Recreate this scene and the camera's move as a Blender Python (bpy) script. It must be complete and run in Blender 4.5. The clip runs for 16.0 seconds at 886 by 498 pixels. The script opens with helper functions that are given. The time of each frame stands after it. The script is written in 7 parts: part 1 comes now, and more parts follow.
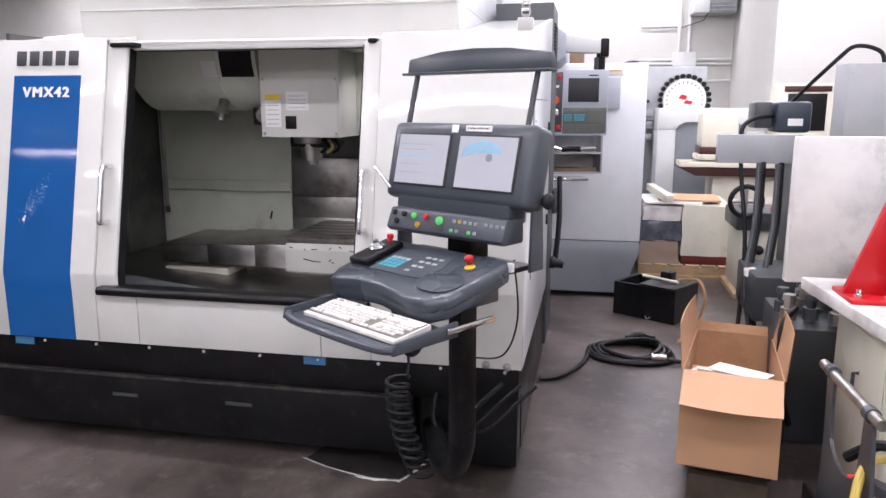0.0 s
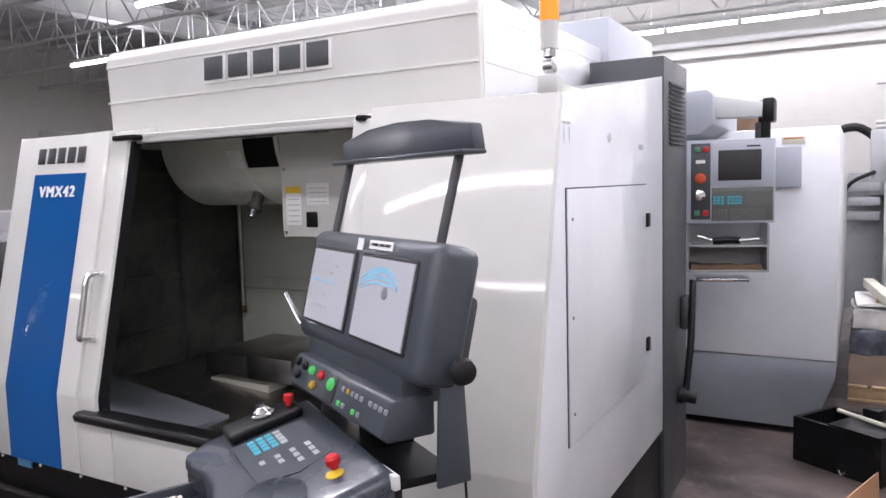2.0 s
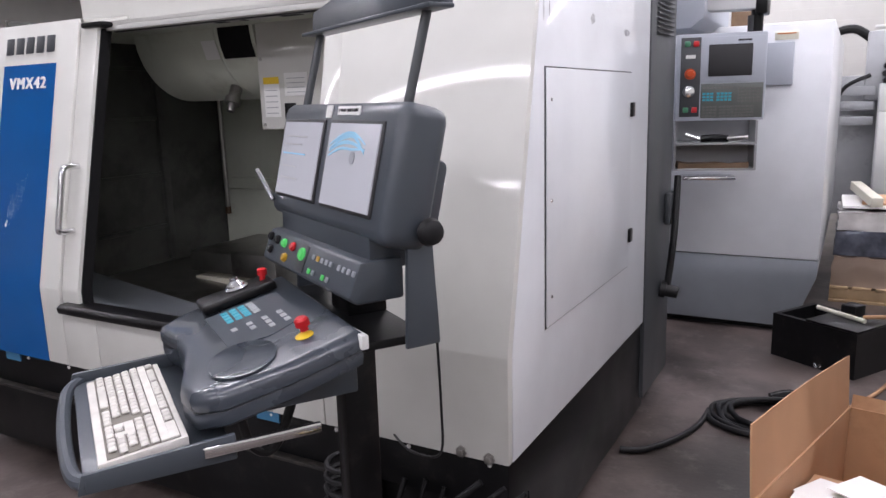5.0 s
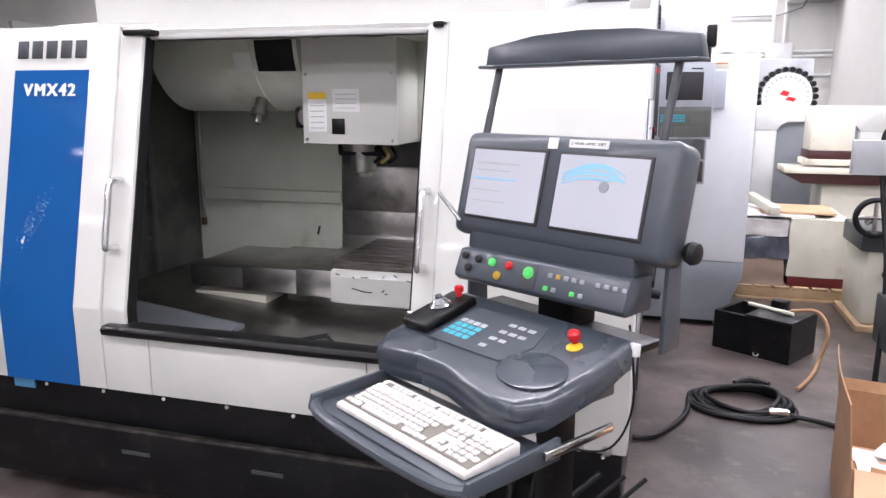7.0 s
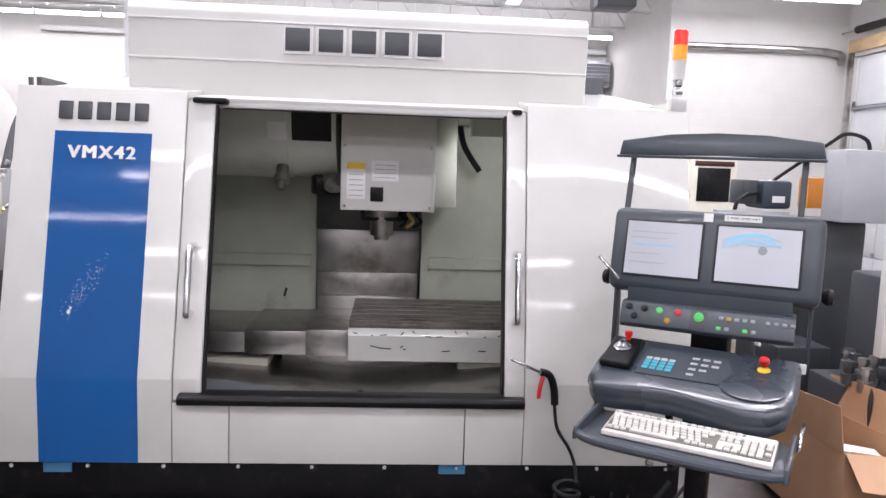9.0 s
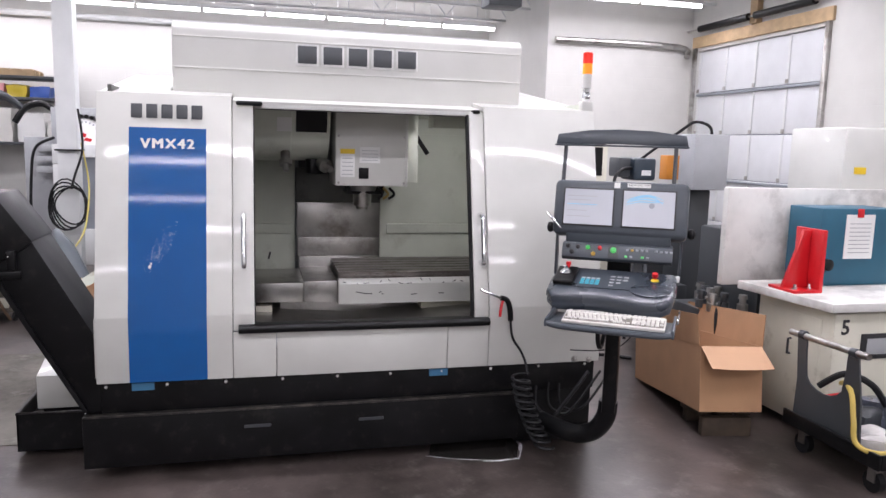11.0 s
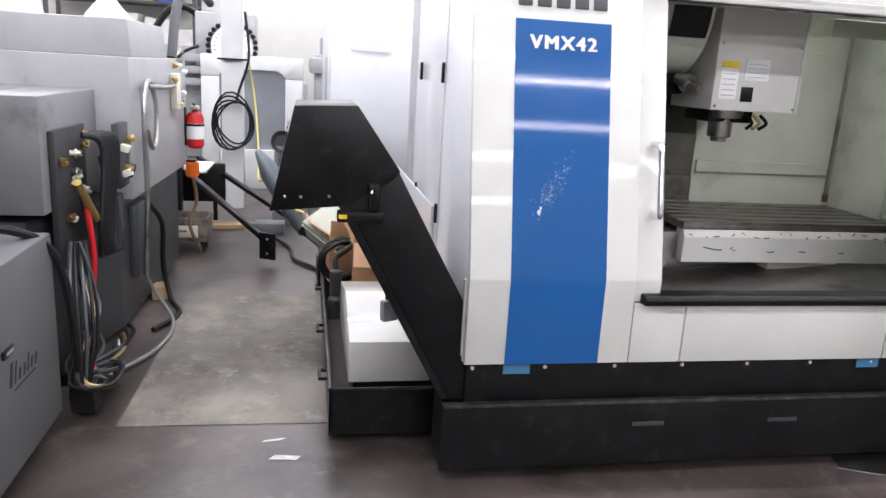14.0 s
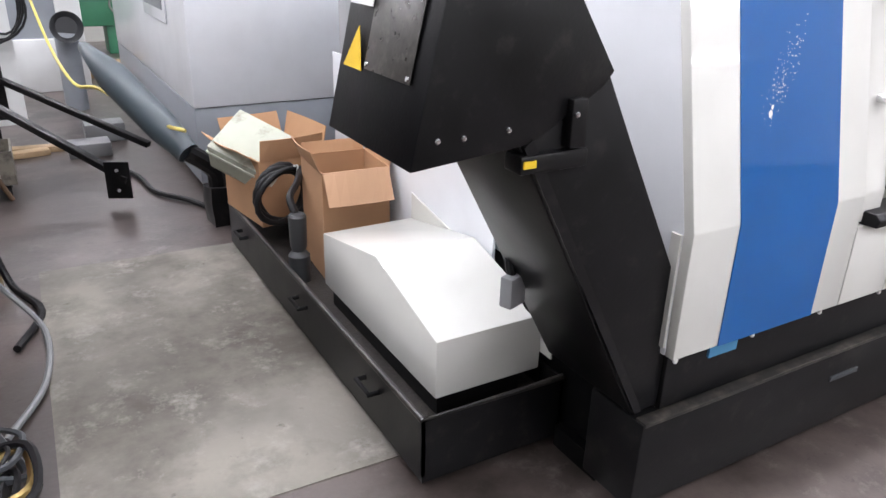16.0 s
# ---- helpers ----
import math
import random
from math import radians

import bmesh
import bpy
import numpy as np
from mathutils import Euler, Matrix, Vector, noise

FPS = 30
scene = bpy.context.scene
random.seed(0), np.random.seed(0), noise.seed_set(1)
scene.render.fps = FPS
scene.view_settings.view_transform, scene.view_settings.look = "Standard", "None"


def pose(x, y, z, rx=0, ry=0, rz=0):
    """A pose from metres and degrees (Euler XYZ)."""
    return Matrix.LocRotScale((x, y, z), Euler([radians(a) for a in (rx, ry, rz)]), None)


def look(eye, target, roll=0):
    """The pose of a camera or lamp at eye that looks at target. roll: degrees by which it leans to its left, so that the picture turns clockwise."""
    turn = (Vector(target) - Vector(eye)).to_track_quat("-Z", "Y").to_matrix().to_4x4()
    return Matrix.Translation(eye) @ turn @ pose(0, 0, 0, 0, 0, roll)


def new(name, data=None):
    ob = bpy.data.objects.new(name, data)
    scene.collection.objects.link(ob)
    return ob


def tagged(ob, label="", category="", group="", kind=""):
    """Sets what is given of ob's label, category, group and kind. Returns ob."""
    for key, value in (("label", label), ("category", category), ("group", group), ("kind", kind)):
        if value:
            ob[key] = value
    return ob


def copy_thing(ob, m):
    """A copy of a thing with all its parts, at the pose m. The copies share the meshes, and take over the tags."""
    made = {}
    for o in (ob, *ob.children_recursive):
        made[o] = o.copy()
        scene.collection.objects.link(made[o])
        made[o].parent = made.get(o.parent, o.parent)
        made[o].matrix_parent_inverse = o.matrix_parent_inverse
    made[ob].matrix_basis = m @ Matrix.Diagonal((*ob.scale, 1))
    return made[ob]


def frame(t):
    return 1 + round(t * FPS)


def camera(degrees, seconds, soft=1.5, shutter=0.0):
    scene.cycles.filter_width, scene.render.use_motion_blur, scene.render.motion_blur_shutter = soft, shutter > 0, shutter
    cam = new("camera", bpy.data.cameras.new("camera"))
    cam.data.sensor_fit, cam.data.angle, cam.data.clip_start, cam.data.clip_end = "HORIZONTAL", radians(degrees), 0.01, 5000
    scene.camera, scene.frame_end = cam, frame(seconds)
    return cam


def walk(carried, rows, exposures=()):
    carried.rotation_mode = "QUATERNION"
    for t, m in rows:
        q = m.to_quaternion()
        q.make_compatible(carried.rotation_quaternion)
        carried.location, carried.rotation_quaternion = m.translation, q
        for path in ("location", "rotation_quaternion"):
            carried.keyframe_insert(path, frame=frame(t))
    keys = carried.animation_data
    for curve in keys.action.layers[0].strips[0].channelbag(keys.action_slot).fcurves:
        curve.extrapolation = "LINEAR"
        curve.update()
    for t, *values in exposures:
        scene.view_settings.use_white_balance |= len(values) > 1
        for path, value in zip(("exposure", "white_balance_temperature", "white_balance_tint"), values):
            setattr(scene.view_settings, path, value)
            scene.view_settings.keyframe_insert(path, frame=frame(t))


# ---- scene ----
cam = camera(62.0, 16.0)
METRES, EYE, TILT, LEAN, TURN = 9.2, 1.69, -11.0, 0.0, 11.5
ROWS = [
    (0.0, 0.0, 0.0, 0.0, -0.0, 0.0, -0.0),
    (0.5, 0.0343, 0.03, 0.0047, 6.14, 1.55, -1.15),
    (1.0, 0.057, 0.0644, 0.0119, 13.12, 1.15, -2.13),
    (1.5, 0.07, 0.0958, 0.0199, 16.03, 2.51, 0.39),
    (2.0, 0.083, 0.1146, 0.0284, 17.86, 5.41, -1.83),
    (2.5, 0.088, 0.1207, 0.0341, 16.4, 8.91, -2.12),
    (3.0, 0.0881, 0.1209, 0.0378, 15.12, 11.85, -3.06),
    (3.5, 0.0878, 0.1203, 0.037, 15.21, 14.15, -3.05),
    (4.0, 0.088, 0.1194, 0.0301, 15.51, 10.84, -3.23),
    (4.5, 0.0884, 0.1198, 0.0234, 16.37, 4.71, -3.4),
    (5.0, 0.0879, 0.1191, 0.0163, 17.37, -0.93, -1.62),
    (7.5, -0.0471, 0.0789, 0.0195, -0.43, 0.81, 0.24),
    (8.0, -0.0856, 0.0824, 0.02, -4.45, 3.18, 1.33),
    (8.5, -0.1229, 0.0783, 0.0194, -6.79, 4.03, -0.09),
    (9.0, -0.1591, 0.0554, 0.0183, -15.31, 4.02, 0.94),
    (11.5, -0.2803, -0.0421, 0.0027, -25.39, 1.42, 3.13),
    (12.0, -0.3024, -0.0307, 0.0029, -20.47, 1.03, 0.6),
    (12.5, -0.3239, 0.0056, 0.0045, -15.59, -0.96, -0.02),
    (13.0, -0.3545, 0.0426, 0.007, -16.53, -3.71, 0.58),
    (13.5, -0.3699, 0.0875, 0.0118, -20.26, -3.62, 1.56),
    (14.0, -0.3819, 0.1356, 0.0202, -21.87, -3.48, 0.81),
    (14.5, -0.3954, 0.1832, 0.0273, -26.75, -5.94, 2.71),
    (15.0, -0.4015, 0.2322, 0.0326, -30.45, -8.58, 2.55),
    (15.5, -0.4163, 0.2739, 0.0367, -35.28, -11.03, 4.91),
    (16.0, -0.4254, 0.3108, 0.0403, -40.88, -14.75, 5.86),
]
walk(cam, [(t, pose(1.68, -3.14, EYE, TILT, LEAN, TURN) @ pose(METRES * x, METRES * y, METRES * z, 90 + pitch, roll, yaw)) for t, x, y, z, yaw, pitch, roll in ROWS],
     [(0.0, 0.32, 6500, 25), (1.5, 0.42, 6500, 25), (2.5, -0.38, 6500, 24), (3.0, -0.48, 6500, 24), (3.5, -0.76, 6500, 24), (4.0, -0.72, 6500, 24), (4.4, -0.45, 6500, 24), (5.0, -0.05, 6500, 24), (7.5, 0.58, 6500, 24), (8.3, 0.22, 6500, 24), (9.0, 0.18, 6500, 24), (11.5, 0.05, 6500, 24), (12.2, 0.05, 6500, 23), (13.0, 0.43, 6500, 21), (13.6, 0.56, 6500, 20), (14.5, 0.48, 6500, 20), (16.0, 0.76, 6500, 19)])

# ---- world and lamps ----
world = bpy.data.worlds.new("world")
scene.world = world
world.use_nodes = True
world.node_tree.nodes["Background"].inputs[0].default_value = (0.8, 0.88, 1.0, 1)
world.node_tree.nodes["Background"].inputs[1].default_value = 0.25

TUBE_ROWS = [  # y, z, first x, last x
    (2.93, 4.0, -4.9, 5.0), (4.27, 4.0, -5.5, -3.7), (4.22, 4.0, 1.1, 6.0), (6.45, 4.0, -10.0, 6.2), (9.9, 4.0, -9.0, 3.5),
    # the y = 0.3 row's west end is added, out of view, to light the west
    (0.3, 4.0, -13.4, 6.0), (-2.6, 4.0, -3.2, 6.0), (-5.6, 4.0, -3.2, 6.0), (-8.4, 4.0, -9.0, 6.0)]


def strip_lamp(name, y, z, x0, x1, power, up=False):
    data = bpy.data.lights.new(name, "AREA")
    data.shape, data.size, data.size_y = "RECTANGLE", x1 - x0, 0.12
    data.energy, data.color = power * (x1 - x0), (0.93, 0.97, 1.0)
    ob = new(name, data)
    ob.matrix_basis = pose((x0 + x1) / 2, y, z, 180 if up else 0)
    return ob


for row in TUBE_ROWS:
    strip_lamp("strip_lamp", row[0], row[1] - 0.06, row[2], row[3], 15.5)
    strip_lamp("strip_lamp", row[0], row[1] + 0.12, row[2], row[3], 7.5, True)

# Added fill to brighten the chamber, set where no fixture is known
work = bpy.data.lights.new("chamber_fill_lamp", "AREA")
work.shape, work.size, work.size_y, work.energy, work.color = "RECTANGLE", 0.26, 0.03, 2.6, (0.95, 0.98, 1.0)
new("chamber_fill_lamp", work).matrix_basis = pose(0.72, 0.82, 1.955, 18, -5, 0)

# ---- building helpers ----
ABS = set()


def bm_new():
    return bmesh.new()


def box(b, x0, x1, y0, y1, z0, z1, bev=0.0, seg=2):
    v = [b.verts.new((x, y, z)) for x in (x0, x1) for y in (y0, y1) for z in (z0, z1)]
    f = [b.faces.new([v[i] for i in q]) for q in ((0, 1, 3, 2), (4, 6, 7, 5), (0, 4, 5, 1), (2, 3, 7, 6), (0, 2, 6, 4), (1, 5, 7, 3))]
    if bev:
        edges = list({e for a in f for e in a.edges})
        bmesh.ops.bevel(b, geom=edges, offset=bev, segments=seg, affect="EDGES", profile=0.5)
    return b


def prism(b, pts, axis, a0, a1, bev=0.0, seg=2):
    def place(p, a):
        return {"x": (a, p[0], p[1]), "y": (p[0], a, p[1]), "z": (p[0], p[1], a)}[axis]
    lo, hi = [b.verts.new(place(p, a0)) for p in pts], [b.verts.new(place(p, a1)) for p in pts]
    n = len(pts)
    faces = [b.faces.new(lo), b.faces.new(hi[::-1])]
    faces += [b.faces.new((lo[i], hi[i], hi[(i + 1) % n], lo[(i + 1) % n])) for i in range(n)]
    if bev:
        edges = list({e for a in faces for e in a.edges})
        bmesh.ops.bevel(b, geom=edges, offset=bev, segments=seg, affect="EDGES", profile=0.5)
    bmesh.ops.recalc_face_normals(b, faces=[f for f in b.faces if f.is_valid])
    return b


def rings(b, loops, cap=True, closed=False):
    vs = [[b.verts.new(p) for p in loop] for loop in loops]
    n = len(loops[0])
    pairs = list(zip(vs, vs[1:])) + ([(vs[-1], vs[0])] if closed else [])
    for a, c in pairs:
        for i in range(n):
            b.faces.new((a[i], a[(i + 1) % n], c[(i + 1) % n], c[i]))
    if cap and not closed:
        b.faces.new(vs[0][::-1])
        b.faces.new(vs[-1])
    return b


def cyl(b, p, q, r, r2=None, n=20):
    p, q = Vector(p), Vector(q)
    d = (q - p).normalized()
    u = d.orthogonal().normalized()
    w = d.cross(u)
    r2 = r if r2 is None else r2
    ang = [2 * math.pi * i / n for i in range(n)]
    return rings(b, [[c + s * (math.cos(a) * u + math.sin(a) * w) for a in ang] for c, s in ((p, r), (q, r2))])


def lathe(b, p, d, prof, n=24):
    """Turned shape: prof holds (distance along d, radius)."""
    p, d = Vector(p), Vector(d).normalized()
    u = d.orthogonal().normalized()
    w = d.cross(u)
    ang = [2 * math.pi * i / n for i in range(n)]
    return rings(b, [[p + d * h + r * (math.cos(a) * u + math.sin(a) * w) for a in ang] for h, r in prof])


def smooth_path(pts, k=6):
    pts = [Vector(p) for p in pts]
    if len(pts) < 3 or k < 2:
        return pts
    out = []
    for i in range(len(pts) - 1):
        a, p, q, c = pts[max(i - 1, 0)], pts[i], pts[i + 1], pts[min(i + 2, len(pts) - 1)]
        for j in range(k):
            t = j / k
            out.append(0.5 * (2 * p + (q - a) * t + (2 * a - 5 * p + 4 * q - c) * t * t + (3 * p - a - 3 * q + c) * t ** 3))
    return out + [pts[-1]]


def tube(b, pts, r, n=8, k=6):
    path = smooth_path(pts, k)
    loops, u = [], None
    for i, p in enumerate(path):
        d = (path[min(i + 1, len(path) - 1)] - path[max(i - 1, 0)]).normalized()
        u = d.orthogonal().normalized() if u is None else (u - d * u.dot(d)).normalized()
        w = d.cross(u)
        loops.append([p + r * (math.cos(2 * math.pi * j / n) * u + math.sin(2 * math.pi * j / n) * w) for j in range(n)])
    return rings(b, loops)


def ball(b, c, r, sx=1, sy=1, sz=1, n=14):
    m = Matrix.Translation(c) @ Matrix.Diagonal((sx, sy, sz, 1))
    bmesh.ops.create_uvsphere(b, u_segments=n, v_segments=n // 2 + 1, radius=r, matrix=m)
    return b


def turned(b, m):
    bmesh.ops.transform(b, matrix=m, verts=b.verts)
    return b


def thing(name, m, label, category, group="", kind="", local=False):
    """An Empty at a thing's base. Parts come in world places, or, with local, in places relative to it."""
    ob = new(name)
    ob.empty_display_size = 0.05
    ob.matrix_basis = m
    if not local:
        ABS.add(ob)
    return tagged(ob, label, category, group, kind)


def shade(b, limit):
    """Smooth shading, but for large flat faces that end in small bevels: those stay flat."""
    areas = {f: f.calc_area() for f in b.faces}
    total = sum(areas.values()) if limit < 0.6 else 1e9
    for f, area in areas.items():
        f.smooth = True
        if area > 0.04 * total:
            near = [areas[g] for e in f.edges if len(e.link_faces) == 2 and e.calc_face_angle(0) < limit for g in e.link_faces if g is not f]
            f.smooth = any(a > 0.3 * area for a in near)


def part(name, b, material, parent=None, label="", smooth=32):
    root = parent
    while root is not None and root.parent is not None:
        root = root.parent
    if root in ABS:
        b.transform(root.matrix_basis.inverted())
    if smooth:
        shade(b, radians(smooth))
    me = bpy.data.meshes.new(name)
    b.to_mesh(me)
    b.free()
    me.materials.append(material)
    if smooth:
        me.set_sharp_from_angle(angle=radians(smooth))
    ob = new(name, me)
    ob.parent = parent
    if label:
        ob["label"] = label
    return ob


def single(name, b, material, label, category, kind="", group="", smooth=32):
    return tagged(part(name, b, material, None, "", smooth), label, category, group, kind)


def text_bm(body, size, depth=0.002, bold=0.0, spacing=1.0):
    """Raised writing in the plane y = 0, facing -y, centred."""
    cu = bpy.data.curves.new("writing", "FONT")
    cu.body, cu.size, cu.extrude, cu.offset, cu.space_character = body, size, depth, bold, spacing
    cu.align_x, cu.align_y, cu.resolution_u = "CENTER", "CENTER", 2
    ob = new("writing", cu)
    me = bpy.data.meshes.new_from_object(ob.evaluated_get(bpy.context.evaluated_depsgraph_get()))
    b = bm_new()
    b.from_mesh(me)
    bpy.data.objects.remove(ob)
    bpy.data.meshes.remove(me)
    return turned(b, pose(0, 0, 0, 90, 0, 0))


# ---- materials ----
def mat(name, col, rough=0.5, metal=0.0, var=0.08, scale=4.0, bump=0.05, bscale=120.0, dirt=None, dirt_at=0.62, dirt_scale=2.5, coat=0.0, emit=None, power=0.0, spec=0.5, each=0.0):
    m = bpy.data.materials.new(name)
    m.use_nodes = True
    nt = m.node_tree
    N, L = nt.nodes, nt.links
    bs = N["Principled BSDF"]
    tc = N.new("ShaderNodeTexCoord")
    big, fine = N.new("ShaderNodeTexNoise"), N.new("ShaderNodeTexNoise")
    for n, s, d in ((big, scale, 6), (fine, bscale, 3)):
        n.inputs["Scale"].default_value, n.inputs["Detail"].default_value = s, d
        L.new(tc.outputs["Object"], n.inputs["Vector"])
    ramp = N.new("ShaderNodeMapRange")
    ramp.inputs[1].default_value, ramp.inputs[2].default_value = 0.3, 0.7
    ramp.inputs[3].default_value, ramp.inputs[4].default_value = 1 - var, 1 + var
    L.new(big.outputs["Fac"], ramp.inputs[0])
    mul = N.new("ShaderNodeVectorMath")
    mul.operation = "SCALE"
    mul.inputs[0].default_value = col
    L.new(ramp.outputs[0], mul.inputs["Scale"])
    out = mul.outputs[0]
    if each:
        info, er, em = N.new("ShaderNodeObjectInfo"), N.new("ShaderNodeMapRange"), N.new("ShaderNodeVectorMath")
        er.inputs[3].default_value, er.inputs[4].default_value = 1 - each, 1 + each
        em.operation = "SCALE"
        L.new(info.outputs["Random"], er.inputs[0])
        L.new(out, em.inputs[0])
        L.new(er.outputs[0], em.inputs["Scale"])
        out = em.outputs[0]
    if dirt:
        dn, dm, mix = N.new("ShaderNodeTexNoise"), N.new("ShaderNodeMapRange"), N.new("ShaderNodeMix")
        dn.inputs["Scale"].default_value, dn.inputs["Detail"].default_value, dn.inputs["Roughness"].default_value = dirt_scale, 9, 0.65
        L.new(tc.outputs["Object"], dn.inputs["Vector"])
        dm.inputs[1].default_value, dm.inputs[2].default_value = dirt_at - 0.08, dirt_at + 0.1
        L.new(dn.outputs["Fac"], dm.inputs[0])
        mix.data_type = "RGBA"
        L.new(dm.outputs[0], mix.inputs["Factor"])
        L.new(out, mix.inputs[6])
        mix.inputs[7].default_value = (*dirt, 1)
        out = mix.outputs[2]
    L.new(out, bs.inputs["Base Color"])
    rr = N.new("ShaderNodeMapRange")
    spread = 0.02 if coat >= 0.5 else 0.09
    rr.inputs[3].default_value, rr.inputs[4].default_value = max(rough - spread, 0.02), min(rough + spread, 1)
    L.new(big.outputs["Fac"], rr.inputs[0])
    L.new(rr.outputs[0], bs.inputs["Roughness"])
    bs.inputs["Metallic"].default_value = metal
    bs.inputs["Coat Weight"].default_value = coat
    bs.inputs["Coat Roughness"].default_value = 0.06
    bs.inputs["Specular IOR Level"].default_value = spec
    if bump:
        bp = N.new("ShaderNodeBump")
        bp.inputs["Strength"].default_value, bp.inputs["Distance"].default_value = bump, 0.004
        L.new(fine.outputs["Fac"], bp.inputs["Height"])
        L.new(bp.outputs[0], bs.inputs["Normal"])
    if emit:
        bs.inputs["Emission Color"].default_value = (*emit, 1)
        bs.inputs["Emission Strength"].default_value = power
    return m


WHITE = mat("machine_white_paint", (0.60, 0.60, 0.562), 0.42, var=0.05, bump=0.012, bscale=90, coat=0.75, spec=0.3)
# Lighter, cooler than WHITE: colour makes up for scarce light between the machines
WHITE_SIDE = mat("lightened_enamel", (0.72, 0.74, 0.765), 0.3, var=0.05, bump=0.015, bscale=90, coat=0.5)
HEADERM = mat("header_grey_white", (0.60, 0.60, 0.57), 0.38, var=0.03, bump=0.03, bscale=300)
CREAM = mat("cream_enamel", (0.62, 0.60, 0.50), 0.45, var=0.08, dirt=(0.30, 0.26, 0.18), dirt_at=0.66)
BLUE = mat("blue_film", (0.0004, 0.09, 0.31), 0.3, var=0.05, bump=0.01, spec=0.15, coat=0.8)
BLACK = mat("black_paint", (0.0052, 0.0052, 0.0058), 0.36, var=0.4, scale=7, bump=0.08, dirt=(0.02, 0.019, 0.017), dirt_at=0.64, dirt_scale=14, spec=0.24)
DARK = mat("dark_grey_paint", (0.045, 0.05, 0.055), 0.42, var=0.1)
CHAR = mat("charcoal_plastic", (0.048, 0.058, 0.070), 0.36, var=0.1, bump=0.06, bscale=500, coat=0.08)
CHAR2 = mat("charcoal_desk", (0.038, 0.047, 0.060), 0.28, var=0.08, bump=0.04, bscale=500, coat=0.3)
GREY = mat("machine_grey_paint", (0.36, 0.37, 0.38), 0.45, var=0.08, dirt=(0.16, 0.16, 0.16), dirt_at=0.68)
MIDGREY = mat("mid_grey_paint", (0.24, 0.26, 0.285), 0.4, var=0.08, coat=0.15)
PALE = mat("interior_grey_green", (0.62, 0.65, 0.56), 0.5, var=0.07, dirt=(0.42, 0.43, 0.35), dirt_at=0.66)
PALEBLUE = mat("pale_blue_grey", (0.42, 0.45, 0.50), 0.45, var=0.05)
STEEL = mat("brushed_steel", (0.42, 0.41, 0.39), 0.35, 1.0, var=0.15, scale=8, dirt=(0.16, 0.14, 0.12), dirt_at=0.6)
TABLE_STEEL = mat("oiled_cast_iron", (0.20, 0.18, 0.165), 0.38, 0.8, var=0.2, scale=10, dirt=(0.09, 0.07, 0.055), dirt_at=0.58, dirt_scale=9)
CHROME = mat("chrome", (0.75, 0.75, 0.76), 0.14, 1.0, var=0.03, bump=0)
RUBBER = mat("black_rubber", (0.008, 0.008, 0.009), 0.5, var=0.1, spec=0.3)
RED = mat("red_paint", (0.55, 0.012, 0.016), 0.35, var=0.05)
YELLOW = mat("yellow_sticker", (0.75, 0.50, 0.02), 0.5, var=0.04)
BRASS = mat("brass", (0.55, 0.40, 0.16), 0.35, 1.0, var=0.1)
TEAL = mat("teal_blue_paint", (0.012, 0.10, 0.16), 0.42, var=0.1, dirt=(0.2, 0.22, 0.22), dirt_at=0.72)
LATHE = mat("lathe_grey_paint", (0.17, 0.174, 0.178), 0.42, var=0.1, dirt=(0.07, 0.07, 0.07), dirt_at=0.66)
LATHE1 = mat("lathe_light_grey", (0.33, 0.335, 0.34), 0.42, var=0.08, dirt=(0.17, 0.17, 0.17), dirt_at=0.68)
LATHE2 = mat("lathe_dark_grey", (0.04, 0.042, 0.045), 0.45, var=0.15, dirt=(0.03, 0.03, 0.03), dirt_at=0.62)
# Oily blotches, with the left chamber wall's shade put into the dark base
SHADED_SHEET = mat("shaded_oily_sheet", (0.085, 0.088, 0.08), 0.4, var=0.25, dirt=(0.03, 0.03, 0.028), dirt_at=0.58)
GREEN = mat("machine_green_paint", (0.05, 0.22, 0.12), 0.45, var=0.1)
CARD = mat("cardboard", (0.42, 0.235, 0.125), 0.82, var=0.07, scale=5, bump=0.1, bscale=220, dirt=(0.30, 0.16, 0.08), dirt_at=0.66)
WOOD_OLD = mat("old_dark_wood", (0.16, 0.10, 0.06), 0.8, var=0.2, scale=9, bump=0.2, bscale=60)
CARD_IN = mat("cardboard_liner", (0.50, 0.30, 0.18), 0.85, var=0.06, scale=5, bump=0.08)
WOOD = mat("pallet_wood", (0.40, 0.28, 0.16), 0.75, var=0.16, scale=9, bump=0.2, bscale=60, each=0.15)
PAPER = mat("white_paper", (0.78, 0.78, 0.76), 0.8, var=0.02)
KEYCAP = mat("beige_keys", (0.58, 0.56, 0.52), 0.55, var=0.12, scale=30, each=0.1)
INK = mat("dark_print", (0.02, 0.02, 0.022), 0.6, var=0.02, bump=0)
CYAN = mat("cyan_keys", (0.03, 0.35, 0.45), 0.5, var=0.02, bump=0)
FILM = mat("stretch_film", (0.62, 0.60, 0.58), 0.18, var=0.25, scale=6, bump=0.8, bscale=14, coat=0.5)
CLOTH = mat("white_cloth", (0.72, 0.70, 0.66), 0.9, var=0.06, bump=0.3, bscale=30)
TUBE = mat("lit_tube", (0.9, 0.9, 0.9), 0.4, var=0, bump=0, emit=(0.95, 0.98, 1.0), power=7.0)
STEELWORK = mat("painted_steelwork", (0.62, 0.63, 0.62), 0.55, var=0.06)
DECK = mat("painted_roof_deck", (0.42, 0.43, 0.43), 0.6, var=0.06)
JOISTM = mat("grey_white_joist_paint", (0.52, 0.53, 0.53), 0.6, var=0.08)
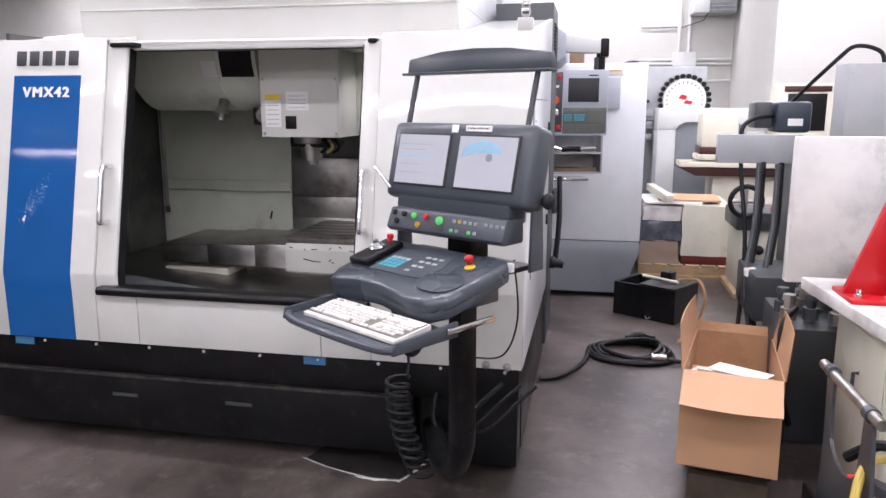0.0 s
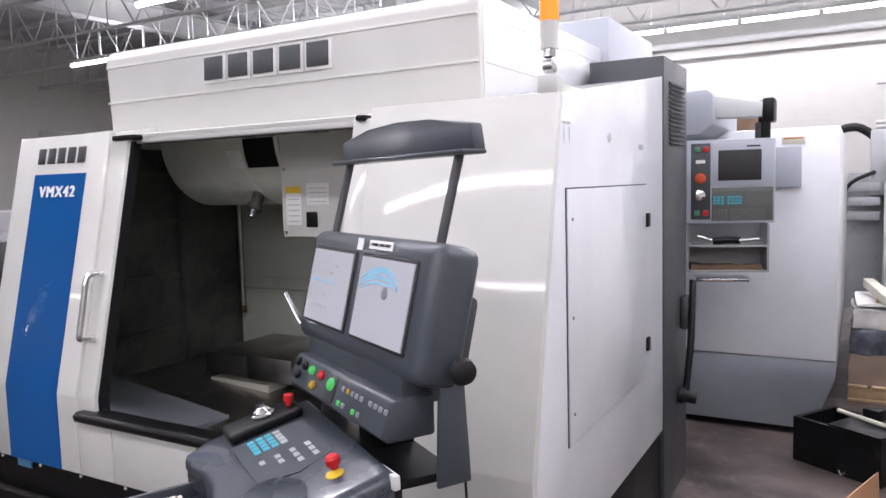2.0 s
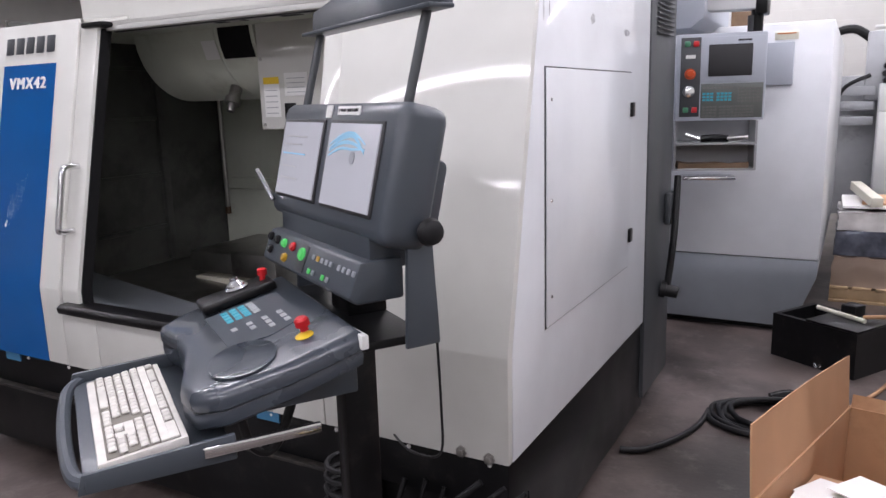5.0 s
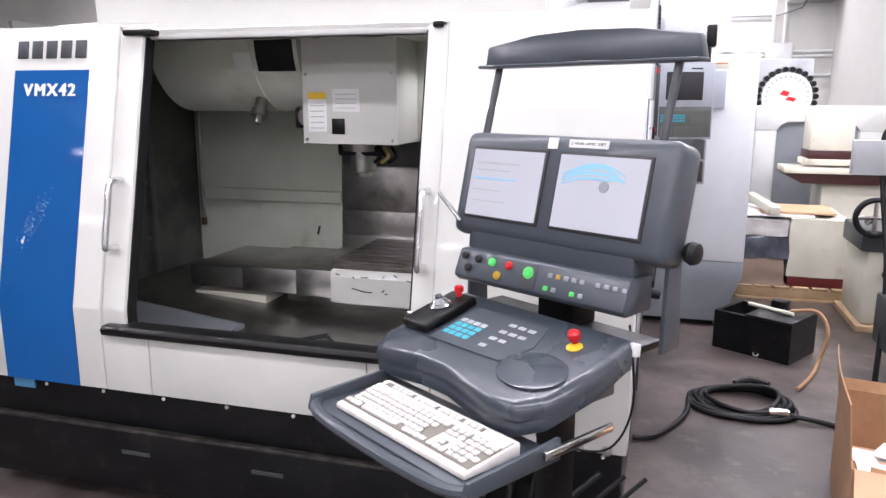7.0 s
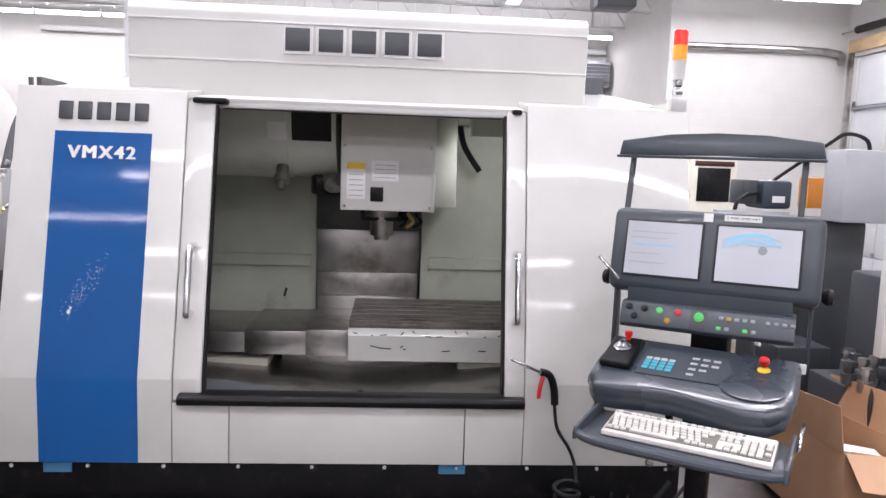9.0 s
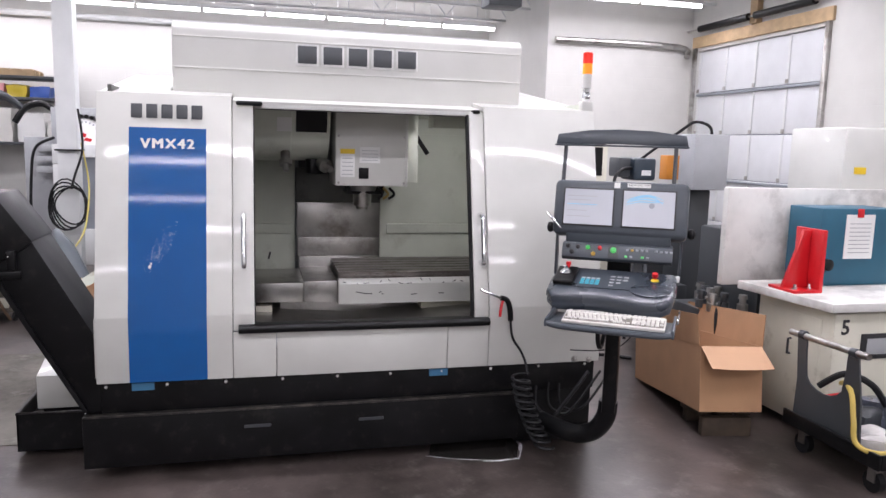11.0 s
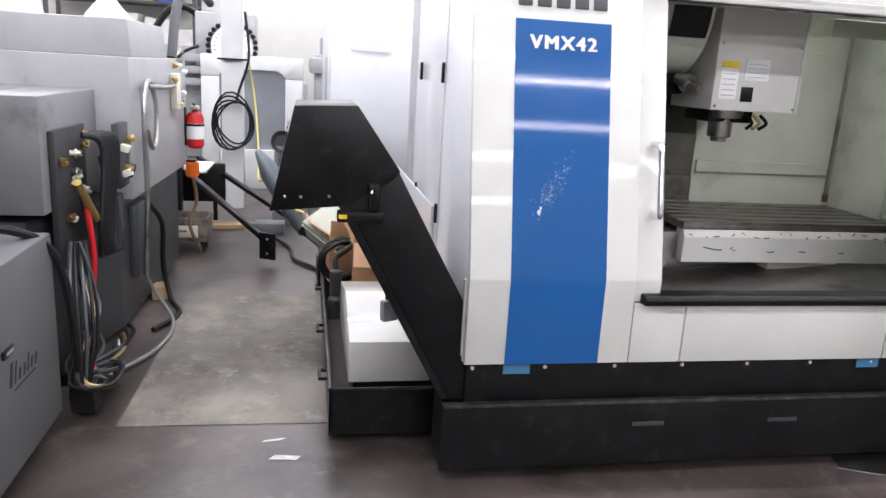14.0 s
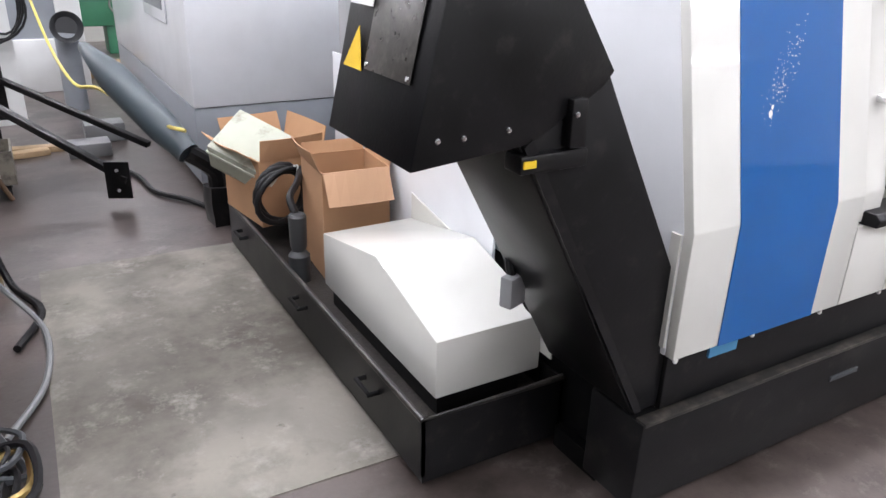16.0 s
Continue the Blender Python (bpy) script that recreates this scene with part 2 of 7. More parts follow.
ORANGE_GLOW = mat("lit_amber_lens", (0.9, 0.35, 0.02), 0.3, var=0, bump=0, emit=(1.0, 0.15, 0.01), power=0.6)
RED_LENS = mat("red_lens", (0.65, 0.03, 0.02), 0.2, var=0, bump=0, emit=(1.0, 0.06, 0.03), power=0.35)
GREEN_GLOW = mat("lit_green_button", (0.04, 0.32, 0.08), 0.3, var=0, bump=0, emit=(0.10, 1.0, 0.2), power=0.25)
AMBER = mat("amber_button", (0.42, 0.25, 0.02), 0.4, var=0.03, bump=0)
SCREEN = mat("lit_screen", (0.3, 0.32, 0.35), 0.2, var=0.02, bump=0, emit=(0.86, 0.87, 0.92), power=0.18)


def concrete(name, base, stain, pale, rough, glaze):
    m = mat(name, base, rough, var=0.45, scale=2.2, bump=0.16, bscale=45, dirt=stain, dirt_at=0.53, dirt_scale=1.2)
    nt = m.node_tree
    N, L = nt.nodes, nt.links
    bs = N["Principled BSDF"]
    old = bs.inputs["Base Color"].links[0].from_socket
    tc = N.new("ShaderNodeTexCoord")
    n1, r1, mx = N.new("ShaderNodeTexNoise"), N.new("ShaderNodeMapRange"), N.new("ShaderNodeMix")
    n1.inputs["Scale"].default_value, n1.inputs["Detail"].default_value, n1.inputs["Roughness"].default_value = 5.5, 14, 0.78
    L.new(tc.outputs["Object"], n1.inputs["Vector"])
    r1.inputs[1].default_value, r1.inputs[2].default_value, r1.inputs[4].default_value = 0.53, 0.68, 0.85
    L.new(n1.outputs["Fac"], r1.inputs[0])
    mx.data_type = "RGBA"
    L.new(r1.outputs[0], mx.inputs["Factor"])
    L.new(old, mx.inputs[6])
    mx.inputs[7].default_value = (*pale, 1)
    out = mx.outputs[2]
    for sc, lo, hi, col, amt in ((16.0, 0.62, 0.70, stain, 0.75), (70.0, 0.68, 0.74, pale, 0.7), (0.55, 0.5, 0.66, stain, 0.55)):
        n2, r2, m2 = N.new("ShaderNodeTexNoise"), N.new("ShaderNodeMapRange"), N.new("ShaderNodeMix")
        n2.inputs["Scale"].default_value, n2.inputs["Detail"].default_value, n2.inputs["Roughness"].default_value = sc, 8, 0.7
        L.new(tc.outputs["Object"], n2.inputs["Vector"])
        r2.inputs[1].default_value, r2.inputs[2].default_value, r2.inputs[4].default_value = lo, hi, amt
        L.new(n2.outputs["Fac"], r2.inputs[0])
        m2.data_type = "RGBA"
        L.new(r2.outputs[0], m2.inputs["Factor"])
        L.new(out, m2.inputs[6])
        m2.inputs[7].default_value = (*col, 1)
        out = m2.outputs[2]
    L.new(out, bs.inputs["Base Color"])
    bs.inputs["Coat Weight"].default_value = glaze
    bs.inputs["Coat Roughness"].default_value = 0.25
    return m


FLOOR = concrete("worn_shop_floor", (0.104, 0.082, 0.075), (0.026, 0.020, 0.017), (0.18, 0.158, 0.146), 0.36, 0.22)


def shade_and_oil_areas(m, spots, dark):
    """Large ragged darker areas round the given floor places, for painted shade and oil."""
    N, L = m.node_tree.nodes, m.node_tree.links
    bs = N["Principled BSDF"]
    out = bs.inputs["Base Color"].links[0].from_socket
    tc, rag, push, add = N.new("ShaderNodeTexCoord"), N.new("ShaderNodeTexNoise"), N.new("ShaderNodeVectorMath"), N.new("ShaderNodeVectorMath")
    rag.inputs["Scale"].default_value, rag.inputs["Detail"].default_value, rag.inputs["Roughness"].default_value = 1.3, 8, 0.65
    L.new(tc.outputs["Object"], rag.inputs["Vector"])
    push.operation = "MULTIPLY_ADD"
    push.inputs[1].default_value, push.inputs[2].default_value = (2.2, 2.2, 0), (-1.1, -1.1, 0)
    L.new(rag.outputs["Color"], push.inputs[0])
    L.new(tc.outputs["Object"], add.inputs[0])
    L.new(push.outputs[0], add.inputs[1])
    for x, y, inner, outer, amount in spots:
        far, fade, mix = N.new("ShaderNodeVectorMath"), N.new("ShaderNodeMapRange"), N.new("ShaderNodeMix")
        far.operation = "DISTANCE"
        far.inputs[1].default_value = (x, y, 0)
        L.new(add.outputs[0], far.inputs[0])
        fade.interpolation_type = "SMOOTHSTEP"
        fade.inputs[1].default_value, fade.inputs[2].default_value = inner, outer
        fade.inputs[3].default_value, fade.inputs[4].default_value = amount, 0.0
        L.new(far.outputs["Value"], fade.inputs[0])
        mix.data_type = "RGBA"
        L.new(fade.outputs[0], mix.inputs["Factor"])
        L.new(out, mix.inputs[6])
        mix.inputs[7].default_value = (*dark, 1)
        out = mix.outputs[2]
    L.new(out, bs.inputs["Base Color"])


# First spot paints the left floor's dimmer light; the second is an oil stain
shade_and_oil_areas(FLOOR, ((-2.5, -0.8, 0.4, 1.9, 0.72), (-2.4, 3.6, 0.4, 1.5, 0.55), (-3.1, 1.2, 0.2, 0.9, 0.6), (1.2, -0.3, 0.1, 0.8, 0.45), (2.3, 1.0, 0.2, 1.0, 0.35)), (0.026, 0.020, 0.017))
SLAB = concrete("pale_concrete_patch", (0.205, 0.19, 0.162), (0.075, 0.066, 0.054), (0.29, 0.275, 0.245), 0.72, 0.0)


def block_wall(name, col):
    m = mat(name, col, 0.6, var=0.03, bump=0)
    nt = m.node_tree
    N, L = nt.nodes, nt.links
    bs = N["Principled BSDF"]
    tc, sep, comb, add = N.new("ShaderNodeTexCoord"), N.new("ShaderNodeSeparateXYZ"), N.new("ShaderNodeCombineXYZ"), N.new("ShaderNodeMath")
    L.new(tc.outputs["Object"], sep.inputs[0])
    L.new(sep.outputs[0], add.inputs[0])
    L.new(sep.outputs[1], add.inputs[1])
    L.new(add.outputs[0], comb.inputs[0])
    L.new(sep.outputs[2], comb.inputs[1])
    br = N.new("ShaderNodeTexBrick")
    L.new(comb.outputs[0], br.inputs["Vector"])
    br.inputs["Scale"].default_value, br.inputs["Brick Width"].default_value, br.inputs["Row Height"].default_value = 1.0, 0.4, 0.2
    br.inputs["Mortar Size"].default_value = 0.006
    bp = N.new("ShaderNodeBump")
    bp.inputs["Strength"].default_value, bp.inputs["Distance"].default_value, bp.invert = 0.35, 0.01, True
    L.new(br.outputs["Fac"], bp.inputs["Height"])
    L.new(bp.outputs[0], bs.inputs["Normal"])
    return m


WALL = block_wall("painted_block_wall", (0.56, 0.552, 0.522))

# ---- the hall ----
XL, XR, YN, YB, YJ, XJ, ZC = -14.0, 6.55, -11.0, 10.7, 7.5, 3.95, 5.1


def structure(name, b, material, label, category):
    return single(name, b, material, label, category, "structure")


structure("floor", box(bm_new(), XL - 0.3, XR + 0.3, YN - 0.3, YB + 0.3, -0.2, 0), FLOOR, "stained dark brown-grey concrete workshop floor", "floor")
structure("floor_patch", prism(bm_new(), [(-2.83, 0.60), (-1.52, 0.57), (-1.52, 2.50), (-2.79, 2.56)], "z", -0.05, 0.004), SLAB, "paler square concrete repair patch in the floor", "floor")
structure("wall_north", box(bm_new(), XL, XJ, YB, YB + 0.3, 0, ZC), WALL, "white painted block wall at the hall's end", "wall")
structure("wall_jog", prism(bm_new(), [(XJ, YB + 0.3), (XJ, YJ), (XR, YJ), (XR, YB + 0.3)], "z", 0, ZC), WALL, "white painted block wall stepping into the hall", "wall")
DOOR_Y0, DOOR_Y1, DOOR_Z = 4.35, 7.3, 3.45
b = box(bm_new(), XR, XR + 0.3, YN, DOOR_Y0, 0, ZC)
box(b, XR, XR + 0.3, DOOR_Y1, YJ, 0, ZC)
box(b, XR, XR + 0.3, DOOR_Y0, DOOR_Y1, DOOR_Z, ZC)
structure("wall_east", b, WALL, "white painted block wall round the overhead door", "wall")
structure("wall_west", box(bm_new(), XL - 0.3, XL, YN, YB, 0, ZC), WALL, "white painted block wall", "wall")
b = box(bm_new(), XL, XL + 0.05, 8.75, 8.87, 0, 3.15)
box(b, XL, XL + 0.05, 9.75, 9.87, 0, 3.15)
box(b, XL, XL + 0.05, 8.87, 9.75, 3.03, 3.15)
structure("trim", b, mat("brown_door_frame", (0.10, 0.035, 0.025), 0.5), "dark red-brown door frame on the white wall", "door frame")
structure("wall_south", box(bm_new(), XL, XR, YN - 0.3, YN, 0, ZC), WALL, "white painted block wall", "wall")


def roof_deck():
    """Corrugated sheet with its ribs along y, closed on top."""
    b = bm_new()
    n = int((XR - XL) / 0.16)
    for i in range(n):
        x = XL + 0.16 * i
        prof = [(x, 0), (x + 0.09, 0), (x + 0.105, 0.02), (x + 0.145, 0.02), (x + 0.16, 0), (x + 0.16, 0.06), (x, 0.06)]
        ends = [[b.verts.new((p, y, ZC + q)) for p, q in prof] for y in (YN, YB)]
        for k in range(4):
            b.faces.new((ends[0][k], ends[0][k + 1], ends[1][k + 1], ends[1][k]))
        b.faces.new((ends[0][5], ends[0][6], ends[1][6], ends[1][5]))
    return b


structure("ceiling", roof_deck(), DECK, "grey-white painted corrugated steel roof deck", "ceiling")


def joist(y, x0=XL, x1=XR, z0=4.12, z1=4.95):
    """An open-web bar joist along x."""
    t = thing("bar_joist", pose(0, y, z0), "white painted open-web steel roof joist", "roof joist", "roof joists", "structure")
    b = box(bm_new(), x0, x1, y - 0.035, y + 0.035, z0, z0 + 0.035)
    part("bottom_chord", b, JOISTM, t)
    part("top_chord", box(bm_new(), x0, x1, y - 0.05, y + 0.05, z1, z1 + 0.05), JOISTM, t)
    b = bm_new()
    x, up = x0, True
    while x < x1 - 0.6:
        cyl(b, (x, y, z0 + 0.02 if up else z1), (x + 0.6, y, z1 if up else z0 + 0.02), 0.013, n=6)
        if not up:
            cyl(b, (x, y, z0 + 0.02), (x, y, z1), 0.012, n=6)
        x, up = x + 0.6, not up
    part("web_rod", b, JOISTM, t)
    return t


first = joist(2.3)
for y in (-9.4, -7.6, -5.8, -4.0, -2.2, -0.4, 1.1, 3.75, 5.3, 6.9, 8.4, 9.7):
    copy_thing(first, pose(0, y, 4.12))


def girder(x):
    b = box(bm_new(), x - 0.12, x + 0.12, YN, YB, 4.55, 4.57)
    box(b, x - 0.008, x + 0.008, YN, YB, 4.57, 4.94)
    box(b, x - 0.12, x + 0.12, YN, YB, 4.94, 4.96)
    structure("roof_girder", b, STEELWORK, "white painted steel roof girder", "girder")


for x in (-8.6, -2.6, 2.1):
    girder(x)


def lamp_strip(y, z, x0, x1):
    x = x0
    while x + 1.0 <= x1 + 0.3:
        key = ("lamp",)
        if key not in MADE:
            t = thing("ceiling_light", pose(0, 0, 0), "lit bare fluorescent strip light under the roof joists", "ceiling light", "fluorescent strip lights", local=True)
            part("housing", box(bm_new(), 0.01, 1.05, -0.04, 0.04, 0.03, 0.09), STEELWORK, t)
            for x9 in (0.2, 0.85):
                part("hanger", cyl(bm_new(), (x9, 0, 0.09), (x9, 0, 1.1), 0.006, n=6), STEELWORK, t)
            part("tube", cyl(bm_new(), (0.03, 0.0, 0), (1.03, 0.0, 0), 0.032, n=10), TUBE, t, "glowing white fluorescent tube")
            t.matrix_basis = pose(x, y, z)
            MADE[key] = t
        else:
            copy_thing(MADE[key], pose(x, y, z))
        x += 1.07


MADE = {}
for row in TUBE_ROWS:
    lamp_strip(*row)

# ---- the large machining centre ----
Z0, ZK, ZT, LEANF = 0.525, 0.87, 2.02, 0.226


def yf(z):
    return max(0.0, z - ZK) * LEANF


def front_strip(x0, x1, z0, z1, out=0.0, thick=0.03, bev=0.0):
    """A sheet that follows the bent front: upright below the crease, leaning back above it."""
    zs = [z0] + ([ZK] if z0 < ZK < z1 else []) + [z1]
    outer = [(yf(z) - out, z) for z in zs]
    inner = [(yf(z) - out + thick, z) for z in reversed(zs)]
    return prism(bm_new(), outer + inner, "x", x0, x1, bev)


mc = thing("machining_center", pose(0, 0.8, 0), "large white vertical machining centre with blue stripe and open doors", "milling machine")
part("front_panel", front_strip(-1.40, -0.725, Z0, ZT, bev=0.004), WHITE, mc, "white panel with a vertical blue stripe")
part("front_panel", front_strip(0.70, 1.40, Z0, ZT, bev=0.004), WHITE, mc)
for x0, x1 in ((-0.722, -0.50), (-0.496, 0.452), (0.456, 0.697)):
    part("apron_panel", front_strip(x0, x1, Z0, 0.775, bev=0.003), WHITE, mc)
stripe = part("stripe", front_strip(-1.24, -0.855, Z0 + 0.002, 1.84, out=0.003, thick=0.002), BLUE, mc, "blue film stripe scuffed by chips")
b = bm_new()
for k in range(5):
    me = bpy.data.meshes.new("writing")
    stroke = text_bm("VMX42", 0.092, 0.001 + 0.0001 * k, 0.0, 1.22)
    turned(stroke, Matrix.Translation((0.0022 * (k - 2), 0, 0.0008 * ((k % 2) * 2 - 1))))
    stroke.to_mesh(me)
    b.from_mesh(me)
    bpy.data.meshes.remove(me)
b = turned(b, Matrix.Translation((-1.048, yf(1.755) - 0.006, 1.755)) @ pose(0, 0, 0, -math.degrees(math.atan(LEANF)), 0, 0) @ Matrix.Diagonal((0.82, 1, 0.80, 1)))
part("model_lettering", b, PAPER, stripe, "white model lettering")


def badge(parent, x0, x1, zc, h, y, lean, backing=False):
    """The maker's mark as five plain blocks."""
    w = (x1 - x0) / 5
    tilt = Matrix.Translation((0, y, zc)) @ pose(0, 0, 0, lean, 0, 0)
    for i in range(5):
        xa, xb = x0 + i * w + 0.10 * w, x0 + (i + 1) * w - 0.16 * w
        if backing:
            part("badge_backing", turned(box(bm_new(), xa - 0.012, xb + 0.012, -0.006, 0.0, -h / 2 - 0.012, h / 2 + 0.012, 0.004), tilt), PAPER, parent)
        b = box(bm_new(), xa, xb, -0.016 if backing else -0.004, -0.006 if backing else 0.0, -h / 2, h / 2, 0.003)
        part("badge_block", turned(b, tilt), DARK, parent, "dark plain badge block")


badge(mc, -1.238, -0.862, 1.925, 0.075, yf(1.925) - 0.001, -12.7)
# chipped paint low on the stripe
rnd = random.Random(4)
b = bm_new()
for i in range(170):
    u = rnd.gauss(0, 0.42)
    x, z = -1.085 + 0.085 * u + rnd.gauss(0, 0.016), 1.215 + 0.12 * u + rnd.gauss(0, 0.022)
    s = rnd.uniform(0.0005, 0.0018)
    y = yf(z) - 0.0042
    vs = [b.verts.new((x + s * rnd.uniform(0.5, 1.4) * math.cos(a), y + 0.226 * s * math.sin(a), z + s * rnd.uniform(0.5, 1.6) * math.sin(a))) for a in (0.2, 1.4, 2.7, 3.9, 5.2)]
    b.faces.new(vs)
for dx, dz, s in ((-0.035, -0.055, 0.008), (-0.028, -0.04, 0.005)):
    b.faces.new([b.verts.new((-1.10 + dx + s * math.cos(a), yf(1.18 + dz) - 0.0042 + 0.226 * s * math.sin(a), 1.18 + dz + s * 1.3 * math.sin(a))) for a in (0, 1, 2, 3, 4, 5)])
tagged(part("scuff", b, PAPER, stripe, "bare scuffed spots in the blue film", 0), "bare scuffed spots in the blue film", kind="stuff")
# sides
side = [(0.03, Z0), (0.03, ZK), (0.285, ZT - 0.005), (1.62, 2.215), (1.62, Z0)]
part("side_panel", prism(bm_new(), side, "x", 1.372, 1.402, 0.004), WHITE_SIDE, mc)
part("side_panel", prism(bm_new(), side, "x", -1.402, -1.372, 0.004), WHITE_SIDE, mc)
for s in (-1, 1):
    xa, xb = (1.03, 1.372) if s > 0 else (-1.372, -1.07)
    part("top_panel", prism(bm_new(), [(0.29, ZT - 0.03), (0.29, ZT - 0.004), (1.62, 2.21), (1.62, 2.18)], "x", xa, xb), WHITE, mc)
    xa, xb = (0.70, 1.03) if s > 0 else (-1.07, -0.725)
    part("top_panel", prism(bm_new(), [(0.27, ZT - 0.03), (0.27, ZT - 0.004), (0.52, 2.052), (0.52, 2.02)], "x", xa, xb), WHITE, mc)


def crumpled_patch(w, h, seed):
    """A torn flat patch in the plane x = 0."""
    r = random.Random(seed)
    b = bm_new()
    ring = [(w / 2 * math.cos(a) * r.uniform(0.8, 1.25), h / 2 * math.sin(a) * r.uniform(0.8, 1.25)) for a in [i * math.pi / 6 for i in range(12)]]
    b.faces.new([b.verts.new((0, p, q)) for p, q in ring])
    return b


def bolt_row(parent, pts, d, r=0.009, material=None):
    for p in pts:
        b = lathe(bm_new(), p, d, [(0, r), (0.004, r), (0.007, r * 0.6)], 8)
        part("screw", b, material or CHROME, parent)


part("hatch_gap", box(bm_new(), 1.4025, 1.404, 0.295, 1.305, 0.875, 1.722), DARK, mc, "dark gap round the hatch")
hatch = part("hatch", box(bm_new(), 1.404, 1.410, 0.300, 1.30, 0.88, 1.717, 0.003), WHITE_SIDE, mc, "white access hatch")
for z in (1.565, 1.02):
    part("hinge", box(bm_new(), 1.408, 1.422, 1.275, 1.315, z - 0.03, z + 0.03, 0.004), BLACK, hatch, "black hinge")
bolt_row(hatch, [(1.408, 0.335, 1.62), (1.408, 0.335, 1.3), (1.408, 0.335, 0.98)], (1, 0, 0), 0.006)
RESIDUE = mat("grey_tape_residue", (0.42, 0.43, 0.44), 0.6, var=0.4, scale=40, bump=0.05)
for y0, y1, z0, z1 in ((0.27, 0.36, 1.922, 1.932), (0.285, 0.297, 1.86, 1.92), (0.335, 0.345, 1.862, 1.92), (0.75, 0.80, 1.88, 1.915), (1.18, 1.27, 1.862, 1.89)):
    part("tape_residue", turned(crumpled_patch(y1 - y0, z1 - z0, int(1000 * y0)), Matrix.Translation((1.4026, (y0 + y1) / 2, (z0 + z1) / 2))), RESIDUE, mc, "grey tape residue", 0)
for x, z in ((1.238, 0.543), (1.335, 0.538)):
    part("hex_bolt", lathe(bm_new(), (x, -0.001, z), (0, -1, 0), [(0, 0.020), (0.004, 0.020), (0.005, 0.013), (0.016, 0.013), (0.018, 0.009)], 6), STEEL, mc, "steel hex bolt")
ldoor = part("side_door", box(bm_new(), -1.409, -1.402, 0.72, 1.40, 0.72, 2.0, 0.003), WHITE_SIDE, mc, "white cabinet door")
for z in (1.62, 0.98):
    for y in (0.73, 1.385):
        part("hinge", box(bm_new(), -1.422, -1.409, y - 0.014, y + 0.014, z - 0.045, z + 0.045, 0.004), BLACK, ldoor, "black hinge")
# header
hp = [(0.515, 2.0), (0.50, 2.40), (0.53, 2.435), (1.95, 2.435), (1.95, 2.0)]
head = part("header", prism(bm_new(), hp, "x", -1.05, 1.01, 0.012), HEADERM, mc, "pale grey header box with the maker's badge")
for z in (2.185, 2.355):
    part("header_rib", box(bm_new(), -1.045, 1.005, 0.494, 0.51, z - 0.004, z + 0.004, 0.002), HEADERM, head)
    part("header_rib", box(bm_new(), 1.008, 1.014, 0.55, 1.93, z - 0.004, z + 0.004, 0.002), HEADERM, head)
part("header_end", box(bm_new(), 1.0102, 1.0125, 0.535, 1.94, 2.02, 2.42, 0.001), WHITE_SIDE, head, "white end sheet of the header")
badge(head, -0.375, 0.36, 2.285, 0.10, 0.502, -2.6, True)
part("soffit", prism(bm_new(), [(0.30, 1.985), (0.30, 2.0), (0.52, 2.03), (0.52, 1.99)], "x", -0.72, 0.695), HEADERM, mc, "grey underside of the header")
part("track_slot", box(bm_new(), -0.60, 0.60, 0.335, 0.35, 1.958, 1.962), DARK, mc)
for x, w in ((-0.02, 0.03), (0.10, 0.012), (0.34, 0.05)):
    part("grease_mark", box(bm_new(), x - w, x + w, 0.38, 0.41, 1.9605, 1.962), INK, mc)
part("door_track", box(bm_new(), -0.62, 0.62, 0.30, 0.42, 1.962, 1.985, 0.004), HEADERM, mc, "grey door track")
# glowing strip and shroud sheets added round the chamber's fill lamp
part("chamber_fill_strip", box(bm_new(), 0.58, 0.86, 0.80, 0.84, 1.962, 1.984, 0.004), TUBE, mc, "small glowing strip added at the fill lamp")
part("fill_lamp_shroud", box(bm_new(), 0.52, 0.92, 0.775, 0.781, 1.90, 1.984, 0.001), PALE, mc)
part("fill_lamp_shroud", box(bm_new(), 0.52, 0.526, 0.781, 0.92, 1.90, 1.984, 0.001), PALE, mc)
# doors, slid open
for s, xa, xb in ((-1, -0.722, -0.612), (1, 0.615, 0.697)):
    door = part("sliding_door", front_strip(xa, xb, 0.78, 1.985, out=-0.012, thick=0.035, bev=0.006), WHITE, mc, "white sliding door edge, open")
    xe = -0.618 if s < 0 else 0.609
    part("door_seal", front_strip(xe - 0.004, xe + 0.012, 0.79, 1.97, out=-0.03, thick=0.05), RUBBER, door, "black rubber seal")
    part("door_cap", box(bm_new(), xa + 0.02, xb + (0.05 if s < 0 else -0.02), 0.245, 0.33, 1.975, 1.998, 0.008), BLACK, door, "black door roller cap")
    hx = -0.665 if s < 0 else 0.655
    pts = [(hx, yf(1.395) + 0.01, 1.395), (hx, yf(1.395) - 0.045, 1.395), (hx, yf(1.37) - 0.062, 1.375), (hx, yf(1.26) - 0.062, 1.26), (hx, yf(1.15) - 0.062, 1.145), (hx, yf(1.13) - 0.045, 1.125), (hx, yf(1.13) + 0.01, 1.125)]
    handle = part("handle", tube(bm_new(), pts, 0.0135, 12, 5), CHROME, door, "chrome pull handle", 60)
    inner = part("door_glass_frame", front_strip(xa + 0.005, xb - 0.02, 0.80, 1.96, out=-0.02, thick=0.012), STEEL, door) if s < 0 else None
part("sill_rail", prism(bm_new(), [(-0.035, 0.775), (-0.042, 0.80), (-0.025, 0.815), (0.06, 0.815), (0.06, 0.772)], "x", -0.695, 0.695, 0.005), BLACK, mc, "black rubber sill rail")
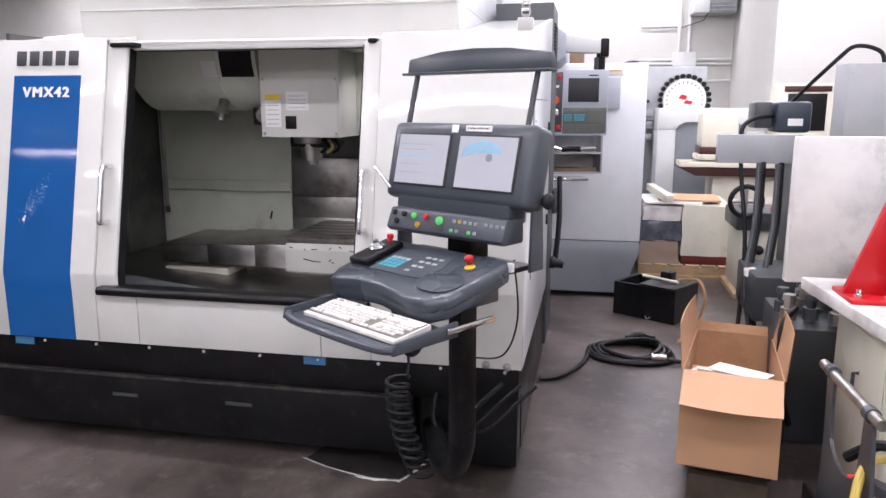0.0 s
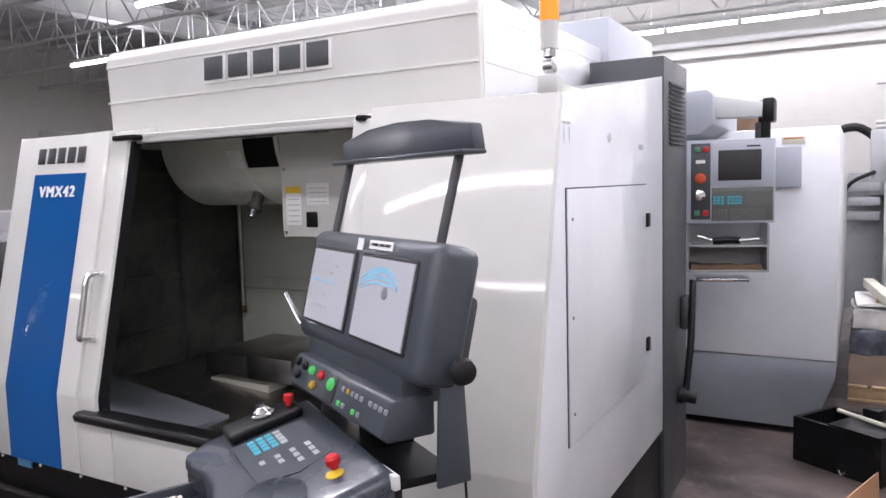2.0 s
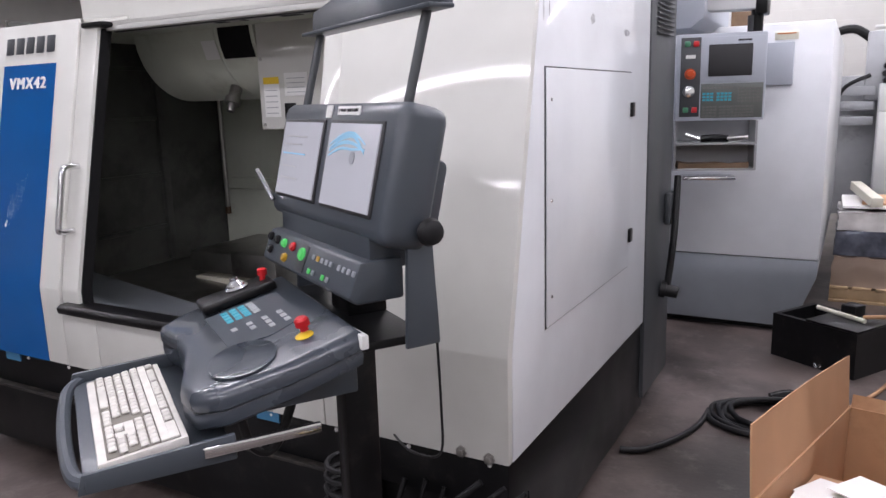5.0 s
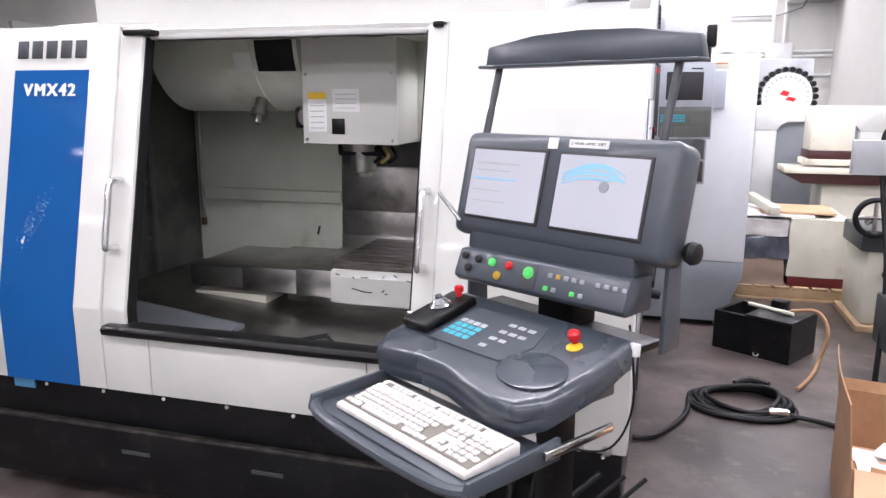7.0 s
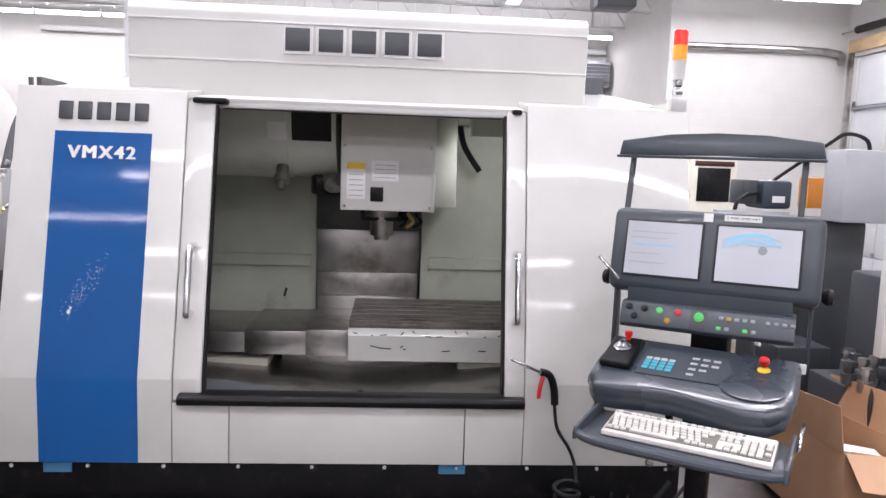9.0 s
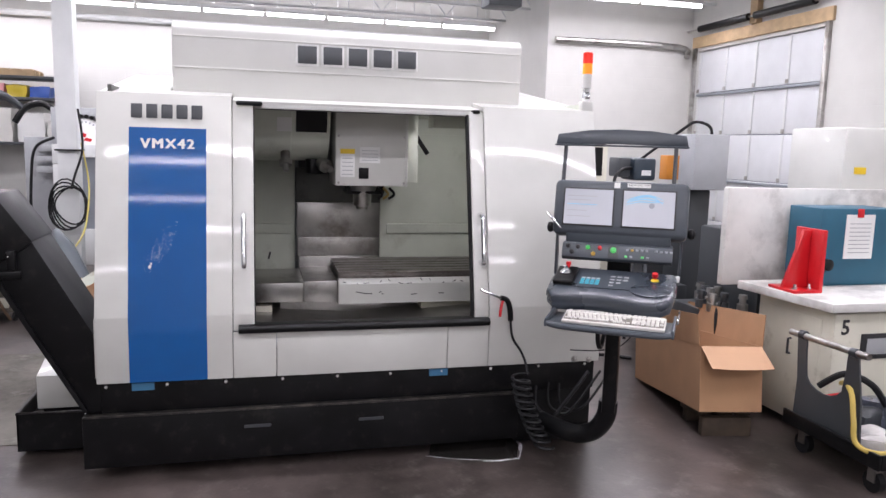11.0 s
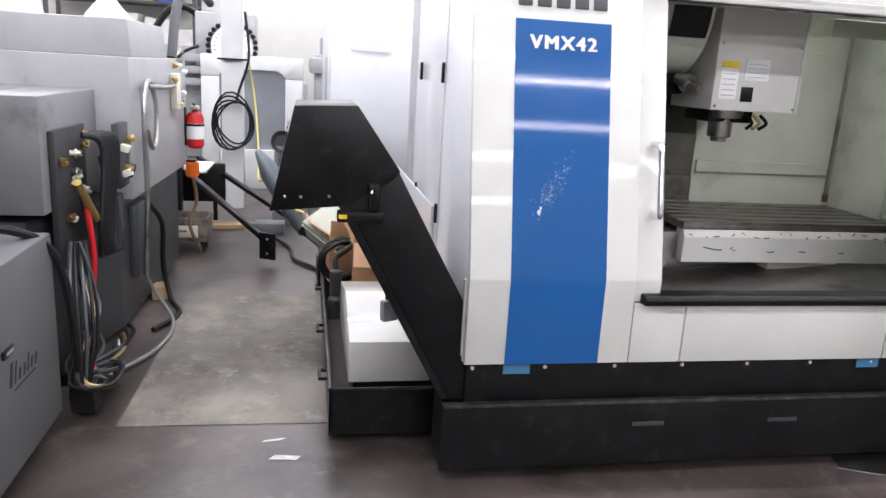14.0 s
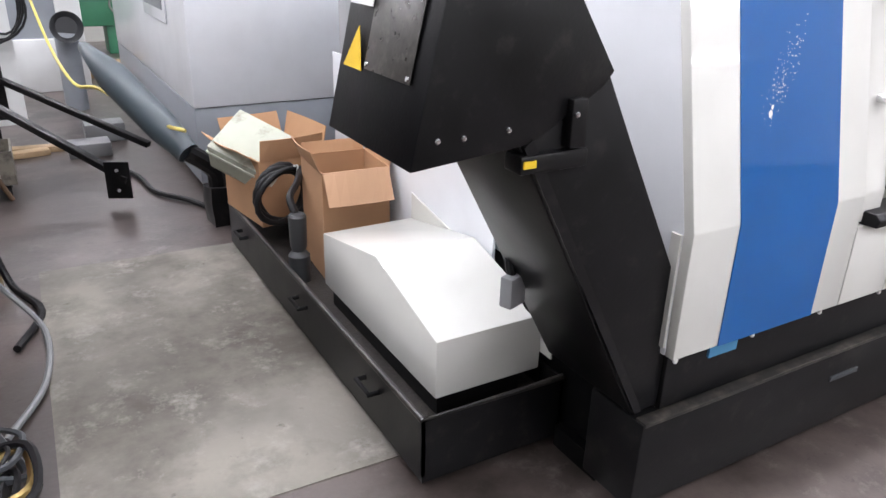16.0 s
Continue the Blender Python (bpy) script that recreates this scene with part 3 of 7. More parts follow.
# black base
WORN = mat("worn_black_edge", (0.014, 0.013, 0.012), 0.4, var=0.4, dirt=(0.065, 0.057, 0.048), dirt_at=0.54, dirt_scale=14)
prof = [(0.03, 0.35), (0.03, Z0 - 0.004), (1.7, Z0 - 0.004), (1.7, 0.06), (0.2, 0.06), (0.2, 0.35)]
part("base", prism(bm_new(), prof, "x", -1.385, 1.385, 0.004), BLACK, mc, "black painted base")
part("base_skirt", box(bm_new(), 0.90, 1.38, 0.05, 0.2, 0.03, 0.352, 0.004), BLACK, mc)
pan = part("chip_pan", prism(bm_new(), [(0.0, 0.07), (-0.005, 0.352), (0.2, 0.352), (0.2, 0.07)], "x", -1.475, 0.90, 0.006), BLACK, mc, "black chip pan along the front")
part("pan_foot", box(bm_new(), -1.42, 0.84, 0.2, 0.4, 0.0, 0.075), BLACK, mc)
for x in (-0.60, 0.02):
    part("pan_slot", box(bm_new(), x - 0.07, x + 0.07, -0.009, 0.0, 0.245, 0.262, 0.002), DARK, pan)
part("pan_ledge", box(bm_new(), -1.47, 0.895, -0.008, 0.03, 0.345, 0.358, 0.003), WORN, pan, "black ledge worn along its edge")
bolt_row(mc, [(-1.36 + 0.298 * i, 0.028, Z0 - 0.024) for i in range(10)], (0, -1, 0), 0.008, PAPER)
TAPE = mat("blue_tape", (0.05, 0.20, 0.36), 0.6, var=0.1)
for x in (-1.18, 0.41):
    part("tape", box(bm_new(), x - 0.055, x + 0.055, 0.022, 0.03, 0.475, 0.515, 0.001), TAPE, mc, "blue masking tape")
# working space
for s in (-1, 1):
    # the left wall gets the dark sheet to paint its shade, the right stays pale
    wall = part("chamber_wall", box(bm_new(), s * 1.345 - 0.01, s * 1.345 + 0.01, 0.32, 1.62, 0.55, 2.06), SHADED_SHEET if s < 0 else PALE, mc, "oily chamber wall, shade painted into the left one")
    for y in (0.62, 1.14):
        part("wall_post", box(bm_new(), s * 1.318 - 0.016, s * 1.318 + 0.016, y - 0.022, y + 0.022, 0.74, 1.97, 0.004), SHADED_SHEET if s < 0 else PALE, wall)
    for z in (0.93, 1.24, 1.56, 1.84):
        part("wall_rib", box(bm_new(), s * 1.324 - 0.01, s * 1.324 + 0.01, 0.642, 1.118, z, z + 0.022, 0.003), SHADED_SHEET if s < 0 else PALE, wall)
    xa, xb = (-1.335, -0.325) if s < 0 else (0.315, 1.335)
    back = part("chamber_back", box(bm_new(), xa, xb, 1.62, 1.65, 0.6, 2.06), PALE, mc, "grey-green chamber back wall")
    part("back_rib", prism(bm_new(), [(1.62, 1.10), (1.60, 1.112), (1.60, 1.178), (1.62, 1.182)], "x", xa + 0.05, xb - 0.03), PALE, back)
    part("back_fold", box(bm_new(), xa + 0.02, xb - 0.02, 1.614, 1.62, 1.86, 1.866, 0.001), PALE, back)
    part("back_pipe", cyl(bm_new(), (s * 1.285, 1.585, 0.98), (s * 1.285, 1.585, 1.97), 0.014, n=10), STEEL, back, "thin steel pipe")
    part("pipe_tip", cyl(bm_new(), (s * 1.285, 1.585, 0.945), (s * 1.285, 1.585, 0.99), 0.018, n=10), WOOD_OLD, back, "rusty pipe end")
part("scratch", turned(box(bm_new(), -0.007, 0.007, -0.002, 0, -0.028, 0.028, 0.001), pose(-0.511, 1.62, 0.942, 0, 14, 0)), INK, mc, "black scratch")
part("chamber_roof", box(bm_new(), -1.335, 1.335, 0.53, 1.65, 1.985, 1.998), PALE, mc)
for i, (z0, z1) in enumerate(((0.78, 0.95), (0.95, 1.09), (1.09, 1.345), (1.345, 1.60))):
    b = box(bm_new(), -0.32 + 0.006 * (3 - i), 0.305 - 0.006 * (3 - i), 1.49 + 0.022 * i, 1.64, z0, z1, 0.003)
    part("way_cover", b, STEEL if i < 3 else SHADED_SHEET, mc, "brushed steel telescopic way cover")
part("column_cover", box(bm_new(), -0.30, 0.29, 1.58, 1.64, 1.60, 1.984, 0.004), DARK, mc)
b = prism(bm_new(), [(-1.335, 0.72), (-0.05, 0.63), (0.05, 0.63), (1.335, 0.72), (1.335, 0.53), (-1.335, 0.53)], "y", 0.05, 1.61)
part("chip_tray", b, STEEL, mc, "steel chip slope")
part("slope_plate", prism(bm_new(), [(-1.33, 0.785), (-0.40, 0.672), (-0.40, 0.64), (-1.33, 0.70)], "y", 0.10, 0.56), MIDGREY, mc, "pale oily slope plate")
for s in (-1, 1):
    # dark bars draw the shadows of the tray's middle ridge
    part("ridge_shade_bar", tube(bm_new(), [(0.0, 0.62, 0.636), (s * 0.20, 0.36, 0.645), (s * 0.40, 0.12, 0.66)], 0.008, 6, 1), DARK, mc)
    part("saddle_foot", box(bm_new(), s * 0.72 - 0.215, s * 0.72 + 0.215, 0.95, 1.45, 0.55, 0.705, 0.006), CREAM, mc, "cream saddle foot stained with coolant")
part("saddle", box(bm_new(), -0.45, 0.60, 1.08, 1.45, 0.62, 0.80, 0.006), STEEL, mc)
part("table_way", box(bm_new(), -0.30, -0.08, 0.90, 1.50, 0.735, 0.875, 0.004), STEEL, mc, "steel telescopic table cover")
part("table_way", box(bm_new(), -0.62, -0.30, 0.915, 1.49, 0.735, 0.862, 0.004), STEEL, mc, "steel telescopic table cover")
part("table_way", box(bm_new(), -0.94, -0.62, 0.93, 1.48, 0.74, 0.85, 0.004), STEEL, mc, "steel telescopic table cover")
table = part("work_table", box(bm_new(), -0.075, 1.225, 0.868, 1.50, 0.895, 0.922, 0.003), TABLE_STEEL, mc, "oiled iron table with slots")
for y0, y1 in ((0.868, 0.925), (0.943, 1.035), (1.053, 1.145), (1.163, 1.255), (1.273, 1.365), (1.383, 1.50)):
    part("slot_lip", box(bm_new(), -0.075, 1.225, y0, y1, 0.922, 0.938, 0.002), TABLE_STEEL, table)
apron = part("table_apron", prism(bm_new(), [(0.842, 0.728), (0.838, 0.862), (0.858, 0.897), (0.93, 0.897), (0.93, 0.728)], "x", -0.078, 1.228, 0.003), WHITE, table, "white chipped table apron")
rnd = random.Random(3)
for i in range(17):
    x, z = -0.03 + i * 0.072 + rnd.uniform(-0.02, 0.02), 0.872 + rnd.uniform(-0.01, 0.012)
    w = rnd.uniform(0.006, 0.02)
    part("paint_chip", turned(box(bm_new(), -w, w, -0.002, 0, -0.0028, 0.0028, 0.001, 1), pose(x, 0.8375 + max(0, z - 0.862) * 0.57, z, -30, rnd.uniform(-65, 65), 0)), INK, apron)
for x0, w, z, a in ((0.07, 0.035, 0.803, 12), (0.115, 0.03, 0.796, 2), (0.20, 0.01, 0.806, -40), (0.215, 0.008, 0.793, 5), (0.43, 0.022, 0.787, -4), (0.62, 0.02, 0.79, 3), (0.86, 0.018, 0.785, -3)):
    part("paint_chip", turned(box(bm_new(), -w, w, -0.002, 0, -0.003, 0.003, 0.001, 1), pose(x0, 0.8395, z, 0, a, 0)), INK, apron)
# spindle head, at its lower stand
sh = part("spindle_head", box(bm_new(), -0.12, 0.335, 0.69, 1.1, 1.52, 2.05, 0.006), WHITE, mc, "cream spindle head box")
part("head_side_box", box(bm_new(), 0.335, 0.465, 0.98, 1.5, 1.53, 2.05, 0.006), PALE, sh)
part("head_edge", box(bm_new(), 0.322, 0.338, 0.684, 0.70, 1.52, 2.0, 0.004), HEADERM, sh)
part("spindle_nose", lathe(bm_new(), (0.08, 0.92, 1.53), (0, 0, -1), [(0, 0.11), (0.05, 0.10), (0.055, 0.062), (0.15, 0.058), (0.155, 0.04), (0.175, 0.038)], 28), STEEL, sh, "steel spindle nose")
part("nozzle_ring", box(bm_new(), -0.03, 0.22, 0.86, 1.1, 1.455, 1.53, 0.012), BLACK, sh)
for i in range(3):
    part("coolant_nozzle", tube(bm_new(), [(0.17 + 0.04 * i, 0.85, 1.5), (0.2 + 0.04 * i, 0.83, 1.46), (0.17 + 0.035 * i, 0.83, 1.43)], 0.009, 8, 4), BLACK if i != 1 else BRASS, sh)
lab = part("warning_label", box(bm_new(), -0.09, 0.0, 0.6865, 0.6895, 1.575, 1.75, 0.001), PAPER, sh, "white and yellow warning label")
part("label_band", box(bm_new(), -0.09, 0.0, 0.6855, 0.6865, 1.72, 1.75), YELLOW, lab)
for i in range(5):
    part("print_bar", box(bm_new(), -0.08, -0.012, 0.6855, 0.6865, 1.59 + i * 0.025, 1.594 + i * 0.025), GREY, lab)
lab = part("data_label", box(bm_new(), 0.03, 0.16, 0.6865, 0.6895, 1.665, 1.765, 0.001), PAPER, sh, "white data label")
for i in range(4):
    part("print_bar", box(bm_new(), 0.045, 0.145, 0.6855, 0.6865, 1.68 + i * 0.02, 1.683 + i * 0.02), GREY, lab)
part("gauge", box(bm_new(), 0.025, 0.088, 0.684, 0.69, 1.565, 1.635, 0.003), BLACK, sh, "black round gauge")
bolt_row(sh, [(x, 0.69, z) for x in (-0.10, 0.315) for z in (1.54, 1.83)], (0, -1, 0), 0.008, STEEL)
# tool changer drum
drum = part("tool_drum", lathe(bm_new(), (-0.95, 1.05, 2.01), (1, 0, 0), [(0, 0.33), (0.02, 0.35), (0.56, 0.35), (0.565, 0.345), (0.80, 0.345), (0.80, 0.3)], 48), PALE, mc, "grey-green tool changer drum")
b = bm_new()
ang = [radians(a) for a in (-26, -16, -6, 4, 14)]
rings(b, [[(x, 1.05 - r * math.cos(a), 2.0 + r * math.sin(a) * 1.0) for x, r in ((-0.36, 0.346), (-0.36, 0.351), (-0.17, 0.351), (-0.17, 0.346))] for a in ang])
part("drum_window", b, BLACK, drum, "black drum window")
part("drum_label", turned(box(bm_new(), -0.045, 0.045, -0.002, 0, -0.045, 0.045, 0.001), pose(-0.43, 1.05 - 0.352 * math.cos(0.35), 2.0 - 0.352 * math.sin(0.35) + 0.01, 20, 0, 0)), PAPER, drum)
part("tool_arm", turned(box(bm_new(), -0.06, 0.06, -0.05, 0.05, -0.05, 0.05, 0.012), pose(-0.22, 0.95, 1.63, 0, 0, 20)), BLACK, drum, "black tool arm")
part("tool_holder", lathe(bm_new(), (-0.42, 0.86, 1.72), (0, -0.5, -1), [(0, 0.03), (0.06, 0.03), (0.06, 0.04), (0.09, 0.04), (0.09, 0.02), (0.13, 0.018)], 14), STEEL, drum)
part("tool_holder", lathe(bm_new(), (-0.2, 0.9, 1.66), (0.4, -0.8, -0.3), [(0, 0.03), (0.05, 0.03), (0.05, 0.045), (0.08, 0.045), (0.08, 0.022), (0.14, 0.02)], 14), STEEL, drum)
part("hose", tube(bm_new(), [(0.52, 1.50, 1.99), (0.55, 1.47, 1.86), (0.64, 1.45, 1.72)], 0.018), RUBBER, mc)
part("hose", tube(bm_new(), [(0.47, 1.45, 1.99), (0.45, 1.42, 1.86), (0.42, 1.40, 1.80)], 0.008), RUBBER, mc)
# back of the machine
part("column", box(bm_new(), -0.55, 1.05, 1.96, 2.9, 0.1, 2.60, 0.02), PALEBLUE, mc, "pale grey column")
part("rear_cover", box(bm_new(), -1.35, 1.04, 1.905, 2.3, 0.3, 2.1, 0.01), GREY, mc)

# beacon
bx, by, bz = 1.36, 0.29, 2.03
beacon = part("beacon", box(bm_new(), bx - 0.035, bx + 0.035, by - 0.03, by + 0.03, bz - 0.02, bz + 0.045, 0.006), HEADERM, mc, "signal beacon on a swivel foot")
part("swivel", lathe(bm_new(), (bx - 0.02, by, bz + 0.075), (1, 0, 0), [(0, 0.012), (0.005, 0.026), (0.035, 0.026), (0.04, 0.012)], 16), CHROME, beacon, "chrome swivel")
part("stem", cyl(bm_new(), (bx, by, bz + 0.10), (bx, by, bz + 0.125), 0.02), CHROME, beacon)
part("lens_clear", cyl(bm_new(), (bx, by, bz + 0.125), (bx, by, bz + 0.21), 0.029), HEADERM, beacon, "white lens")
part("lens_amber", cyl(bm_new(), (bx, by, bz + 0.21), (bx, by, bz + 0.272), 0.03), ORANGE_GLOW, beacon, "lit amber lens")
part("lens_red", lathe(bm_new(), (bx, by, bz + 0.272), (0, 0, 1), [(0, 0.03), (0.06, 0.03), (0.067, 0.024)]), RED_LENS, beacon, "red lens")

# electrical cabinet behind the side panel
ec = thing("electrical_cabinet", pose(1.2, 1.9, 0), "dark grey steel electrical cabinet with louvres", "cabinet")
part("body", box(bm_new(), 1.045, 1.405, 1.64, 2.16, 0.12, 2.315, 0.006), DARK, ec)
for i in range(14):
    part("louvre", turned(box(bm_new(), -0.002, 0.012, -0.16, 0.16, -0.003, 0.003), pose(1.405, 1.9, 2.2 - i * 0.022, 0, 30, 0)), DARK, ec)
part("switch_box", box(bm_new(), 1.405, 1.44, 2.0, 2.12, 0.95, 1.12, 0.01), DARK, ec)
part("cable_socket", lathe(bm_new(), (1.41, 1.95, 0.62), (1, 0.1, -0.2), [(0, 0.045), (0.03, 0.045), (0.03, 0.035), (0.09, 0.03)], 16), RUBBER, ec)
part("supply_cable", tube(bm_new(), [(1.44, 1.95, 0.6), (1.46, 2.0, 0.9), (1.45, 2.1, 1.2)], 0.018), RUBBER, ec)

# chip conveyor
cv = thing("chip_conveyor", pose(-1.6, 0.2, 0.35), "black inclined chip conveyor rising out of the machine", "chip conveyor")
CY0, CY1 = 0.045, 0.40
spine = [(-1.36, 0.36), (-1.475, 0.36), (-1.90, 1.14), (-1.70, 1.30), (-1.385, 0.72), (-1.36, 0.70)]
part("incline", prism(bm_new(), spine, "y", CY0, CY1, 0.004), BLACK, cv)
hd = [(-2.14, 1.11), (-2.055, 1.485), (-1.835, 1.495), (-1.675, 1.265), (-1.70, 1.235), (-1.87, 1.135)]
nose = part("head_cover", prism(bm_new(), hd, "y", CY0 - 0.012, CY1 + 0.03, 0.005), BLACK, cv, "black discharge head")
part("side_flange", prism(bm_new(), [(-1.475, 0.37), (-1.89, 1.13), (-1.87, 1.145), (-1.45, 0.37)], "y", CY0 - 0.014, CY0), BLACK, cv)
part("motor_bracket", box(bm_new(), -1.90, -1.73, CY0 - 0.02, CY0 + 0.04, 1.075, 1.115, 0.006), BLACK, cv)
part("tensioner", box(bm_new(), -1.79, -1.75, CY0 - 0.03, CY0, 1.12, 1.22, 0.005), BLACK, cv)
bolt_row(nose, [(-2.03, CY0 - 0.012, 1.165), (-2.085, CY0 - 0.012, 1.165), (-1.93, CY0 - 0.012, 1.17), (-1.78, CY0 - 0.03, 1.19)], (0, -1, 0), 0.0065)
part("sticker", box(bm_new(), -1.895, -1.865, CY0 - 0.024, CY0 - 0.02, 1.09, 1.105), YELLOW, cv, "small yellow sticker")
wz = turned(box(bm_new(), -0.002, 0.0, -0.10, 0.10, -0.08, 0.08, 0.001), pose(-2.094, 0.19, 1.335, 0, 12.8, 0))
pane = part("window", wz, mat("scratched_plastic", (0.05, 0.047, 0.042), 0.3, var=0.4, scale=40, dirt=(0.12, 0.11, 0.10), dirt_at=0.6, dirt_scale=30), nose, "scratched clear window plate")
for dy, dz in ((-0.09, -0.07), (0.09, -0.07), (-0.09, 0.07), (0.09, 0.07)):
    part("screw", turned(lathe(bm_new(), (-0.002, dy, dz), (-1, 0, 0), [(0, 0.006), (0.003, 0.005)], 8), pose(-2.094, 0.19, 1.335, 0, 12.8, 0)), CHROME, pane)
b = turned(prism(bm_new(), [(-0.045, -0.04), (0.045, -0.04), (0.0, 0.045)], "x", -0.002, 0.0), pose(-2.105, 0.345, 1.29, 0, 12.8, 0))
part("warning_sign", b, YELLOW, nose, "yellow triangular warning sign")
lab = part("symbol_label", turned(box(bm_new(), -0.002, 0.0, -0.055, 0.055, -0.03, 0.03), pose(-2.083, 0.345, 1.405, 0, 12.8, 0)), PAPER, nose, "white label with red symbols")
for dy in (-0.034, 0.0, 0.034):
    part("symbol", turned(lathe(bm_new(), (-0.002, dy, 0), (-1, 0, 0), [(0, 0.013), (0.001, 0.013), (0.001, 0.009), (0.0, 0.009)], 14), pose(-2.083, 0.345, 1.405, 0, 12.8, 0)), RED, nose)
part("flange_plate", box(bm_new(), -1.41, -1.403, 0.03, 0.06, 0.55, 0.86), WHITE, mc)
part("pendant_cable", tube(bm_new(), [(-1.57, 0.46, 0.70), (-1.60, 0.44, 0.745), (-1.64, 0.40, 0.745), (-1.662, 0.37, 0.70), (-1.660, 0.352, 0.66)], 0.013), RUBBER, cv)
part("connector", turned(box(bm_new(), -0.035, 0.035, -0.02, 0.02, -0.045, 0.045, 0.006), pose(-1.659, 0.351, 0.632, 0, 0, 20)), GREY, cv, "grey cable connector")
part("cable_loop", tube(bm_new(), [(-1.55, 0.46, 0.72), (-1.575, 0.44, 0.64), (-1.555, 0.415, 0.535), (-1.525, 0.41, 0.52), (-1.515, 0.42, 0.60), (-1.54, 0.45, 0.70)], 0.014), RUBBER, cv)

# coolant tray and tank
tr = thing("coolant_tank", pose(-1.65, 1.4, 0), "black coolant tray on the floor with a white sheet-metal cover", "coolant tank")
b = box(bm_new(), -1.90, -1.40, 0.405, 2.48, 0.03, 0.05)
for q in ((-1.90, -1.89, 0.405, 2.48), (-1.41, -1.40, 0.405, 2.48), (-1.90, -1.40, 0.405, 0.415), (-1.90, -1.40, 2.47, 2.48)):
    part("tray_wall", box(bm_new(), *q, 0.05, 0.245), BLACK, tr)
part("tray_floor", b, BLACK, tr)
part("tray_rim", tube(bm_new(), [(-1.895, 2.475, 0.245), (-1.895, 0.41, 0.245), (-1.40, 0.41, 0.245)], 0.011, 8, 1), WORN, tr)
for y in (0.75, 1.4, 2.2):
    part("tray_handle", tube(bm_new(), [(-1.90, y - 0.05, 0.17), (-1.935, y - 0.05, 0.17), (-1.935, y + 0.05, 0.17), (-1.90, y + 0.05, 0.17)], 0.009, 8, 1), BLACK, tr)
SL = mat("dried_sludge", (0.022, 0.018, 0.015), 0.7, var=0.4, scale=30, bump=1.0, bscale=90)
part("sludge", box(bm_new(), -1.888, -1.412, 0.417, 2.468, 0.05, 0.16), SL, tr)
tp = [(0.49, 0.243), (0.49, 0.435), (0.90, 0.545), (1.375, 0.455), (1.375, 0.243)]
part("cover_base", box(bm_new(), -1.79, -1.49, 0.52, 1.35, 0.15, 0.244), BLACK, tr)
part("cover", prism(bm_new(), tp, "x", -1.813, -1.435, 0.004), WHITE, tr, "white sloped tank cover")
part("splash_guard", prism(bm_new(), [(0.44, 0.30), (0.44, 0.40), (1.38, 0.56), (1.38, 0.30)], "x", -1.432, -1.426), WHITE, tr)
part("wall_plate", box(bm_new(), -1.424, -1.414, 0.8, 2.2, 0.3, 1.0), WHITE_SIDE, tr)
part("filter_bottle", lathe(bm_new(), (-1.83, 1.62, 0.155), (0, 0, 1), [(0, 0.045), (0.12, 0.045), (0.14, 0.028), (0.16, 0.034), (0.29, 0.038), (0.30, 0.03)], 16), LATHE2, tr)

# ---- control console on its swing arm ----
SKY = mat("lit_screen_blue", (0.12, 0.3, 0.4), 0.3, var=0, bump=0, emit=(0.35, 0.7, 0.95), power=0.3)
cc = thing("control_console", pose(1.19, -0.555, 0, 0, 0, -33.4), "charcoal twin-screen operator console on a swing arm", "control panel", local=True)
HEADYAW = pose(0, 0, 0, 0, 0, 3.7)
tiltm = HEADYAW @ pose(0, 0.022, 1.49, -13.5, 0, 0)
mon = part("monitor_housing", turned(box(bm_new(), -0.335, 0.335, -0.012, 0.10, -0.145, 0.145, 0.03, 3), tiltm), CHAR, cc, "charcoal plastic twin-monitor housing")
part("housing_back", turned(box(bm_new(), -0.26, 0.27, 0.10, 0.155, -0.14, 0.05, 0.02), tiltm), CHAR, mon)
for xa, xb in ((-0.280, -0.036), (0.016, 0.266)):
    b = box(bm_new(), xa - 0.008, xb + 0.008, -0.0165, -0.010, -0.097, 0.101, 0.004)
    part("bezel", turned(b, tiltm), INK, mon)
    scr = part("screen", turned(box(bm_new(), xa, xb, -0.0195, -0.0165, -0.089, 0.093), tiltm), SCREEN, mon, "lit pale control screen")
    if xa < 0:
        for zz, ww in ((0.055, 0.15), (0.035, 0.12), (0.012, 0.15), (-0.02, 0.1), (-0.05, 0.12)):
            part("screen_line", turned(box(bm_new(), xa + 0.015, xa + 0.015 + ww, -0.021, -0.0195, zz, zz + 0.004), tiltm), SKY if zz == 0.012 else GREY, scr)
    else:
        for k, (h0, h1, h2, wd) in enumerate(((0.035, 0.062, 0.03, 0.010), (0.03, 0.048, 0.036, 0.006), (0.045, 0.07, 0.05, 0.004), (0.02, 0.036, 0.04, 0.004))):
            pts = smooth_path([(0.03, 0, h0), (0.09, 0, (h0 + h1) / 2 + 0.008), (0.15, 0, h1), (0.21, 0, h2)], 4)
            n9 = len(pts)
            up = [(q.x, q.z + wd * math.sin(3.14 * i / (n9 - 1)) + 0.001) for i, q in enumerate(pts)]
            dn = [(q.x, q.z - 0.001) for q in reversed(pts)]
            part("screen_picture", turned(prism(bm_new(), dn[::-1] + up[::-1], "y", -0.021 - 0.0002 * k, -0.0195), tiltm), SKY, scr)
        part("screen_mark", turned(lathe(bm_new(), (0.155, -0.0195, 0.02), (0, -1, 0), [(0, 0.014), (0.001, 0.014)], 14), tiltm), MIDGREY, scr)
part("name_strip", turned(box(bm_new(), 0.03, 0.145, -0.0145, -0.011, 0.112, 0.132), tiltm), PAPER, mon, "white label strip")
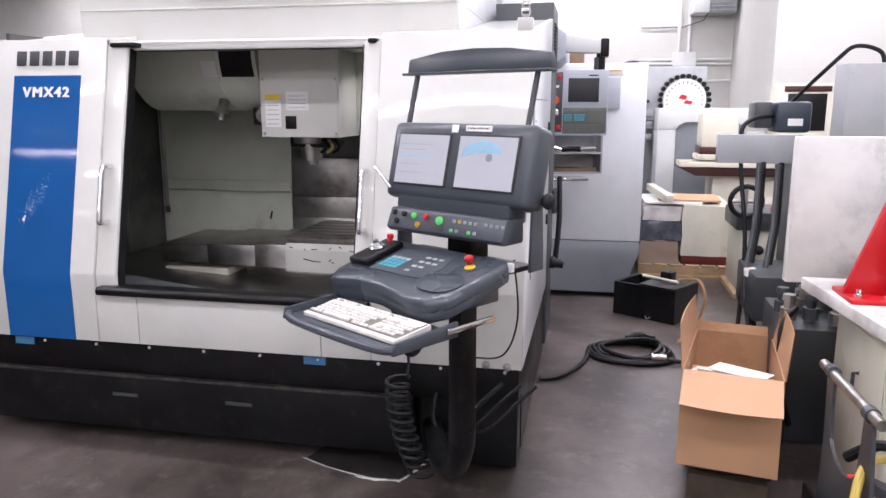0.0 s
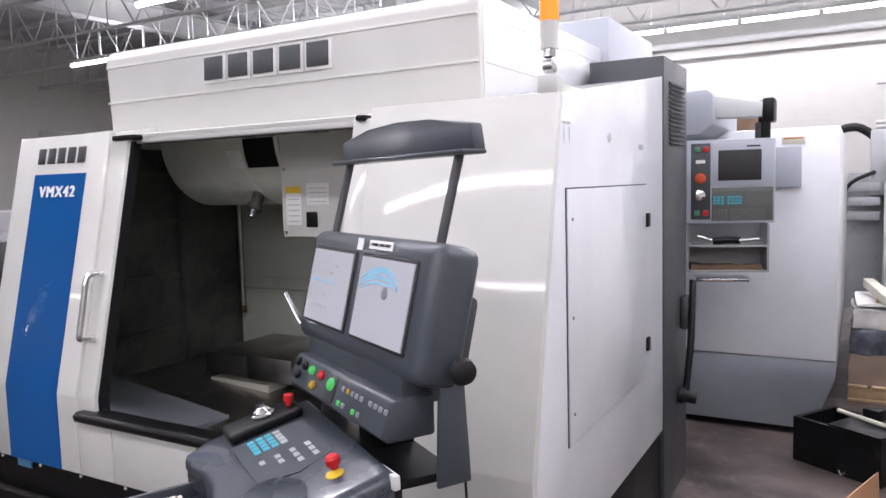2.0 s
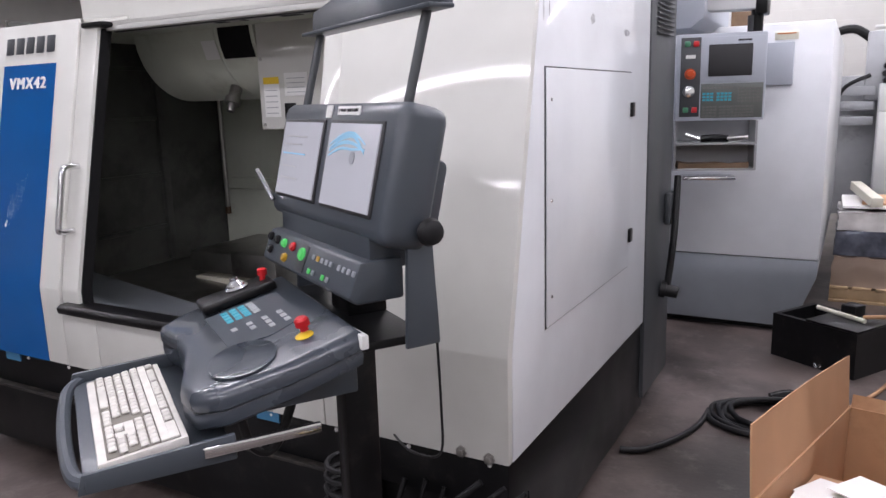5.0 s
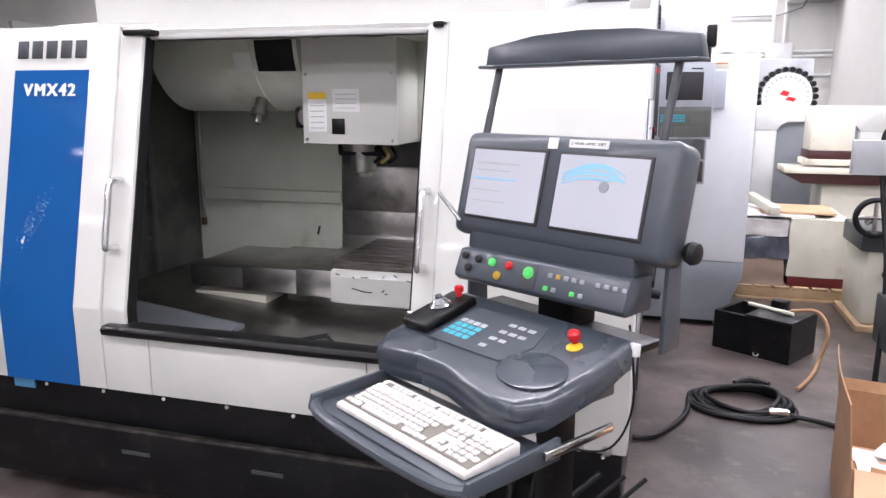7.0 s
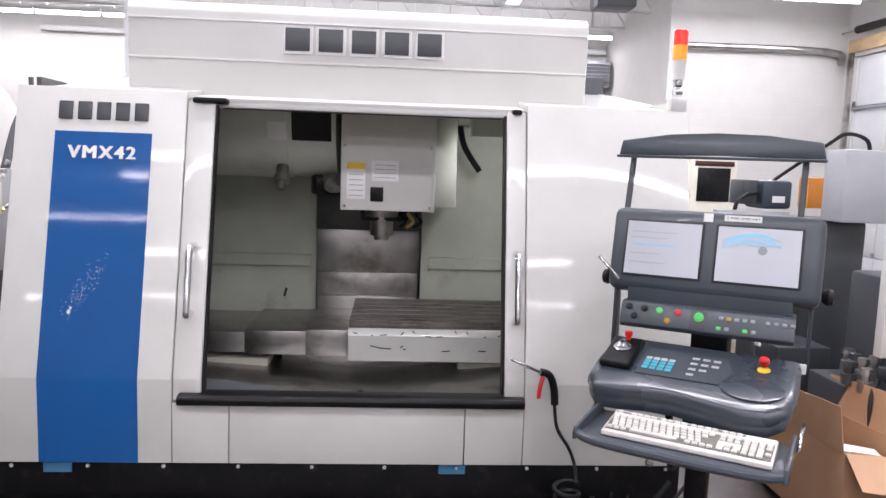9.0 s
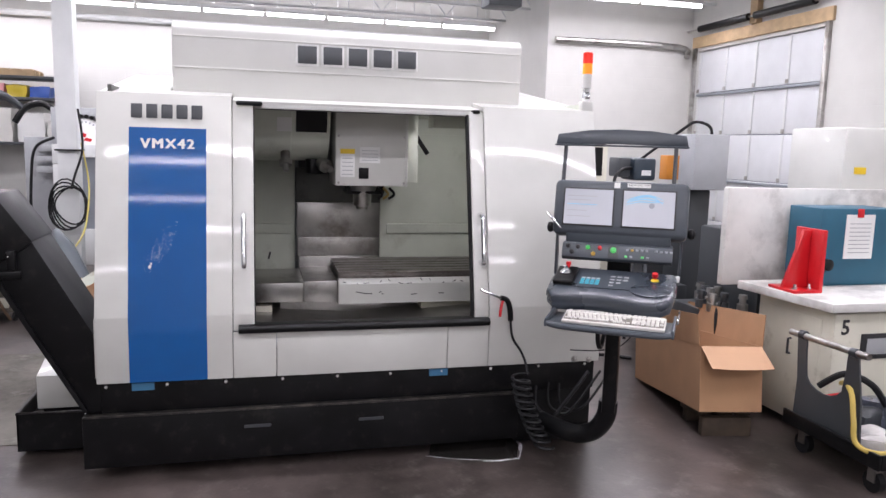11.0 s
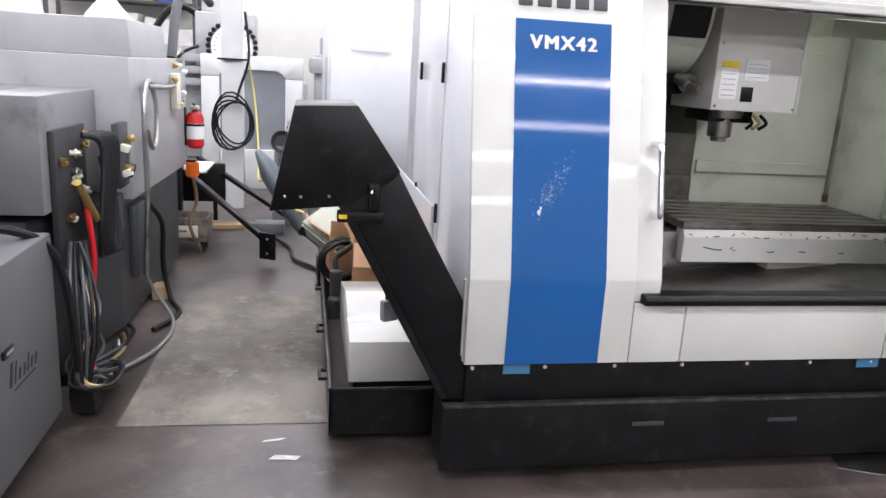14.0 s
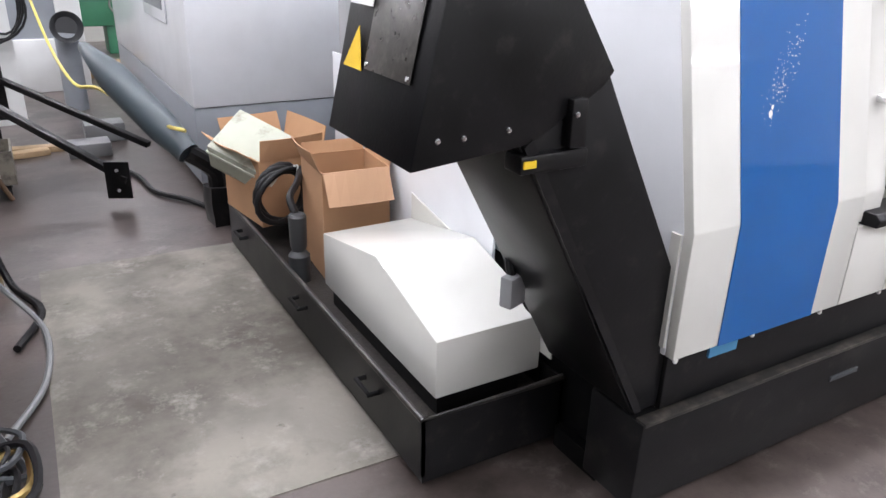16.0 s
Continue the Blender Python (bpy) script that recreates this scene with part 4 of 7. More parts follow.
part("label_print", turned(turned(text_bm("Z WORK OFFSET SHIFT", 0.0098, 0.0006), pose(0.0875, -0.0152, 0.122)), tiltm), INK, mon)
part("note", turned(box(bm_new(), -0.035, -0.005, -0.0145, -0.011, 0.106, 0.134), tiltm), PAPER, mon)
# sun visor
raise_visor = HEADYAW @ pose(0, 0.01, 0.016)
b = prism(bm_new(), [(-0.355, 1.795), (-0.345, 1.85), (-0.18, 1.872), (-0.02, 1.878), (0.14, 1.872), (0.305, 1.852), (0.318, 1.795), (-0.02, 1.802)], "y", 0.13, 0.16, 0.006)
vis = part("visor", turned(b, raise_visor), CHAR, cc, "curved charcoal top visor")
part("visor_lip", turned(box(bm_new(), -0.357, 0.320, 0.10, 0.16, 1.788, 1.798, 0.004), raise_visor), CHAR, vis)
for x in (-0.30, 0.258):
    part("visor_post", turned(cyl(bm_new(), (x - 0.002, 0.075, 1.58), (x, 0.132, 1.79), 0.0105, n=12), raise_visor), DARK, vis, "grey metal post")
# button strip
bp = [(-0.050, 1.226), (-0.068, 1.243), (-0.038, 1.314), (0.06, 1.314), (0.06, 1.226)]
strip = part("button_panel", turned(prism(bm_new(), bp, "x", -0.275, 0.27, 0.008), HEADYAW), CHAR, cc, "charcoal push-button panel")
nrm = HEADYAW.to_3x3() @ Vector((0, -0.921, 0.389))


def on_strip(x, v):
    return HEADYAW @ Vector((x, -0.068 + 0.030 * v, 1.243 + 0.071 * v)) + nrm * 0.001


def button(x, v, r, material, label="", h=0.008):
    return part("button", lathe(bm_new(), on_strip(x, v), nrm, [(0, r * 1.25), (0.005, r * 1.25), (0.006, r), (h, r), (h + 0.002, r * 0.8)], 18), material, strip, label)


for x, v in ((-0.245, 0.75), (-0.195, 0.72), (-0.225, 0.35)):
    button(x, v, 0.009, RUBBER, "black knob")
button(-0.145, 0.70, 0.0090, GREEN_GLOW, "lit green button")
button(-0.085, 0.70, 0.0090, RED, "red button")
button(-0.117, 0.28, 0.0090, AMBER, "yellow button")
button(-0.018, 0.60, 0.0125, GREEN_GLOW, "lit green start button")
for i in range(9):
    x = 0.05 + 0.024 * i + (0.02 if i > 4 else 0)
    part("key", turned(box(bm_new(), -0.007, 0.007, -0.004, 0, -0.006, 0.006, 0.002), Matrix.Translation(on_strip(x, 0.66)) @ pose(0, 0, 0, -22.9, 0, 3.7)), AMBER if i == 1 else MIDGREY, strip)
for x in (0.045, 0.07, 0.125, 0.15):
    part("key", turned(box(bm_new(), -0.007, 0.007, -0.004, 0, -0.006, 0.006, 0.002), Matrix.Translation(on_strip(x, 0.22)) @ pose(0, 0, 0, -22.9, 0, 3.7)), GREEN_GLOW if x in (0.045, 0.125) else MIDGREY, strip)
part("neck", box(bm_new(), -0.05, 0.07, 0.02, 0.12, 1.14, 1.30, 0.01), BLACK, cc)
part("panel_backing", turned(box(bm_new(), -0.262, 0.258, -0.012, 0.09, 1.29, 1.385, 0.006), HEADYAW), CHAR, cc)
for x in (-0.315, 0.312):
    part("side_bracket", turned(prism(bm_new(), [(0.035, 1.13), (0.045, 1.36), (0.06, 1.41), (0.10, 1.41), (0.11, 1.2), (0.115, 1.13)], "x", x - 0.006, x + 0.006, 0.003), HEADYAW), CHAR, cc)
    part("clamp_knob", turned(lathe(bm_new(), (x + (0.012 if x > 0 else -0.006), 0.075, 1.375), (1 if x > 0 else -1, 0, 0), [(0, 0.012), (0.012, 0.012), (0.018, 0.022), (0.032, 0.029), (0.046, 0.024), (0.052, 0.012)], 16), HEADYAW), RUBBER, cc, "black ball clamp knob")
part("steel_edge", turned(box(bm_new(), 0.05, 0.31, -0.062, -0.046, 1.146, 1.176, 0.003), HEADYAW), STEELWORK, cc, "pale steel tray edge")
part("start_plate", turned(box(bm_new(), -0.026, 0.026, -0.0015, 0, -0.034, 0.030, 0.001), Matrix.Translation(on_strip(-0.018, 0.52)) @ pose(0, 0, 0, -22.9, 0, 3.7)), LATHE2, strip, "grey plate round the start button")
part("shelf", box(bm_new(), -0.28, 0.27, -0.05, 0.12, 1.125, 1.145, 0.004), BLACK, cc)
# desk with a curved front
n = 16
outl = [(-0.285, -0.03), (-0.302, -0.18), (-0.298, -0.30), (-0.262, -0.355)]
outl += [(-0.20, -0.352), (-0.12, -0.335), (-0.02, -0.333), (0.08, -0.352), (0.17, -0.372), (0.25, -0.36), (0.292, -0.31), (0.308, -0.18), (0.30, -0.03)]
b = bm_new()


def desk_z(y, base):
    return base + 0.25 * (y + 0.04)


loops = []
for s, dz in ((0.93, 1.10), (0.975, 1.108), (0.985, 1.128), (0.975, 1.136), (1.0, 1.142), (1.0, 1.160), (0.98, 1.174), (0.93, 1.18)):
    loops.append([Vector((x * s, -0.2 + (y + 0.2) * s, desk_z(y, dz))) for x, y in outl])
rings(b, loops)
desk = part("desk", b, CHAR2, cc, "charcoal moulded operator desk", 50)
part("desk_body", prism(bm_new(), [(-0.03, 1.035), (-0.27, 1.035), (-0.28, 1.07), (-0.03, 1.13)], "x", -0.25, 0.25, 0.006), CHAR, cc)


def dz(y):
    return desk_z(y, 1.1815)


def key(x, y, w, h, material, parent, tall=0.003):
    b = turned(box(bm_new(), -w / 2, w / 2, -h / 2, h / 2, 0, tall, 0.001, 1), pose(x, y, dz(y), 14.0, 0, 0))
    return part("key", b, material, parent)


part("recess", turned(prism(bm_new(), [(-0.16, -0.09), (0.09, -0.085), (0.12, 0.0), (0.09, 0.09), (-0.16, 0.09)], "z", -0.002, 0.0012), pose(0, -0.175, dz(-0.175), 14.0, 0, 0)), CHAR, desk)
for i in range(4):
    for j in range(4):
        key(-0.14 + 0.024 * i, -0.22 + 0.021 * j, 0.019, 0.016, CYAN if j < 3 else GREY, desk)
for i, j in ((0, 0), (1, 0), (2, 0), (0, 1), (1, 1), (2, 1), (0, 2), (1, 2), (0, 3)):
    key(0.0 + 0.032 * i, -0.12 - 0.035 * j, 0.022, 0.013, GREY, desk)
part("palm_rest", turned(lathe(bm_new(), (0, 0, -0.001), (0, 0, 1), [(0, 0.10), (0.004, 0.10), (0.006, 0.09)], 32), pose(0.185, -0.25, dz(-0.25), 14.0, 0, 0) @ Matrix.Diagonal((0.9, 0.7, 1, 1))), CHAR2, desk)
es = part("emergency_stop", lathe(bm_new(), (0.20, -0.123, dz(-0.123) - 0.003), (0, -0.25, 1), [(0, 0.020), (0.005, 0.0195), (0.008, 0.014), (0.010, 0.010)], 22), YELLOW, desk, "red emergency stop on a yellow block")
part("mushroom", lathe(bm_new(), (0.20, -0.123, dz(-0.123) + 0.012), (0, -0.25, 1), [(0, 0.009), (0.010, 0.009), (0.011, 0.0155), (0.024, 0.0155), (0.029, 0.011)], 20), RED, es, "red mushroom button")
# handwheel unit at the desk's end
hw = part("jog_unit", turned(box(bm_new(), -0.05, 0.05, -0.10, 0.09, 0, 0.026, 0.009, 3), pose(-0.228, -0.16, dz(-0.16) - 0.003, 14.0, 0, 0)), BLACK, desk, "black jog handwheel unit")
part("handwheel", lathe(bm_new(), (-0.228, -0.165, dz(-0.165) + 0.02), (0, -0.25, 1), [(0, 0.028), (0.010, 0.030), (0.014, 0.023), (0.018, 0.022), (0.028, 0.010), (0.036, 0.010)], 24), CHROME, hw, "chrome jog wheel")
part("stop_button", lathe(bm_new(), (-0.228, -0.10, dz(-0.10) + 0.022), (0, 0, 1), [(0, 0.008), (0.014, 0.008), (0.014, 0.013), (0.028, 0.013), (0.031, 0.009)], 16), RED, hw, "red stop button")
part("stylus", cyl(bm_new(), (-0.36, -0.06, 1.46), (-0.29, -0.04, 1.385), 0.006, n=10), CHROME, cc, "metal stylus")
# keyboard tray
tray = part("keyboard_tray", box(bm_new(), -0.24, 0.312, -0.56, -0.30, 0.985, 1.0, 0.004), CHAR, cc, "pull-out keyboard tray")
for x in (-0.245, 0.31):
    part("tray_side", prism(bm_new(), [(-0.57, 0.985), (-0.56, 1.022), (-0.3, 1.035), (-0.3, 0.985)], "x", x - 0.004, x + 0.008, 0.003), CHAR, tray)
part("tray_front", tube(bm_new(), [(-0.245, -0.545, 1.0), (-0.18, -0.575, 0.995), (0.04, -0.585, 0.995), (0.25, -0.575, 0.995), (0.312, -0.545, 1.0)], 0.014, 10, 4), CHAR, tray)
for x in (-0.256, 0.326):
    part("slide_rail", box(bm_new(), x - 0.005, x + 0.005, -0.36, -0.14, 1.005, 1.025, 0.002), CHROME, tray, "steel drawer slide")
kb = tagged(thing("keyboard", cc.matrix_basis @ pose(0.05, -0.455, 1.0), "worn beige computer keyboard on the pull-out tray", "keyboard", local=True))
kslope = 0.12
part("case", prism(bm_new(), [(-0.078, 0.002), (-0.078, 0.016), (0.078, 0.034), (0.078, 0.002)], "x", -0.227, 0.227, 0.004), KEYCAP, kb)
part("key_well", prism(bm_new(), [(-0.062, 0.0185), (-0.062, 0.0195), (0.066, 0.0345), (0.066, 0.0335)], "x", -0.221, 0.221), mat("dark_key_gap", (0.17, 0.155, 0.13), 0.7), kb)
rows = [(0.055, 0.015, [(-0.215, 1), (-0.175, 4), (-0.088, 4), (-0.003, 4), (0.083, 3)]),
        (0.022, 0.0165, [(-0.217, 15), (0.083, 3), (0.145, 4)]), (0.004, 0.0165, [(-0.214, 14), (0.083, 3), (0.145, 4)]),
        (-0.014, 0.0165, [(-0.210, 13), (0.145, 3)]), (-0.032, 0.0165, [(-0.207, 13), (0.102, 1), (0.145, 4)]), (-0.050, 0.0165, [(-0.217, 3), (0.0, 4), (0.083, 3), (0.145, 3)])]
for xa, xb, ya, yb in ((0.082, 0.142, -0.023, -0.0055), (0.082, 0.100, -0.041, -0.023), (0.124, 0.142, -0.041, -0.023), (-0.22, 0.221, 0.0315, 0.0465), (0.145, 0.221, 0.0465, 0.064)):
    ym = (ya + yb) / 2
    part("blank_panel", turned(box(bm_new(), xa, xb, (ya - yb) / 2, (yb - ya) / 2, 0, 0.004, 0.0005, 1), pose(0, ym, 0.0175 + (ym + 0.078) * 0.115, 6.5, 0, 0)), KEYCAP, kb)
kme = None
for y, d, groups in rows:
    z = 0.0175 + (y + 0.078) * 0.115
    for x0, cnt in groups:
        for i in range(cnt):
            if kme is None:
                k0 = part("key", box(bm_new(), -0.0080, 0.0080, -0.0074, 0.0074, 0, 0.0065, 0.0025, 1), KEYCAP, kb)
                kme = k0.data
            else:
                k0 = new("key", kme)
                k0.parent = kb
            k0.matrix_basis = pose(x0 + 0.0193 * i + 0.008, y, z, 6.5, 0, 0)
part("space_bar", turned(box(bm_new(), -0.075, 0.055, -0.008, 0.008, 0, 0.008, 0.002), pose(-0.075, -0.05, 0.02, 6.5, 0, 0)), KEYCAP, kb)
# swing arm: down, round and back to the base
arm = part("arm_post", box(bm_new(), -0.036, 0.036, 0.01, 0.10, 0.40, 1.14, 0.012), BLACK, cc, "black swing arm post")
inv = cc.matrix_basis.inverted()
pts = [(1.22, -0.50, 0.46), (1.21, -0.49, 0.36), (1.17, -0.42, 0.26), (1.09, -0.28, 0.21), (0.98, 0.06, 0.20)]
part("arm_elbow", tube(bm_new(), [inv @ Vector(p) for p in pts], 0.052, 14, 6), BLACK, cc, "black curved arm", 60)
part("cable", tube(bm_new(), [inv @ Vector(p) for p in ((1.40, -0.42, 1.12), (1.42, -0.44, 0.9), (1.36, -0.35, 0.72), (1.24, -0.30, 0.68), (1.12, -0.2, 0.66))], 0.0035), RUBBER, cc)
part("cable", tube(bm_new(), [inv @ Vector(p) for p in ((1.02, -0.72, 1.0), (1.04, -0.70, 0.84), (1.08, -0.66, 0.82), (1.12, -0.62, 0.95))], 0.012), RUBBER, cc)
for k, (xa, rr) in enumerate(((1.02, 0.085), (1.10, 0.10), (1.17, 0.09))):
    loop = [(xa + 0.3, -0.03, 0.47), (xa + 0.22, -0.07, 0.40), (xa + 0.12, -0.10, 0.30), (xa + 0.05, -0.09, 0.22 + 0.02 * k), (xa - 0.02, -0.03, 0.28), (xa - 0.01, 0.02, 0.30 + rr)]
    part("cable", tube(bm_new(), [inv @ Vector(p) for p in loop], 0.008 if k else 0.011), RUBBER, cc)

# air gun with its coiled hose
ag = thing("air_gun", pose(0.8, -0.05, 0.5), "red and black air blow gun with a coiled black hose", "air gun")
part("barrel", tube(bm_new(), [(0.63, -0.03, 0.985), (0.70, -0.035, 0.955), (0.76, -0.035, 0.93)], 0.008, 8, 2), CHROME, ag, "chrome nozzle tube")
part("body", tube(bm_new(), [(0.75, -0.035, 0.935), (0.79, -0.035, 0.92), (0.81, -0.035, 0.86), (0.815, -0.035, 0.80)], 0.016, 10, 3), BLACK, ag, "black grip", 60)
part("trigger", tube(bm_new(), [(0.765, -0.035, 0.925), (0.75, -0.05, 0.88), (0.745, -0.05, 0.83)], 0.009, 8, 3), RED, ag, "red trigger")
part("hose", tube(bm_new(), [(0.815, -0.035, 0.80), (0.83, -0.04, 0.7), (0.88, -0.05, 0.62), (0.90, -0.08, 0.56), (0.90, -0.12, 0.505)], 0.007), RUBBER, ag)
coil = []
for i in range(12 * 11 + 1):
    a, h = 2 * math.pi * i / 12, i / (12 * 11)
    coil.append((0.86 + 0.13 * h ** 2 + 0.05 * math.cos(a), -0.12 - 0.10 * h + 0.05 * math.sin(a), 0.50 - 0.40 * h))
part("coiled_hose", tube(bm_new(), coil, 0.009, 6, 1), RUBBER, ag, "coiled black hose")

def crumpled(x0, x1, y0, y1, z0, z1, seed, amount=0.015, cuts=6):
    b = box(bm_new(), x0, x1, y0, y1, z0, z1)
    bmesh.ops.subdivide_edges(b, edges=list(b.edges), cuts=cuts, use_grid_fill=True)
    for v in b.verts:
        d = noise.noise_vector(v.co * 7 + Vector((seed, 0, 0))) * amount
        v.co += d if v.co.z > z0 + 0.002 else Vector((d.x, d.y, 0))
    return b


# ---- hall fittings ----
def pipe(name, pts, r, label, m=STEELWORK, k=1):
    return structure(name, tube(bm_new(), pts, r, 8, k), m, label, "pipe")


gd = tagged(thing("door_1", pose(XR, (DOOR_Y0 + DOOR_Y1) / 2, 0), "white sectional overhead loading door, closed", "overhead door"), kind="structure")
ZS = [0.0, 0.69, 1.38, 2.07, 2.76, 3.45]
GD = mat("door_grey_white", (0.60, 0.61, 0.62), 0.5, var=0.04)
for i in range(5):
    s = part("door_section", box(bm_new(), XR + 0.05, XR + 0.09, DOOR_Y0 + 0.01, DOOR_Y1 - 0.01, ZS[i] + 0.006, ZS[i + 1] - 0.006, 0.006), GD, gd)
    for j in range(5):
        y = DOOR_Y0 + 0.03 + j * (DOOR_Y1 - DOOR_Y0 - 0.06) / 4
        part("stile", box(bm_new(), XR + 0.035, XR + 0.05, y - 0.02, y + 0.02, ZS[i] + 0.02, ZS[i + 1] - 0.02, 0.002), STEELWORK, s)
        if i:
            part("hinge", box(bm_new(), XR + 0.022, XR + 0.035, y - 0.03, y + 0.03, ZS[i] + 0.01, ZS[i] + 0.07, 0.004), STEEL, s)
    if i in (1, 3):
        part("strut", box(bm_new(), XR + 0.0, XR + 0.05, DOOR_Y0 + 0.03, DOOR_Y1 - 0.03, ZS[i + 1] - 0.05, ZS[i + 1] - 0.015, 0.004), MIDGREY, s)
for y in (DOOR_Y0 - 0.03, DOOR_Y1 + 0.03):
    part("track", box(bm_new(), XR - 0.06, XR - 0.004, y - 0.035, y + 0.035, 0, 3.5, 0.006), STEEL, gd, "galvanised door track")
part("lintel_board", box(bm_new(), XR - 0.045, XR - 0.003, DOOR_Y0 - 0.1, DOOR_Y1 + 0.1, 3.5, 3.68, 0.003), WOOD, gd, "bare wooden board over the door")
for y0, y1 in ((4.5, 5.7), (5.85, 7.1)):
    part("spring", cyl(bm_new(), (XR - 0.12, y0, 3.78), (XR - 0.12, y1, 3.78), 0.055, n=14), BLACK, gd, "black torsion spring")
part("shaft", cyl(bm_new(), (XR - 0.12, DOOR_Y0 - 0.1, 3.78), (XR - 0.12, DOOR_Y1 + 0.15, 3.78), 0.016, n=8), STEEL, gd)
part("spring_bracket", box(bm_new(), XR - 0.1, XR - 0.003, 5.70, 5.86, 3.68, 4.1, 0.004), WOOD, gd)
structure("horizontal_pipe", tube(bm_new(), [(XJ + 0.1, YJ - 0.08, 3.52), (XR - 0.35, YJ - 0.08, 3.52), (XR - 0.2, YJ - 0.2, 3.35)], 0.05, 10, 4), STEEL, "galvanised pipe along the white wall", "pipe")
pipe("wall_pipe", [(-6, YB - 0.12, 3.86), (3.9, YB - 0.12, 3.86)], 0.05, "white painted pipe high on the wall")
pipe("wall_pipe", [(-2, YB - 0.10, 3.66), (3.9, YB - 0.10, 3.66)], 0.03, "thin white painted pipe high on the wall")
for x in (3.05, 3.22):
    pipe("wall_conduit", [(x, YB - 0.06, 2.6), (x, YB - 0.06, 3.9)], 0.03, "white painted upright conduit on the wall")
structure("wall_box", box(bm_new(), 2.95, 3.35, YB - 0.12, YB, 2.15, 2.6, 0.01), STEELWORK, "white electrical box on the wall", "junction box")
for z in (2.11, 2.40, 2.47):
    pipe("wall_pipe", [(2.4, YB - 0.06, z), (3.93, YB - 0.06, z)], 0.025, "white painted pipe on the wall")
wh = thing("wall_heater", pose(3.5, 10.4, 3.2), "grey slatted unit heater high on the white wall", "heater")
part("casing", box(bm_new(), 3.20, 3.45, 10.1, YB - 0.01, 3.2, 3.65, 0.015), STEELWORK, wh)
part("grille_body", box(bm_new(), 3.45, 3.88, 10.14, YB - 0.01, 3.2, 3.65, 0.01), LATHE1, wh)
for i in range(7):
    part("slat", turned(box(bm_new(), -0.21, 0.21, -0.03, 0.0, -0.004, 0.004), pose(3.665, 10.14, 3.24 + i * 0.06, 30, 0, 0)), MIDGREY, wh)
pipe("heater_pipe", [(3.45, 10.3, 3.2), (3.40, 10.35, 3.10), (3.1, YB - 0.05, 3.02), (2.4, YB - 0.05, 3.02)], 0.012, "thin dark gas pipe under the heater", LATHE)
for x, y in ((-2.8, 5.87), (-2.6, -6.0)):
    b = box(bm_new(), x - 0.11, x + 0.11, y - 0.11, y - 0.095, 0, 4.95)
    box(b, x - 0.11, x + 0.11, y + 0.095, y + 0.11, 0, 4.95)
    box(b, x - 0.006, x + 0.006, y - 0.095, y + 0.095, 0, 4.95)
    box(b, x - 0.11, x - 0.098, y - 0.095, y + 0.095, 0, 4.95)
    box(b, x + 0.098, x + 0.11, y - 0.095, y + 0.095, 0, 4.95)
    structure("column", b, STEELWORK, "white painted steel column", "column")
for x, y in ((2.85, 6.6),):
    h = thing("unit_heater", pose(x, y, 3.75), "dark grey unit heater hung from the roof", "heater")
    part("casing", box(bm_new(), x - 0.25, x + 0.25, y - 0.2, y + 0.2, 3.78, 4.08, 0.02), DARK, h)
    part("reflector", box(bm_new(), x - 0.24, x + 0.24, y - 0.215, y - 0.2, 3.96, 4.06, 0.004), CHROME, h)
    part("hanger", cyl(bm_new(), (x, y, 4.06), (x, y, 5.12), 0.012, n=6), STEEL, h)

# ---- behind the big machine: white and grey machining centre ----
hb = thing("grey_white_mill", pose(0.1, 5.0, 0), "white and grey enclosed machining centre with dark plinth", "milling machine")
part("upper_body", prism(bm_new(), [(-1.83, 0.52), (2.10, 0.52), (2.10, 2.045), (-1.83, 2.045)], "y", 3.42, 6.6, 0.010), WHITE_SIDE, hb, "white upper enclosure")
part("lower_body", prism(bm_new(), [(-1.83, 0.516), (2.10, 0.516), (2.095, 0.40), (1.965, 0.05), (-1.83, 0.05)], "y", 3.424, 6.59, 0.006), MIDGREY, hb, "grey lower enclosure")
part("plinth", box(bm_new(), -1.78, 1.92, 3.5, 6.5, 0.0, 0.06), BLACK, hb)
part("window_frame", box(bm_new(), -1.842, -1.83, 3.95, 4.75, 0.95, 1.75, 0.01), WHITE_SIDE, hb)
part("window", box(bm_new(), -1.847, -1.842, 4.02, 4.68, 1.03, 1.68, 0.004), MIDGREY, hb, "dull window pane")
part("rear_panel", box(bm_new(), -0.72, -0.1, 3.41, 3.42, 1.0, 1.9, 0.003), WHITE_SIDE, hb)
part("paper_sign", box(bm_new(), -1.68, -1.36, 3.412, 3.419, 1.74, 2.0), PAPER, hb, "white paper notice")
plate = part("top_plate", box(bm_new(), 1.76, 1.90, 3.412, 3.42, 1.94, 1.99, 0.004), CREAM, hb, "cream plate with orange print")
part("plate_print", box(bm_new(), 1.775, 1.885, 3.409, 3.412, 1.975, 1.983), mat("orange_print", (0.5, 0.16, 0.03), 0.5), plate)
part("document_plate", box(bm_new(), 1.66, 1.88, 3.38, 3.42, 1.66, 1.925, 0.005), PALEBLUE, hb, "pale blue-grey document holder")
part("top_motor", box(bm_new(), 1.33, 1.55, 4.4, 4.7, 2.05, 2.33, 0.02), WOOD_OLD, hb, "dark brown motor")
part("top_box", box(bm_new(), 0.80, 1.35, 4.0, 4.6, 2.05, 2.49, 0.01), STEELWORK, hb)
part("arm_base", prism(bm_new(), [(1.10, 2.0), (1.10, 2.26), (1.40, 2.27), (1.435, 2.235), (1.435, 2.06), (1.36, 2.0)], "y", 2.78, 3.7, 0.01), PALEBLUE, hb, "grey arm pivot box")
